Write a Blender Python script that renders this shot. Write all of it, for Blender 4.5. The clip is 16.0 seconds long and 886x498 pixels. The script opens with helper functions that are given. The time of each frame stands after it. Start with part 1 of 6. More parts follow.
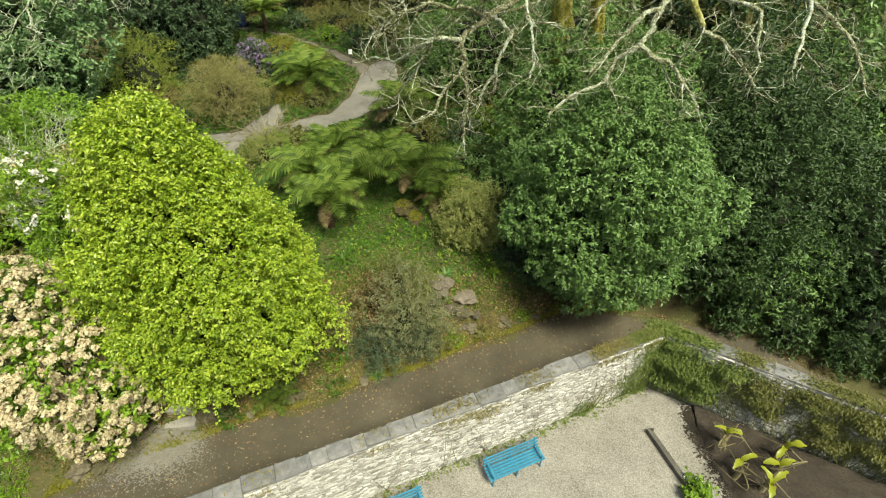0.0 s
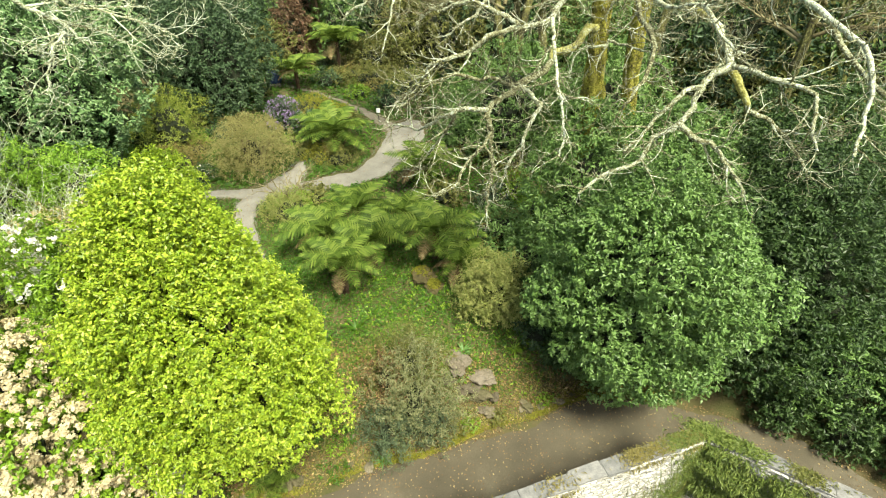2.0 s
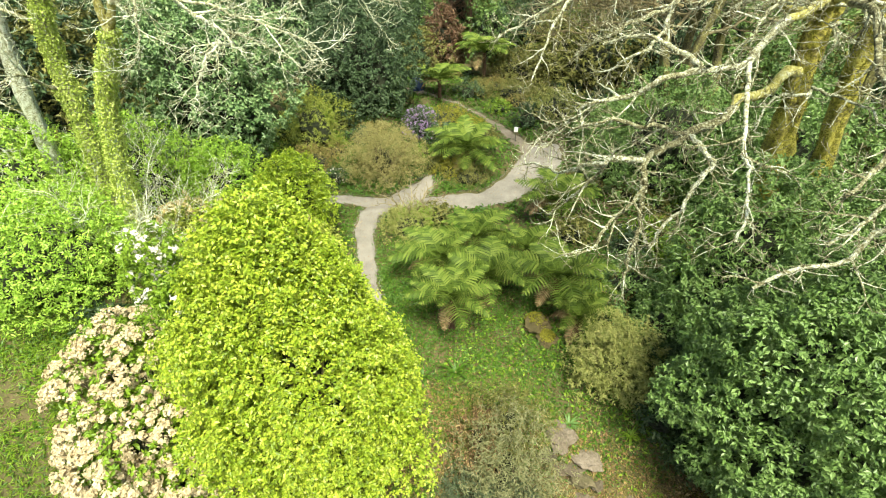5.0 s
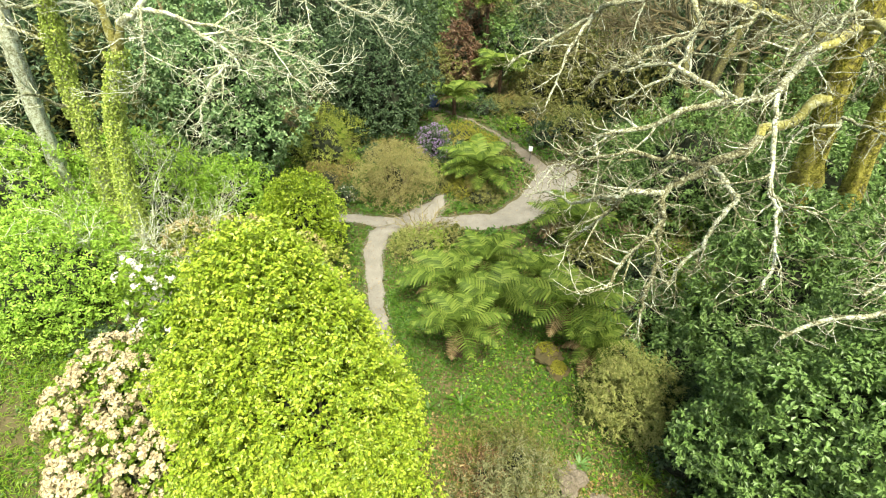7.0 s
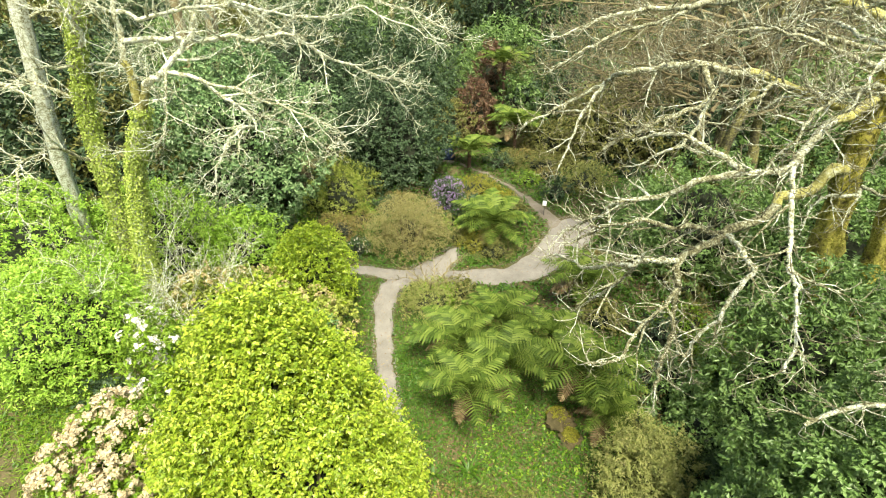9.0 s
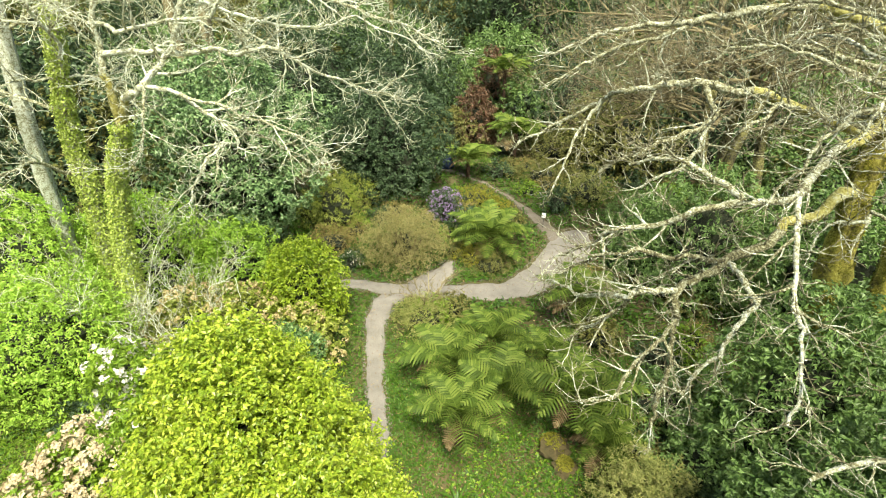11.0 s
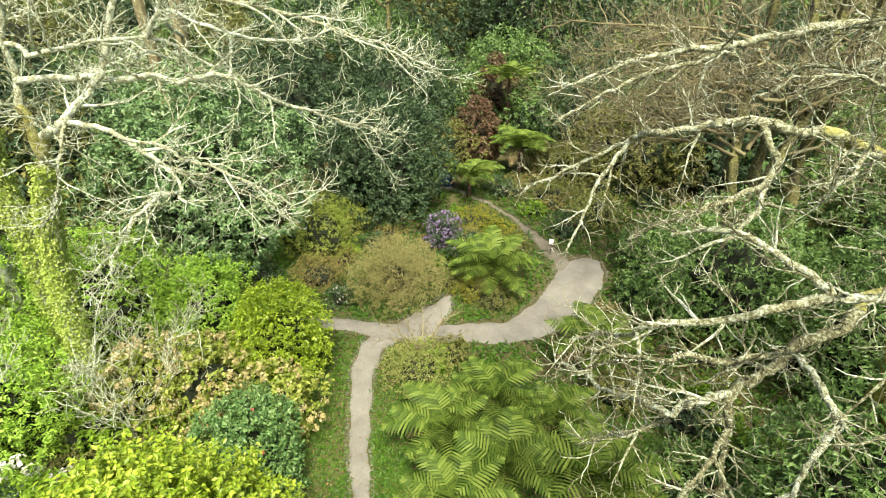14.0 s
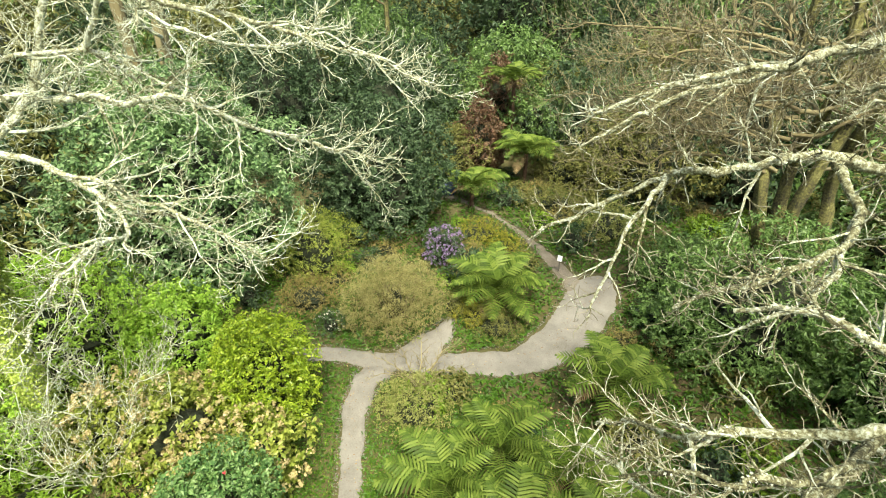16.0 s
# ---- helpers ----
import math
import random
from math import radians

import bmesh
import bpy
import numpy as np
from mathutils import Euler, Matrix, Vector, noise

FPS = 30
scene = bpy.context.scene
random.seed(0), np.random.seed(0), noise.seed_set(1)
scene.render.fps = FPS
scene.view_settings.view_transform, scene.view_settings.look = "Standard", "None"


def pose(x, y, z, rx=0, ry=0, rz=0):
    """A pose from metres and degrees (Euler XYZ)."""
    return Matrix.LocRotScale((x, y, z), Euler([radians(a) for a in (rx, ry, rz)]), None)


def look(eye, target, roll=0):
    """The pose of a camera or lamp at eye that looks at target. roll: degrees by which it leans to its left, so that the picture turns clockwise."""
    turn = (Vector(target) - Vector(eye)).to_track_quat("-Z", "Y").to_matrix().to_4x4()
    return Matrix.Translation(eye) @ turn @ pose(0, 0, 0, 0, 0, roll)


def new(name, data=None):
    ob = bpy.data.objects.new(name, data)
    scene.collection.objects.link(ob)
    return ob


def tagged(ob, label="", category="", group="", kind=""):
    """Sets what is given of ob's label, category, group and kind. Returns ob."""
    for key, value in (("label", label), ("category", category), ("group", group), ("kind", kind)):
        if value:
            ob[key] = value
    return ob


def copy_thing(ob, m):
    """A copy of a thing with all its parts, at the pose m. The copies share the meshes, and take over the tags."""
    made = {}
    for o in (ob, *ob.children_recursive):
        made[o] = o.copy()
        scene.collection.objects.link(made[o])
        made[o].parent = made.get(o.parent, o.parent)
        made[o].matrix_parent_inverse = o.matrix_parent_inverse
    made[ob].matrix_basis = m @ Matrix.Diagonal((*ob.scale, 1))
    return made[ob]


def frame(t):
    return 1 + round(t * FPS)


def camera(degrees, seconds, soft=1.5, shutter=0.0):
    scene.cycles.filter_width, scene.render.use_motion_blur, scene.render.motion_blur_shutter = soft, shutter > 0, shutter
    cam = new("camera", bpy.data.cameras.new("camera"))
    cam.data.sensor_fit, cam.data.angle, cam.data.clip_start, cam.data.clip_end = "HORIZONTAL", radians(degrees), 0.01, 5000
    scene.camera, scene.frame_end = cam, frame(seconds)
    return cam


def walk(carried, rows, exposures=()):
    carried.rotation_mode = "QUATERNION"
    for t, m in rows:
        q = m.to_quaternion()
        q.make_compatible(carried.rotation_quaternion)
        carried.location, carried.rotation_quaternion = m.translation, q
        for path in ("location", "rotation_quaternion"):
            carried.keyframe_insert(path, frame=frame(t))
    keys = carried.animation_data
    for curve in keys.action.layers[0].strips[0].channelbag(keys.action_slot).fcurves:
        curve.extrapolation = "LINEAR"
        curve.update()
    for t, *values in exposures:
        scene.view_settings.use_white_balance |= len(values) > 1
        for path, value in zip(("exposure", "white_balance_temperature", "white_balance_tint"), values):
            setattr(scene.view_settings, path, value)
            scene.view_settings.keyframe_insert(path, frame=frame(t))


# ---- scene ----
cam = camera(81.5, 16.0, 1.1)
METRES, EYE, TILT, LEAN, TURN = 11.5, 15.4, -41.0, 0.0, 0.0
ROWS = [
    (0.0, 0.0, 0.0, 0.0, 0.0, 0.0, -0.0),
    (0.5, 0.0123, 0.0271, 0.0256, 0.07, 2.31, -0.25),
    (1.0, 0.0179, 0.0503, 0.0477, 0.27, 4.59, -0.4),
    (1.5, 0.0168, 0.0721, 0.0661, 0.86, 5.21, -0.9),
    (2.0, 0.0118, 0.0943, 0.085, 2.53, 5.22, -2.38),
    (2.5, 0.0032, 0.1191, 0.1077, 5.04, 5.12, -4.42),
    (3.0, -0.0066, 0.145, 0.1342, 7.6, 4.88, -6.64),
    (3.5, -0.0164, 0.1698, 0.1609, 9.52, 4.57, -8.23),
    (4.0, -0.024, 0.1906, 0.1803, 11.84, 4.39, -10.11),
    (6.5, -0.0354, 0.2656, 0.2548, 15.84, 4.52, -13.46),
    (7.0, -0.0383, 0.2716, 0.2672, 16.22, 4.99, -13.75),
    (7.5, -0.0398, 0.2756, 0.2787, 16.82, 6.09, -14.29),
    (8.0, -0.0403, 0.2786, 0.2883, 17.58, 7.73, -14.96),
    (8.5, -0.041, 0.2804, 0.2994, 17.66, 8.94, -15.1),
    (9.0, -0.0396, 0.2824, 0.3115, 17.72, 9.61, -15.26),
    (11.5, -0.0343, 0.3527, 0.3999, 18.1, 9.9, -15.9),
    (12.0, -0.0445, 0.3769, 0.425, 18.18, 9.99, -15.96),
    (12.5, -0.0596, 0.4066, 0.4548, 18.27, 9.94, -16.09),
    (13.0, -0.0793, 0.4429, 0.488, 18.43, 9.93, -16.1),
    (13.5, -0.1, 0.4825, 0.525, 18.42, 9.83, -16.07),
    (14.0, -0.1217, 0.5217, 0.5622, 18.4, 9.7, -16.06),
    (14.5, -0.1423, 0.5603, 0.5969, 18.43, 9.54, -16.05),
    (15.0, -0.1642, 0.5964, 0.6294, 18.48, 9.4, -16.07),
    (15.5, -0.1845, 0.6284, 0.6599, 18.51, 9.27, -16.06),
    (16.0, -0.1993, 0.6562, 0.6862, 18.57, 9.14, -16.18),
]
EXPOSURES = [(0.0, 0.5, 6820, -4), (1.0, 0.9, 6820, -6), (1.5, 1.03, 6820, -5), (3.5, 1.18, 6820, -1), (7.0, 1.2, 6820, 1), (9.0, 1.19, 6820, 4), (12.5, 1.01, 6820, 3), (16.0, 1.08, 6780, 2)]
walk(cam, [(t, pose(0, 0, EYE, TILT, LEAN, TURN) @ pose(METRES * x, METRES * y, METRES * z, 90 + pitch, roll, yaw)) for t, x, y, z, yaw, pitch, roll in ROWS], EXPOSURES)

# ---------------------------------------------------------------- world, sun
SUN_EL, SUN_AZ = radians(61), radians(146)   # azimuth clockwise from +y
world = bpy.data.worlds.new("world")
scene.world = world
world.use_nodes = True
wn = world.node_tree.nodes
sky = wn.new("ShaderNodeTexSky")
sky.sky_type, sky.sun_disc = "NISHITA", False
sky.sun_elevation, sky.sun_rotation = SUN_EL, SUN_AZ
sky.air_density, sky.dust_density = 0.8, 4.0
wn["Background"].inputs["Strength"].default_value = 0.102
world.node_tree.links.new(sky.outputs[0], wn["Background"].inputs["Color"])
sun = new("sun", bpy.data.lights.new("sun", "SUN"))
sun.data.energy, sun.data.angle, sun.data.color = 3.95, radians(16.0), (1.0, 0.95, 0.82)
to_sun = Vector((math.cos(SUN_EL) * math.sin(SUN_AZ), math.cos(SUN_EL) * math.cos(SUN_AZ), math.sin(SUN_EL)))
sun.matrix_world = look((0, 0, 60), Vector((0, 0, 60)) - to_sun)

# ---------------------------------------------------------------- materials


def node_material(name):
    m = bpy.data.materials.new(name)
    m.use_nodes = True
    return m, m.node_tree.nodes, m.node_tree.links, m.node_tree.nodes["Principled BSDF"]


def ramp(nodes, stops):
    r = nodes.new("ShaderNodeValToRGB")
    while len(r.color_ramp.elements) < len(stops):
        r.color_ramp.elements.new(0.5)
    for e, (p, c) in zip(r.color_ramp.elements, stops):
        e.position, e.color = p, (*c, 1)
    return r


def leaf_material(name, colours, rough=0.42, through_light=0.3, patch=0.35, patch_scale=0.7, island=True, gloss=0.5):
    """Leaves: each takes its own tint, and patches of the crown drift in tint."""
    m, n, l, b = node_material(name)
    stops = [(i / max(1, len(colours) - 1), c) for i, c in enumerate(colours)]
    r = ramp(n, stops)
    geo = n.new("ShaderNodeNewGeometry")
    tex = n.new("ShaderNodeTexNoise")
    co = n.new("ShaderNodeTexCoord")
    l.new(co.outputs["Object"], tex.inputs["Vector"])
    tex.inputs["Scale"].default_value, tex.inputs["Detail"].default_value = patch_scale, 3
    mx = n.new("ShaderNodeMix")
    mx.inputs["Factor"].default_value = patch
    if island:
        l.new(geo.outputs["Random Per Island"], mx.inputs["A"])
    else:
        l.new(n.new("ShaderNodeObjectInfo").outputs["Random"], mx.inputs["A"])
    l.new(tex.outputs["Fac"], mx.inputs["B"])
    l.new(mx.outputs["Result"], r.inputs["Fac"])
    l.new(r.outputs["Color"], b.inputs["Base Color"])
    b.inputs["Roughness"].default_value = rough
    b.inputs["Specular IOR Level"].default_value = gloss
    tr = n.new("ShaderNodeBsdfTranslucent")
    l.new(r.outputs["Color"], tr.inputs["Color"])
    ms = n.new("ShaderNodeMixShader")
    ms.inputs["Fac"].default_value = through_light
    l.new(b.outputs[0], ms.inputs[1])
    l.new(tr.outputs[0], ms.inputs[2])
    l.new(ms.outputs[0], n["Material Output"].inputs["Surface"])
    return m


def surface_material(name, colours, scale=2.0, fine=40.0, rough=0.85, bump=0.3, fine_mix=0.4, detail=6, random_mix=0.0, dist=0.02, lo=0.3, hi=0.7):
    """Stone, soil, bark, gravel: broad stains and fine grain with relief."""
    m, n, l, b = node_material(name)
    co = n.new("ShaderNodeTexCoord")
    t1, t2 = n.new("ShaderNodeTexNoise"), n.new("ShaderNodeTexNoise")
    for t, s in ((t1, scale), (t2, fine)):
        l.new(co.outputs["Object"], t.inputs["Vector"])
        t.inputs["Scale"].default_value, t.inputs["Detail"].default_value = s, detail
        t.inputs["Roughness"].default_value = 0.65
    mx = n.new("ShaderNodeMix")
    mx.inputs["Factor"].default_value = fine_mix
    l.new(t1.outputs["Fac"], mx.inputs["A"])
    l.new(t2.outputs["Fac"], mx.inputs["B"])
    last = mx.outputs["Result"]
    if random_mix:
        info = n.new("ShaderNodeObjectInfo")
        geo = n.new("ShaderNodeNewGeometry")
        add = n.new("ShaderNodeMath")
        add.operation = "ADD"
        l.new(info.outputs["Random"], add.inputs[0])
        l.new(geo.outputs["Random Per Island"], add.inputs[1])
        fr = n.new("ShaderNodeMath")
        fr.operation = "FRACT"
        l.new(add.outputs[0], fr.inputs[0])
        m2 = n.new("ShaderNodeMix")
        m2.inputs["Factor"].default_value = random_mix
        l.new(last, m2.inputs["A"])
        l.new(fr.outputs[0], m2.inputs["B"])
        last = m2.outputs["Result"]
    r = ramp(n, [(lo + (hi - lo) * i / max(1, len(colours) - 1), c) for i, c in enumerate(colours)])
    l.new(last, r.inputs["Fac"])
    l.new(r.outputs["Color"], b.inputs["Base Color"])
    b.inputs["Roughness"].default_value = rough
    bp = n.new("ShaderNodeBump")
    bp.inputs["Strength"].default_value, bp.inputs["Distance"].default_value = bump, dist
    l.new(t2.outputs["Fac"], bp.inputs["Height"])
    l.new(bp.outputs[0], b.inputs["Normal"])
    return m


M_SOIL = surface_material("garden_soil", [(0.04, 0.05, 0.012), (0.07, 0.072, 0.02), (0.1, 0.08, 0.034), (0.16, 0.115, 0.06)], 0.9, 14, 0.95, 0.6, dist=0.06)
M_GRAVEL = surface_material("pale_gravel", [(0.075, 0.065, 0.05), (0.2, 0.18, 0.151), (0.315, 0.29, 0.252), (0.46, 0.43, 0.385)], 0.8, 24, 0.95, 0.8, 0.7, dist=0.03)
M_PATH = surface_material("garden_path", [(0.12, 0.108, 0.088), (0.215, 0.2, 0.172), (0.3, 0.284, 0.25)], 0.9, 22, 0.95, 0.5, 0.45, dist=0.03)
# earth brown, set darker to include the laurels' shade on the track
M_TRACK = surface_material("brown_track", [(0.046, 0.038, 0.024), (0.088, 0.073, 0.048), (0.15, 0.127, 0.088)], 0.55, 26, 0.85, 0.5, 0.35, dist=0.03)
M_STONE = surface_material("lime_washed_stone", [(0.19, 0.175, 0.15), (0.4, 0.38, 0.34), (0.6, 0.58, 0.54)], 1.5, 26, 0.9, 0.6, 0.4, random_mix=0.35, dist=0.03)
M_MORTAR = surface_material("mortar", [(0.13, 0.12, 0.09), (0.24, 0.22, 0.18), (0.33, 0.3, 0.25)], 2.0, 30, 0.95, 0.5)
M_SLATE = surface_material("grey_cap_stone", [(0.075, 0.073, 0.07), (0.175, 0.17, 0.165), (0.33, 0.31, 0.29)], 2.6, 24, 0.85, 0.5, 0.4, random_mix=0.15)
M_PALEROCK = surface_material("pale_bank_rock", [(0.06, 0.05, 0.028), (0.14, 0.115, 0.08), (0.26, 0.22, 0.175)], 1.8, 15, 0.95, 0.9, 0.5, random_mix=0.2, dist=0.06)
M_ROCK = surface_material("mossy_rock", [(0.06, 0.06, 0.02), (0.15, 0.125, 0.075), (0.28, 0.24, 0.19)], 2.6, 18, 0.95, 0.8, 0.5, random_mix=0.2, dist=0.05)
M_MOSSROCK = surface_material("orange_mossed_rock", [(0.03, 0.03, 0.01), (0.075, 0.06, 0.022), (0.125, 0.088, 0.04)], 2.2, 16, 0.95, 0.7, 0.4)
M_BARK = surface_material("mossy_bark", [(0.07, 0.06, 0.02), (0.24, 0.215, 0.045), (0.43, 0.39, 0.065), (0.56, 0.51, 0.12)], 1.4, 11, 0.95, 1.0, 0.5, dist=0.08, lo=0.38, hi=0.62)
L_MOSS = leaf_material("moss_tuft", [(0.072, 0.072, 0.0108), (0.144, 0.144, 0.0216), (0.23, 0.223, 0.0324), (0.324, 0.295, 0.072)], 0.9, 0.2, 0.5, 1.2, gloss=0.1)
M_DULLBARK = surface_material("dull_mossy_bark", [(0.04, 0.036, 0.02), (0.105, 0.096, 0.04), (0.19, 0.18, 0.055), (0.32, 0.3, 0.12)], 1.4, 11, 0.95, 1.0, 0.5, dist=0.08, lo=0.38, hi=0.62)
M_MOSSLIMB = surface_material("moss_coated_limb", [(0.13, 0.12, 0.03), (0.29, 0.27, 0.065), (0.43, 0.415, 0.15), (0.58, 0.6, 0.4)], 3.0, 14, 0.95, 0.9, 0.5, dist=0.05, lo=0.38, hi=0.62)
M_DIRTPATH = surface_material("trodden_earth_path", [(0.095, 0.078, 0.052), (0.17, 0.145, 0.11), (0.26, 0.235, 0.19)], 0.9, 16, 0.95, 0.6, 0.5, dist=0.03)
M_LICHEN = surface_material("lichened_bark", [(0.06, 0.056, 0.025), (0.19, 0.18, 0.085), (0.42, 0.44, 0.29), (0.68, 0.72, 0.6)], 6.0, 20, 0.95, 1.0, 0.55, random_mix=0.12, dist=0.05, lo=0.4, hi=0.6)
M_PALEBARK = surface_material("pale_lichened_bark", [(0.12, 0.115, 0.055), (0.36, 0.36, 0.2), (0.62, 0.66, 0.48), (0.8, 0.85, 0.72)], 6.0, 20, 0.95, 1.0, 0.55, random_mix=0.12, dist=0.05, lo=0.4, hi=0.6)
# dark tone that stands for the shade inside the crowns
M_INNER = surface_material("crown_inside_shade", [(0.01, 0.014, 0.006), (0.02, 0.027, 0.011), (0.035, 0.04, 0.018)], 3, 14, 0.95, 0.8, 0.5, dist=0.06)
M_TWIG = surface_material("brown_twig", [(0.1, 0.08, 0.038), (0.2, 0.168, 0.08), (0.31, 0.27, 0.145)], 2.0, 14, 0.9, 0.3, 0.4, random_mix=0.4)
M_FERNTRUNK = surface_material("fern_trunk_fibre", [(0.025, 0.014, 0.008), (0.07, 0.04, 0.022), (0.13, 0.08, 0.045)], 6, 40, 0.95, 0.9, 0.5)
M_BLUE = surface_material("blue_bench_paint", [(0.02, 0.14, 0.23), (0.035, 0.2, 0.31), (0.07, 0.27, 0.39)], 3, 30, 0.5, 0.15, 0.3)
M_DARKWOOD = surface_material("weathered_wood", [(0.05, 0.045, 0.038), (0.1, 0.09, 0.075), (0.17, 0.155, 0.13)], 3, 40, 0.9, 0.4)
M_WHITE = surface_material("white_board", [(0.7, 0.7, 0.68), (0.8, 0.8, 0.78), (0.85, 0.85, 0.83)], 5, 40, 0.6, 0.1)
M_TARP = surface_material("blue_tarpaulin", [(0.008, 0.017, 0.05), (0.013, 0.03, 0.08), (0.025, 0.045, 0.11)], 3, 20, 0.5, 0.3)

L_BRIGHT = leaf_material("yellow_green_leaf", [(0.092, 0.165, 0.012), (0.222, 0.33, 0.022), (0.405, 0.505, 0.046), (0.63, 0.65, 0.12)], 0.4, 0.32, 0.4, 1.1)
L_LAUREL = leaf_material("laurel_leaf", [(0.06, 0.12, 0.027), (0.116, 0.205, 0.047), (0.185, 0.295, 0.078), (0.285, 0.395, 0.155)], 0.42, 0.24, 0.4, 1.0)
L_DARK = leaf_material("dark_evergreen_leaf", [(0.0202, 0.0413, 0.0165), (0.0386, 0.0734, 0.0275), (0.0734, 0.124, 0.0505), (0.184, 0.239, 0.119)], 0.5, 0.18, 0.35, 0.5, gloss=0.4)
# laurel leaf again, darkened to put shade into the colour
L_LAUREL_SHADE = leaf_material("shaded_laurel_leaf", [(0.017, 0.037, 0.0095), (0.039, 0.075, 0.019), (0.072, 0.123, 0.034), (0.135, 0.19, 0.075)], 0.46, 0.2, 0.35, 0.6, gloss=0.4)
L_BALL = leaf_material("golden_laurel_leaf", [(0.11, 0.19, 0.014), (0.23, 0.34, 0.02), (0.38, 0.5, 0.036), (0.54, 0.6, 0.09)], 0.4, 0.28, 0.3, 1.2)
L_LICHEN = leaf_material("lichen_tuft", [(0.3, 0.3, 0.17), (0.46, 0.48, 0.34), (0.6, 0.63, 0.5), (0.72, 0.75, 0.64)], 0.9, 0.2, 0.3, 1.2, gloss=0.1)
L_CAMELLIA = leaf_material("red_bloom", [(0.4, 0.02, 0.03), (0.5, 0.05, 0.06), (0.6, 0.1, 0.1)], 0.6, 0.2, 0.1, 0.8)
L_CREEPER = leaf_material("creeper_leaf", [(0.05, 0.078, 0.014), (0.105, 0.15, 0.025), (0.18, 0.225, 0.045), (0.3, 0.33, 0.1)], 0.55, 0.25, 0.45, 1.2)
L_HOLLY = leaf_material("holly_leaf", [(0.042, 0.1, 0.034), (0.12, 0.22, 0.072), (0.23, 0.345, 0.14), (0.43, 0.52, 0.27)], 0.4, 0.2, 0.35, 0.8)
L_MID = leaf_material("mid_green_leaf", [(0.085, 0.155, 0.012), (0.15, 0.26, 0.018), (0.23, 0.36, 0.03), (0.34, 0.46, 0.06)], 0.42, 0.28, 0.45, 0.5)
L_OLIVE = leaf_material("olive_leaf", [(0.07, 0.08, 0.018), (0.13, 0.14, 0.03), (0.2, 0.2, 0.05), (0.29, 0.27, 0.09)], 0.55, 0.25, 0.4, 0.7)
L_GREY = leaf_material("grey_green_needle", [(0.0933, 0.11, 0.0413), (0.168, 0.184, 0.0735), (0.252, 0.258, 0.12), (0.373, 0.349, 0.202)], 0.6, 0.2, 0.4, 0.9)
L_FERN = leaf_material("fern_frond", [(0.038, 0.066, 0.01), (0.083, 0.135, 0.019), (0.145, 0.208, 0.033), (0.24, 0.295, 0.064)], 0.62, 0.24, 0.25, 0.8, gloss=0.2)
L_IVY = leaf_material("ivy_leaf", [(0.24, 0.33, 0.045), (0.39, 0.5, 0.08), (0.53, 0.62, 0.15), (0.68, 0.73, 0.28)], 0.45, 0.25, 0.4, 0.7)
L_GRASS = leaf_material("ground_herbs", [(0.024, 0.062, 0.006), (0.052, 0.125, 0.0095), (0.088, 0.19, 0.014), (0.155, 0.25, 0.028)], 0.5, 0.3, 0.5, 0.45)
L_DARKGREY = leaf_material("dark_rosemary_needle", [(0.035, 0.055, 0.025), (0.07, 0.1, 0.05), (0.12, 0.16, 0.08), (0.2, 0.24, 0.13)], 0.6, 0.2, 0.4, 0.9)
L_STRAW = leaf_material("dry_grass_and_moss", [(0.1, 0.1, 0.02), (0.19, 0.165, 0.04), (0.28, 0.235, 0.08), (0.4, 0.33, 0.15)], 0.7, 0.25, 0.5, 0.6)
L_RED = leaf_material("red_leaf", [(0.06, 0.042, 0.02), (0.12, 0.075, 0.035), (0.19, 0.1, 0.06), (0.24, 0.19, 0.09)], 0.45, 0.25, 0.3, 0.6)
L_PURPLE = leaf_material("purple_blossom", [(0.19, 0.115, 0.265), (0.29, 0.19, 0.39), (0.385, 0.275, 0.47), (0.46, 0.36, 0.53)], 0.6, 0.3, 0.2, 0.6)
L_CREAM = leaf_material("cream_blossom", [(0.3, 0.23, 0.12), (0.5, 0.41, 0.24), (0.64, 0.55, 0.35), (0.74, 0.67, 0.47)], 0.8, 0.2, 0.25, 0.8)
L_FADED = leaf_material("faded_hydrangea_head", [(0.246, 0.213, 0.0672), (0.426, 0.358, 0.134), (0.582, 0.482, 0.246), (0.694, 0.56, 0.37)], 0.7, 0.25, 0.3, 0.8)
L_OLDFERN = leaf_material("withered_frond", [(0.12, 0.08, 0.03), (0.2, 0.14, 0.06), (0.28, 0.21, 0.1), (0.34, 0.29, 0.14)], 0.8, 0.2, 0.3, 0.8)
L_BLUEGREEN = leaf_material("blue_green_leaf", [(0.035, 0.095, 0.025), (0.085, 0.18, 0.045), (0.17, 0.29, 0.08), (0.38, 0.5, 0.22)], 0.5, 0.25, 0.3, 0.8)
L_ORANGE = leaf_material("orange_petal", [(0.45, 0.14, 0.015), (0.6, 0.22, 0.03), (0.65, 0.3, 0.06)], 0.6, 0.2, 0.1, 0.8)
L_HYD = leaf_material("hydrangea_leaf", [(0.12, 0.168, 0.024), (0.228, 0.288, 0.042), (0.36, 0.408, 0.072), (0.516, 0.552, 0.132)], 0.5, 0.3, 0.4, 0.9)
L_BUD = leaf_material("pale_budding_twig", [(0.17, 0.155, 0.05), (0.27, 0.25, 0.085), (0.37, 0.34, 0.13), (0.47, 0.44, 0.2)], 0.7, 0.25, 0.4, 0.9)
L_DOME = leaf_material("olive_bronze_leaf", [(0.128, 0.162, 0.034), (0.23, 0.264, 0.0638), (0.332, 0.34, 0.102), (0.451, 0.399, 0.17)], 0.6, 0.25, 0.45, 0.9)
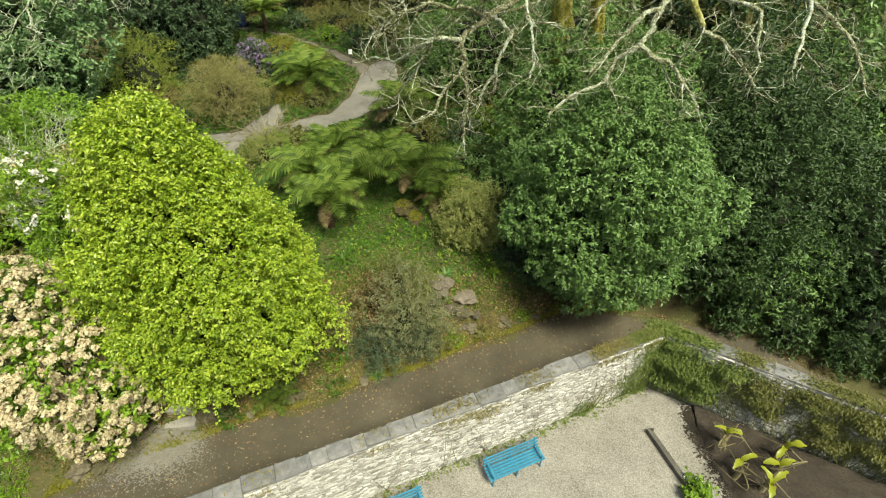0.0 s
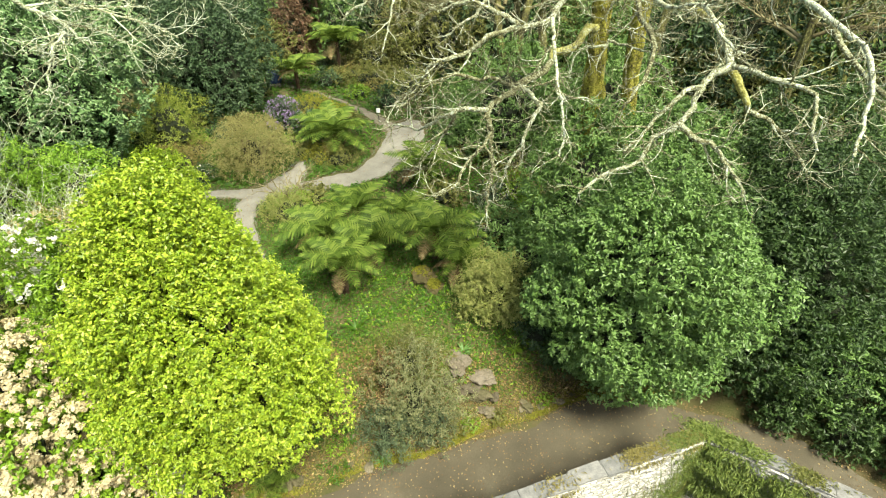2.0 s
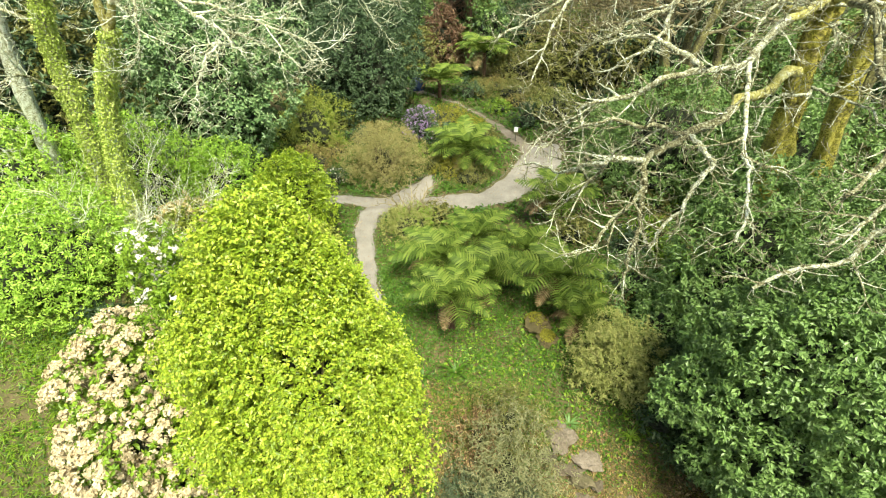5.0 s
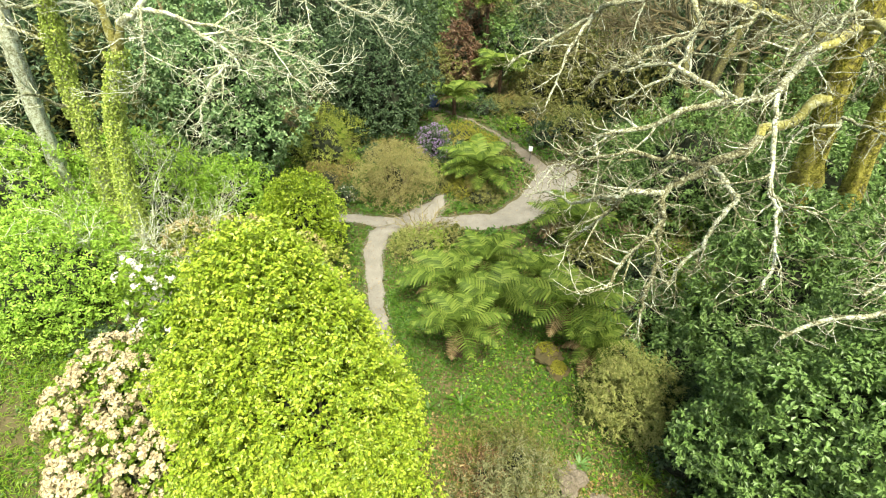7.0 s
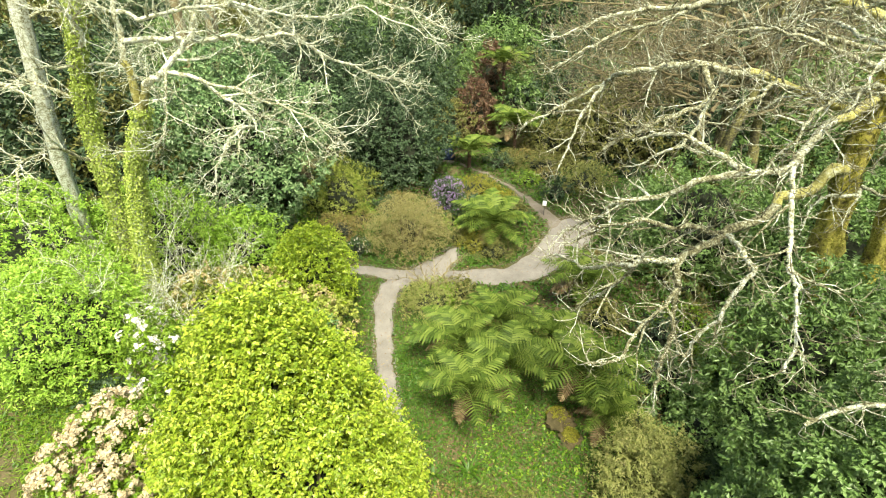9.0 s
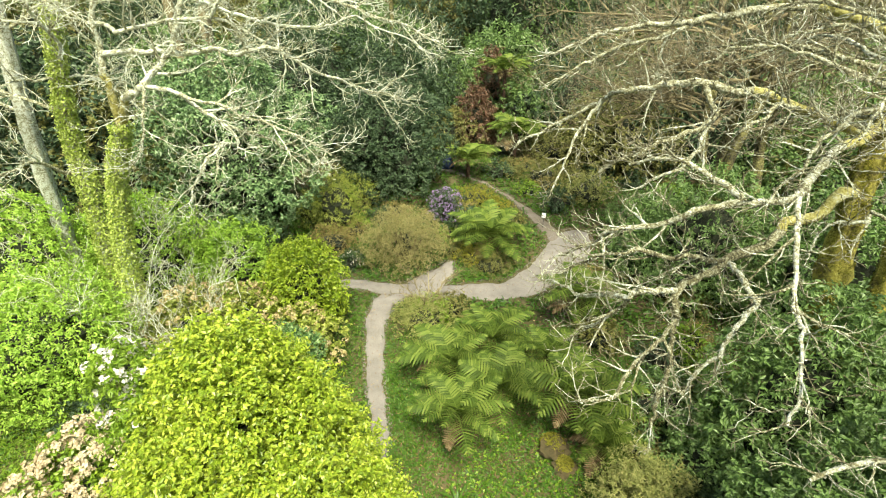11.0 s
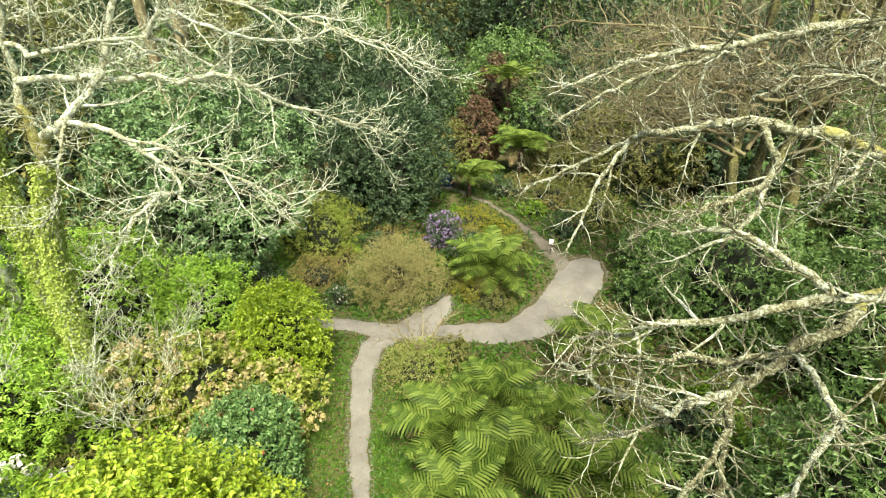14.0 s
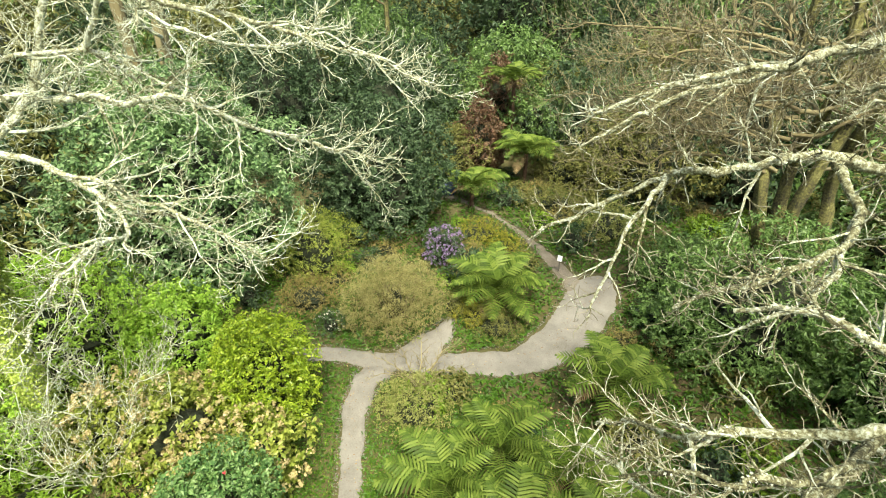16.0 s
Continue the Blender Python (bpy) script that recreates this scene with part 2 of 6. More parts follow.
L_HEDGE = leaf_material("fresh_hedge_leaf", [(0.15, 0.27, 0.03), (0.285, 0.47, 0.052), (0.44, 0.64, 0.09), (0.6, 0.76, 0.2)], 0.45, 0.32, 0.45, 1.2)
M_FINETWIG = surface_material("budding_fine_twig", [(0.11, 0.095, 0.05), (0.195, 0.178, 0.11), (0.33, 0.315, 0.22)], 2.5, 12, 0.95, 0.2, 0.4, random_mix=0.5)
L_WHITE = leaf_material("white_blossom", [(0.55, 0.52, 0.42), (0.7, 0.67, 0.57), (0.8, 0.78, 0.7), (0.85, 0.84, 0.78)], 0.7, 0.25, 0.2, 0.8)
L_YELLOW = leaf_material("golden_heath", [(0.12, 0.15, 0.015), (0.21, 0.23, 0.02), (0.33, 0.31, 0.03), (0.45, 0.37, 0.05)], 0.6, 0.3, 0.4, 0.9)
L_BANANA = leaf_material("banana_leaf", [(0.16, 0.216, 0.016), (0.264, 0.32, 0.024), (0.4, 0.4, 0.04), (0.48, 0.448, 0.064)], 0.4, 0.35, 0.5, 1.5)
L_LITTER = leaf_material("fallen_leaves", [(0.0625, 0.0375, 0.0187), (0.15, 0.0875, 0.0375), (0.275, 0.175, 0.075), (0.525, 0.425, 0.2)], 0.8, 0.1, 0.2, 0.9)

# ---------------------------------------------------------------- mesh helpers
UP = np.array([0.0, 0.0, 1.0])


def unit(v):
    return v / np.maximum(np.linalg.norm(v, axis=-1, keepdims=True), 1e-9)


def np_mesh(name, verts, loops, sizes, mat, smooth=False):
    """A mesh from arrays: corner indices in one run, and each face's corner count."""
    me = bpy.data.meshes.new(name)
    verts, loops, sizes = np.asarray(verts, np.float32), np.asarray(loops, np.int32), np.asarray(sizes, np.int32)
    me.vertices.add(len(verts))
    me.vertices.foreach_set("co", verts.ravel())
    me.loops.add(len(loops))
    me.loops.foreach_set("vertex_index", loops)
    me.polygons.add(len(sizes))
    me.polygons.foreach_set("loop_start", np.concatenate(([0], np.cumsum(sizes)[:-1])).astype(np.int32))
    me.polygons.foreach_set("use_smooth", np.full(len(sizes), smooth))
    me.materials.append(mat)
    me.update(calc_edges=True)
    me.validate()
    return me


class Soup:
    """Collects faces of one mesh."""

    def __init__(self):
        self.v, self.l, self.s, self.n = [], [], [], 0

    def add(self, verts, faces):
        verts, faces = np.asarray(verts, float), np.asarray(faces, int)
        self.v.append(verts.reshape(-1, 3))
        self.l.append((faces + self.n).ravel())
        self.s.append(np.full(len(faces), faces.shape[1]))
        self.n += len(self.v[-1])
        return self

    def mesh(self, name, mat, smooth=False):
        return np_mesh(name, np.concatenate(self.v), np.concatenate(self.l), np.concatenate(self.s), mat, smooth)


def part(name, me, parent, label=""):
    ob = new(name, me)
    ob.parent = parent
    return tagged(ob, label)


def thing(name, at, label, category, group="", kind="", turn=0.0):
    ob = new(name)
    ob.empty_display_size = 0.2
    ob.matrix_basis = pose(*at, 0, 0, turn)
    return tagged(ob, label, category, group, kind)


def leaves(soup, P, N, size, width, rng, up=0.35, jit=0.7, droop=0.2, cup=0.1, out=0.5, full=True):
    """Folded leaf blades at the points P, whose crown faces N."""
    n = len(P)
    if not n:
        return soup
    m = unit(N + UP * up + jit * rng.normal(size=(n, 3)) * 0.6)
    d = rng.normal(size=(n, 3)) * 0.7 + N * out - UP * droop
    d = unit(d - m * np.sum(d * m, 1, keepdims=True))
    s = np.cross(m, d)
    ln = (size * rng.uniform(0.65, 1.3, n))[:, None]
    w = ln * width * 0.5
    lift = m * w * cup * 2
    tip = P + d * ln - m * ln * 0.12
    if full:
        a1, a2 = P + d * ln * 0.3, P + d * ln * 0.68
        V = np.stack([P, a1 + s * w * 0.85 + lift, a2 + s * w * 0.9 + lift, tip, a2 - s * w * 0.9 + lift, a1 - s * w * 0.85 + lift], 1)
        F = np.array([[0, 3, 2, 1], [0, 5, 4, 3]])
        k = 6
    else:
        a1 = P + d * ln * 0.45
        V = np.stack([P, a1 + s * w + lift, tip, a1 - s * w + lift], 1)
        F = np.array([[0, 2, 1], [0, 3, 2]])
        k = 4
    faces = (F[None] + (np.arange(n) * k)[:, None, None]).reshape(-1, F.shape[1])
    return soup.add(V, faces)


def swell(a, h, ph):
    """How far a crown bulges at an angle and height."""
    return (0.42 * np.sin(2 * a + ph[0] + 0.5 * h) + 0.4 * np.sin(3 * a - 0.9 * h + ph[1]) + 0.35 * np.sin(5 * a + 1.5 * h + ph[2])
            + 0.35 * np.sin(1.9 * h + a + ph[3]) + 0.3 * np.sin(8 * a - 2.4 * h + ph[4]))


def lobes_on(profile, count, size, rng, squash=1.0, wob=0.0, ph=(0, 0, 0, 0, 0)):
    """Centres and radii of the clumps of a crown. profile: (height, radius) pairs."""
    hs, rs = np.array(profile).T
    dense = np.linspace(hs[0], hs[-1], 200)
    rd = np.interp(dense, hs, rs)
    seg = np.hypot(np.diff(dense), np.diff(rd)) * (rd[1:] + rd[:-1]) + 1e-6
    cum = np.concatenate(([0], np.cumsum(seg))) / seg.sum()
    h = np.interp((np.arange(count) + rng.uniform(0, 1, count)) / count, cum, dense)
    r = np.interp(h, hs, rs)
    a = np.arange(count) * 2.39996 + rng.normal(0, 0.35, count)
    R = size * rng.uniform(0.65, 1.35, count)
    rr = np.maximum(r * (1 + wob * swell(a, h, ph)) - R * 0.55, 0) * rng.uniform(0.86, 1.06, count)
    C = np.stack([rr * np.cos(a), rr * np.sin(a) * squash, np.minimum(h, hs[-1] - R * 0.35)], 1)
    return C, R


def shell_points(C, R, count, rng, floor=0.05, keep=0.82, rough=0.16):
    """Points on the outside of the union of clumps, with the way each faces."""
    w = R ** 2 / np.sum(R ** 2)
    P, N = [], []
    for _ in range(6):
        i = rng.choice(len(C), count, p=w)
        d = unit(rng.normal(size=(count, 3)) + np.array([0, 0, 0.25]))
        p = C[i] + d * (R[i] * rng.uniform(1 - rough, 1 + rough * 0.6, count))[:, None]
        ok = p[:, 2] > floor
        for j in range(0, count, 4000):
            b = slice(j, j + 4000)
            D = np.linalg.norm(p[b, None] - C[None], axis=2) < R[None] * keep
            D[np.arange(len(D)), i[b]] = False
            ok[b] &= ~D.any(1)
        P.append(p[ok])
        N.append(d[ok])
        if sum(map(len, P)) >= count:
            break
    P, N = np.concatenate(P)[:count], np.concatenate(N)[:count]
    return P, N


def tube(soup, pts, rad, sides=6, cap=True):
    pts, rad = np.asarray(pts, float), np.asarray(rad, float)
    n = len(pts)
    t = unit(np.gradient(pts, axis=0))
    ref = np.array([1.0, 0, 0]) if abs(t[0, 0]) < 0.8 else np.array([0, 1.0, 0])
    a = unit(np.cross(t, ref))
    b = np.cross(t, a)
    th = np.arange(sides) * 2 * np.pi / sides
    V = pts[:, None] + rad[:, None, None] * (a[:, None] * np.cos(th)[None, :, None] + b[:, None] * np.sin(th)[None, :, None])
    i, j = np.meshgrid(np.arange(n - 1), np.arange(sides), indexing="ij")
    k = (j + 1) % sides
    F = np.stack([i * sides + j, i * sides + k, (i + 1) * sides + k, (i + 1) * sides + j], -1).reshape(-1, 4)
    return soup.add(V, F)


def tubes(soup, store, sides):
    """Many thin shoots at once; those of one length share their arrays."""
    by = {}
    for p, r, level in store:
        by.setdefault((len(p), sides[min(level, len(sides) - 1)]), []).append((p, r))
    for (n, k), rows in by.items():
        P, R = np.array([p for p, _ in rows]), np.array([r for _, r in rows])
        t = unit(np.gradient(P, axis=1))
        ref = np.where(np.abs(t[:, :1, :1]) < 0.8, np.array([1.0, 0, 0]), np.array([0, 1.0, 0]))
        a = unit(np.cross(t, np.broadcast_to(ref, t.shape)))
        b = np.cross(t, a)
        th = np.arange(k) * 2 * np.pi / k
        V = P[:, :, None] + R[:, :, None, None] * (a[:, :, None] * np.cos(th)[:, None] + b[:, :, None] * np.sin(th)[:, None])
        i, j = np.meshgrid(np.arange(n - 1), np.arange(k), indexing="ij")
        j2 = (j + 1) % k
        F = np.stack([i * k + j, i * k + j2, (i + 1) * k + j2, (i + 1) * k + j], -1).reshape(-1, 4)
        soup.add(V, (F[None] + (np.arange(len(rows)) * n * k)[:, None, None]).reshape(-1, 4))
    return soup


def smooth_line(pts, per=6):
    """Catmull-Rom through the points."""
    p = np.asarray(pts, float)
    q = np.vstack([2 * p[0] - p[1], p, 2 * p[-1] - p[-2]])
    out = []
    for i in range(1, len(q) - 2):
        for u in np.linspace(0, 1, per, endpoint=False):
            a, b, c, d = q[i - 1:i + 3]
            out.append(0.5 * (2 * b + (c - a) * u + (2 * a - 5 * b + 4 * c - d) * u * u + (3 * b - a - 3 * c + d) * u ** 3))
    out.append(p[-1])
    return np.array(out)


def twigs(limb, rad, rng, store, level, kinds, wild=0.5, up=0.15, flat=0.0):
    """Side shoots along a limb, each with shoots of its own. kinds: per level (spacing, length, segments)."""
    if level >= len(kinds):
        return
    space, length, segs = kinds[level]
    seg = np.linalg.norm(np.diff(limb, axis=0), axis=1)
    s = np.concatenate(([0], np.cumsum(seg)))
    total = s[-1]
    at = rng.uniform(0.15, 0.28) * total if level == 0 else 0.2 * total
    swing, last = rng.uniform(0, 6.28), False
    while True:
        if at >= total:
            if last:
                break
            at, last = total * 0.985, True
        u = at / total
        p = np.array([np.interp(at, s, limb[:, k]) for k in range(3)])
        i = min(np.searchsorted(s, at), len(limb) - 1)
        t = unit(limb[i] - limb[i - 1]) if i else unit(limb[1] - limb[0])
        r0 = np.interp(at, s, rad)
        # shoots leave by turns on one side and the other
        swing += 2.5 + rng.normal(0, 0.7)
        a = unit(np.cross(t, UP + 0.01 * rng.normal(size=3)))
        b = np.cross(a, t)
        side = a * math.cos(swing) + b * math.sin(swing) * (1 - flat)
        d = unit(t * rng.uniform(0.55, 1.15) + unit(side) * rng.uniform(0.7, 1.05) + UP * up)
        ln = length * rng.uniform(0.45, 1.35) * (1.15 - 0.6 * u)
        pts, q, zig = [p], p, unit(np.cross(d, rng.normal(size=3))) * wild
        for k in range(segs):
            d = unit(d + zig * (1 if k % 2 else -1) * rng.uniform(0.2, 1.1) + rng.normal(size=3) * wild * 0.4 + UP * up * 0.45)
            q = q + d * ln / segs * rng.uniform(0.75, 1.25)
            pts.append(q)
        pts = np.array(pts)
        rr = np.linspace(min(r0 * 0.72, 0.008 + ln * 0.018), 0.006, len(pts))
        store.append((pts, rr, level))
        twigs(pts, rr, rng, store, level + 1, kinds, wild, up, flat)
        at += space * rng.uniform(0.5, 1.6)


# ---------------------------------------------------------------- the lie of the land
EDGE_X = [-40, -12.1, -9.0, -4.5, -0.3, 1.7, 3.7, 5.1, 6.7, 9.1, 12.0, 15.6, 30]
EDGE_Y = [-6, 6.8, 8.3, 10.05, 11.75, 12.75, 13.65, 14.15, 14.3, 14.0, 12.8, 10.2, 0]
W_IN = (7.05, 10.45)                      # inner corner of the walled court
W_DIR = unit(np.array([-12.3, -5.1]))     # along the long wall, away from the corner
W_DIR2 = unit(np.array([5.14, -2.88]))    # along the second wall


def court(x, y):
    """How far a place lies inside the walls' inner faces."""
    ax, ay = x - W_IN[0], y - W_IN[1]
    n1, n2 = np.array([-W_DIR[1], W_DIR[0]]), np.array([W_DIR2[1], -W_DIR2[0]])
    if n1[1] > 0:
        n1 = -n1
    if n2[1] > 0:
        n2 = -n2
    return np.minimum(ax * n1[0] + ay * n1[1], ax * n2[0] + ay * n2[1])


def ease(a, b, x):
    u = np.clip((x - a) / (b - a), 0, 1)
    return u * u * (3 - 2 * u)


def land(x, y):
    x, y = np.asarray(x, float), np.asarray(y, float)
    up = ease(0.0, 2.6, y - np.interp(x, EDGE_X, EDGE_Y))
    z = -0.4 + up * (1.75 + 0.024 * (np.minimum(y, 40) - 14) + (0.12 + 0.1 * (1 - ease(12, 20, y))) * np.clip(-9.5 - x, 0, 16))
    z += ease(48, 120, y) * 4.0
    return np.where(court(x, y) > -0.25, 0.0, z)


def land_rough(x, y):
    """The land with its small hummocks."""
    z = land(x, y)
    h = 0.07 * np.sin(1.9 * x + 0.7 * y) * np.sin(1.3 * y - 0.8 * x + 1) + 0.04 * np.sin(4.3 * x - 1.1) * np.sin(3.9 * y + 0.4 * x)
    return z + h * ease(0.2, 1.6, y - np.interp(x, EDGE_X, EDGE_Y))


def ground_at(x, y):
    return float(land(x, y))

# ---------------------------------------------------------------- ground, paths
def spaced(core0, core1, step, far):
    mid = np.arange(core0, core1 + 1e-6, step)
    grow = np.cumsum(step * 1.22 ** np.arange(1, 40))
    lo, hi = core0 - grow, core1 + grow
    return np.concatenate((lo[lo > -far][::-1], mid, hi[hi < far]))


gx, gy = spaced(-24, 18, 0.3, 1500), spaced(2, 42, 0.3, 1500)
GX, GY = np.meshgrid(gx, gy, indexing="ij")
GZ = land_rough(GX, GY)
idx = np.arange(GX.size).reshape(GX.shape)
quads = np.stack([idx[:-1, :-1], idx[1:, :-1], idx[1:, 1:], idx[:-1, 1:]], -1).reshape(-1, 4)
ground = new("ground", Soup().add(np.stack([GX, GY, GZ], -1), quads).mesh("ground", M_SOIL, True))
tagged(ground, "dark mossy garden soil sloping up from the wall", "ground", kind="structure")


def strip(name, line, widths, mat, label, lift=0.05, seed=1, rows=9):
    """A path laid on the land, with uneven edges."""
    rng = np.random.default_rng(seed)
    c = smooth_line(line, 10)
    w = np.interp(np.linspace(0, 1, len(c)), np.linspace(0, 1, len(widths)), widths)
    t = unit(np.gradient(c, axis=0))
    nrm = np.stack([-t[:, 1], t[:, 0]], 1)
    wob = [np.convolve(rng.normal(0, 0.11, len(c) + 4), np.ones(5) / 5, "valid") for _ in range(2)]
    V = []
    for k in np.linspace(-0.5, 0.5, rows):
        off = k * w + (wob[0] if k < 0 else wob[1]) * abs(k) * 2
        xy = c + nrm * off[:, None]
        z = land_rough(xy[:, 0], xy[:, 1]) + lift - 0.1 * (abs(k) * 2) ** 6
        V.append(np.column_stack([xy, z]))
    V = np.stack(V, 1)
    i = np.arange(V.shape[0] * rows).reshape(-1, rows)
    F = np.stack([i[:-1, :-1], i[:-1, 1:], i[1:, 1:], i[1:, :-1]], -1).reshape(-1, 4)
    ob = new(name, Soup().add(V, F[:, ::-1]).mesh(name, mat, True))
    return tagged(ob, label, "path", kind="structure")


GARDEN_PATHS = [
    ([(-8.6, 10.3), (-8.3, 11.4), (-7.6, 13), (-7.2, 14.6), (-7.3, 16.1), (-8.05, 17.5), (-9.1, 19.0), (-10.0, 20.5), (-10.9, 22.2), (-11.2, 23.6), (-11.1, 25.0)],
     [0.8, 0.78, 0.75, 0.75, 0.85, 1.05, 1.5]),
    ([(-15, 23.4), (-13.7, 23.8), (-10.9, 25.0), (-8.2, 26.3), (-6.0, 27.5), (-4.9, 29.4), (-4.4, 31.4), (-4.2, 33.2), (-4.1, 34.4), (-3.9, 35.3)],
     [0.75, 0.9, 1.15, 1.5, 1.9, 2.4, 2.7, 2.8, 2.3, 0.9]),
    ([(-10.2, 25.4), (-9.9, 27.0), (-9.8, 27.8), (-9.9, 28.7)], [1.9, 1.35, 0.95, 0.4]),
    ([(-4.6, 33.2), (-6.3, 35.2), (-7.9, 36.9), (-9.8, 38.5), (-12.2, 39.5), (-15.2, 39.9), (-19, 39.5)], [1.7, 1.0, 0.7, 0.5, 0.45, 0.45, 0.45]),
    ]
for k, (line, widths) in enumerate(GARDEN_PATHS):
    strip("garden_path", line, widths, M_DIRTPATH if k == 3 else M_PATH, "pale trodden gravel path winding between the beds", (0.05, 0.056, 0.062, 0.035)[k], 20 + k)

# the track between the long wall and the bank
V, cols = [], np.arange(-26, 26.01, 0.4)
rng = np.random.default_rng(3)
for x in cols:
    top = np.interp(x, EDGE_X, EDGE_Y) + 0.1 * math.sin(x * 1.7) + 0.08 * math.sin(x * 4.1) + 0.12
    low = (W_IN[1] + (x - W_IN[0]) * (W_DIR[1] / W_DIR[0]) if x < W_IN[0] else W_IN[1] + (x - W_IN[0]) * W_DIR2[1] / W_DIR2[0]) + 0.4
    if x < -5.5:
        low = min(low, top - 2.6)
    for u in np.linspace(0, 1, 8):
        V.append((x, low + (top - low) * u, -0.4 + 0.03 + 0.02 * math.sin(3 * u + x) - 0.12 * max(0, u - 0.86) / 0.14 * 0.4))
i = np.arange(len(V)).reshape(-1, 8)
F = np.stack([i[:-1, :-1], i[1:, :-1], i[1:, 1:], i[:-1, 1:]], -1).reshape(-1, 4)
track = new("track", Soup().add(V, F).mesh("track", M_TRACK, True))
tagged(track, "dark brown earth track running along the outside of the wall", "path", kind="structure")

# gravel of the court
bm = bmesh.new()
court_line = [(7.05, 10.42), (9.3, 9.15), (9.5, 8.0), (9.6, 7.2), (9.7, 5.5), (9.9, 2), (10, -14), (-22, -14), (-22, -1.62), (-8, 4.18), (-0.5, 7.29), (4.4, 9.32)]
bm.faces.new([bm.verts.new((x, y, 0.014)) for x, y in court_line]).normal_update()
bmesh.ops.triangulate(bm, faces=bm.faces)
me = bpy.data.meshes.new("court")
bm.to_mesh(me)
bm.free()
me.materials.append(M_GRAVEL)
tagged(new("court_gravel", me), "pale gravel floor of the walled court", "gravel", kind="structure")

# ---------------------------------------------------------------- stone wall
WALL_H, WALL_T = 2.68, 0.42


N1 = np.array([-W_DIR[1], W_DIR[0]]) * (1 if W_DIR[0] < 0 else -1)
N1 = N1 if N1[1] < 0 else -N1
N2 = np.array([W_DIR2[1], -W_DIR2[0]])
N2 = N2 if N2[1] < 0 else -N2


def wall_core(name, u, n, length, label):
    o = np.array([*W_IN, 0.0]) - np.array([*u, 0]) * 0.15
    u3, n3 = np.array([*u, 0.0]), np.array([*n, 0.0])
    s = Soup()
    V = []
    cnt = int(length / 0.5)
    for a in np.linspace(0, length, cnt):
        for d, z in ((0, -0.7), (0, WALL_H), (-WALL_T, WALL_H), (-WALL_T, -0.7)):
            V.append(o + u3 * a + n3 * d + UP * z)
    i = np.arange(len(V)).reshape(-1, 4)
    F = [[i[a, b], i[a + 1, b], i[a + 1, (b + 1) % 4], i[a, (b + 1) % 4]] for a in range(cnt - 1) for b in range(4)]
    s.add(V, F)
    s.add(np.array(V)[[*i[0], *i[-1]]], [[0, 1, 2, 3], [7, 6, 5, 4]])
    me = s.mesh(name, M_MORTAR)
    b = bmesh.new()
    b.from_mesh(me)
    bmesh.ops.recalc_face_normals(b, faces=b.faces)
    b.to_mesh(me)
    b.free()
    return tagged(new(name, me), label, "wall", kind="structure")


wall_1 = wall_core("wall_1", W_DIR, N1, 24, "old rubble wall with pale lime wash, sunlit and weathered")
wall_2 = wall_core("wall_2", W_DIR2, N2, 18, "old rubble wall overgrown with creeper and moss")


def stone_verts(rng, rough=0.1, inset=0.8):
    """A rough block, front towards +y, with a worn front edge; unit size."""
    V = []
    for y, k in ((0, 1.0), (0.65, 0.99), (1.0, inset)):
        for x, z in ((-0.5, -0.5), (0.5, -0.5), (0.5, 0.5), (-0.5, 0.5)):
            V.append((x * k + rng.normal(0, rough * 0.4), y + (rng.normal(0, 0.12) if y == 1 else 0), z * k + rng.normal(0, rough * 0.7)))
    return np.array(V)


STONE_F = np.array([[8, 9, 10, 11], [0, 1, 5, 4], [1, 2, 6, 5], [2, 3, 7, 6], [3, 0, 4, 7], [4, 5, 9, 8], [5, 6, 10, 9], [6, 7, 11, 10], [7, 4, 8, 11]])[:, ::-1]
rng = np.random.default_rng(11)
STONE_SHAPES = [stone_verts(rng) for _ in range(14)]
STONE_MESHES = [Soup().add(v, STONE_F).mesh("stone", M_STONE) for v in STONE_SHAPES]


def face_stones(wall, u, n, start, stop, near0, near1, seed, budget=300):
    rng = np.random.default_rng(seed)
    u3, n3 = np.array([*u, 0.0]), np.array([*n, 0.0])
    o = np.array([*W_IN, 0.0])
    rest, made = Soup(), 0
    base = Matrix((( *u3, 0), (*n3, 0), (0, 0, 1, 0), (0, 0, 0, 1))).transposed()
    z = -0.05
    flip = np.linalg.det(np.array([u3, n3, UP]).T) < 0
    while z < WALL_H - 0.02:
        h = min(rng.uniform(0.042, 0.09), WALL_H - z)
        a = start + rng.uniform(0, 0.2)
        while a < stop:
            w = rng.uniform(0.07, 0.26)
            sc = np.array([w - 0.012, rng.uniform(0.02, 0.06), h - 0.008])
            k = rng.integers(len(STONE_SHAPES))
            centre = o + u3 * (a + w / 2) + UP * (z + h / 2 + rng.normal(0, 0.008)) - n3 * 0.012
            if near0 < a < near1 and made < budget:
                ob = new("stone", STONE_MESHES[k])
                ob.parent = wall
                R = np.array([u3, n3, UP]).T @ np.diag(sc)
                ob.matrix_basis = Matrix([[*R[r], centre[r]] for r in range(3)] + [[0, 0, 0, 1]])
                made += 1
            else:
                rest.add(centre + (STONE_SHAPES[k] * sc) @ np.array([u3, n3, UP]), STONE_F)
            a += w
        z += h
    part("stonework", rest.mesh("stonework", M_STONE), wall)["kind"] = "stuff"


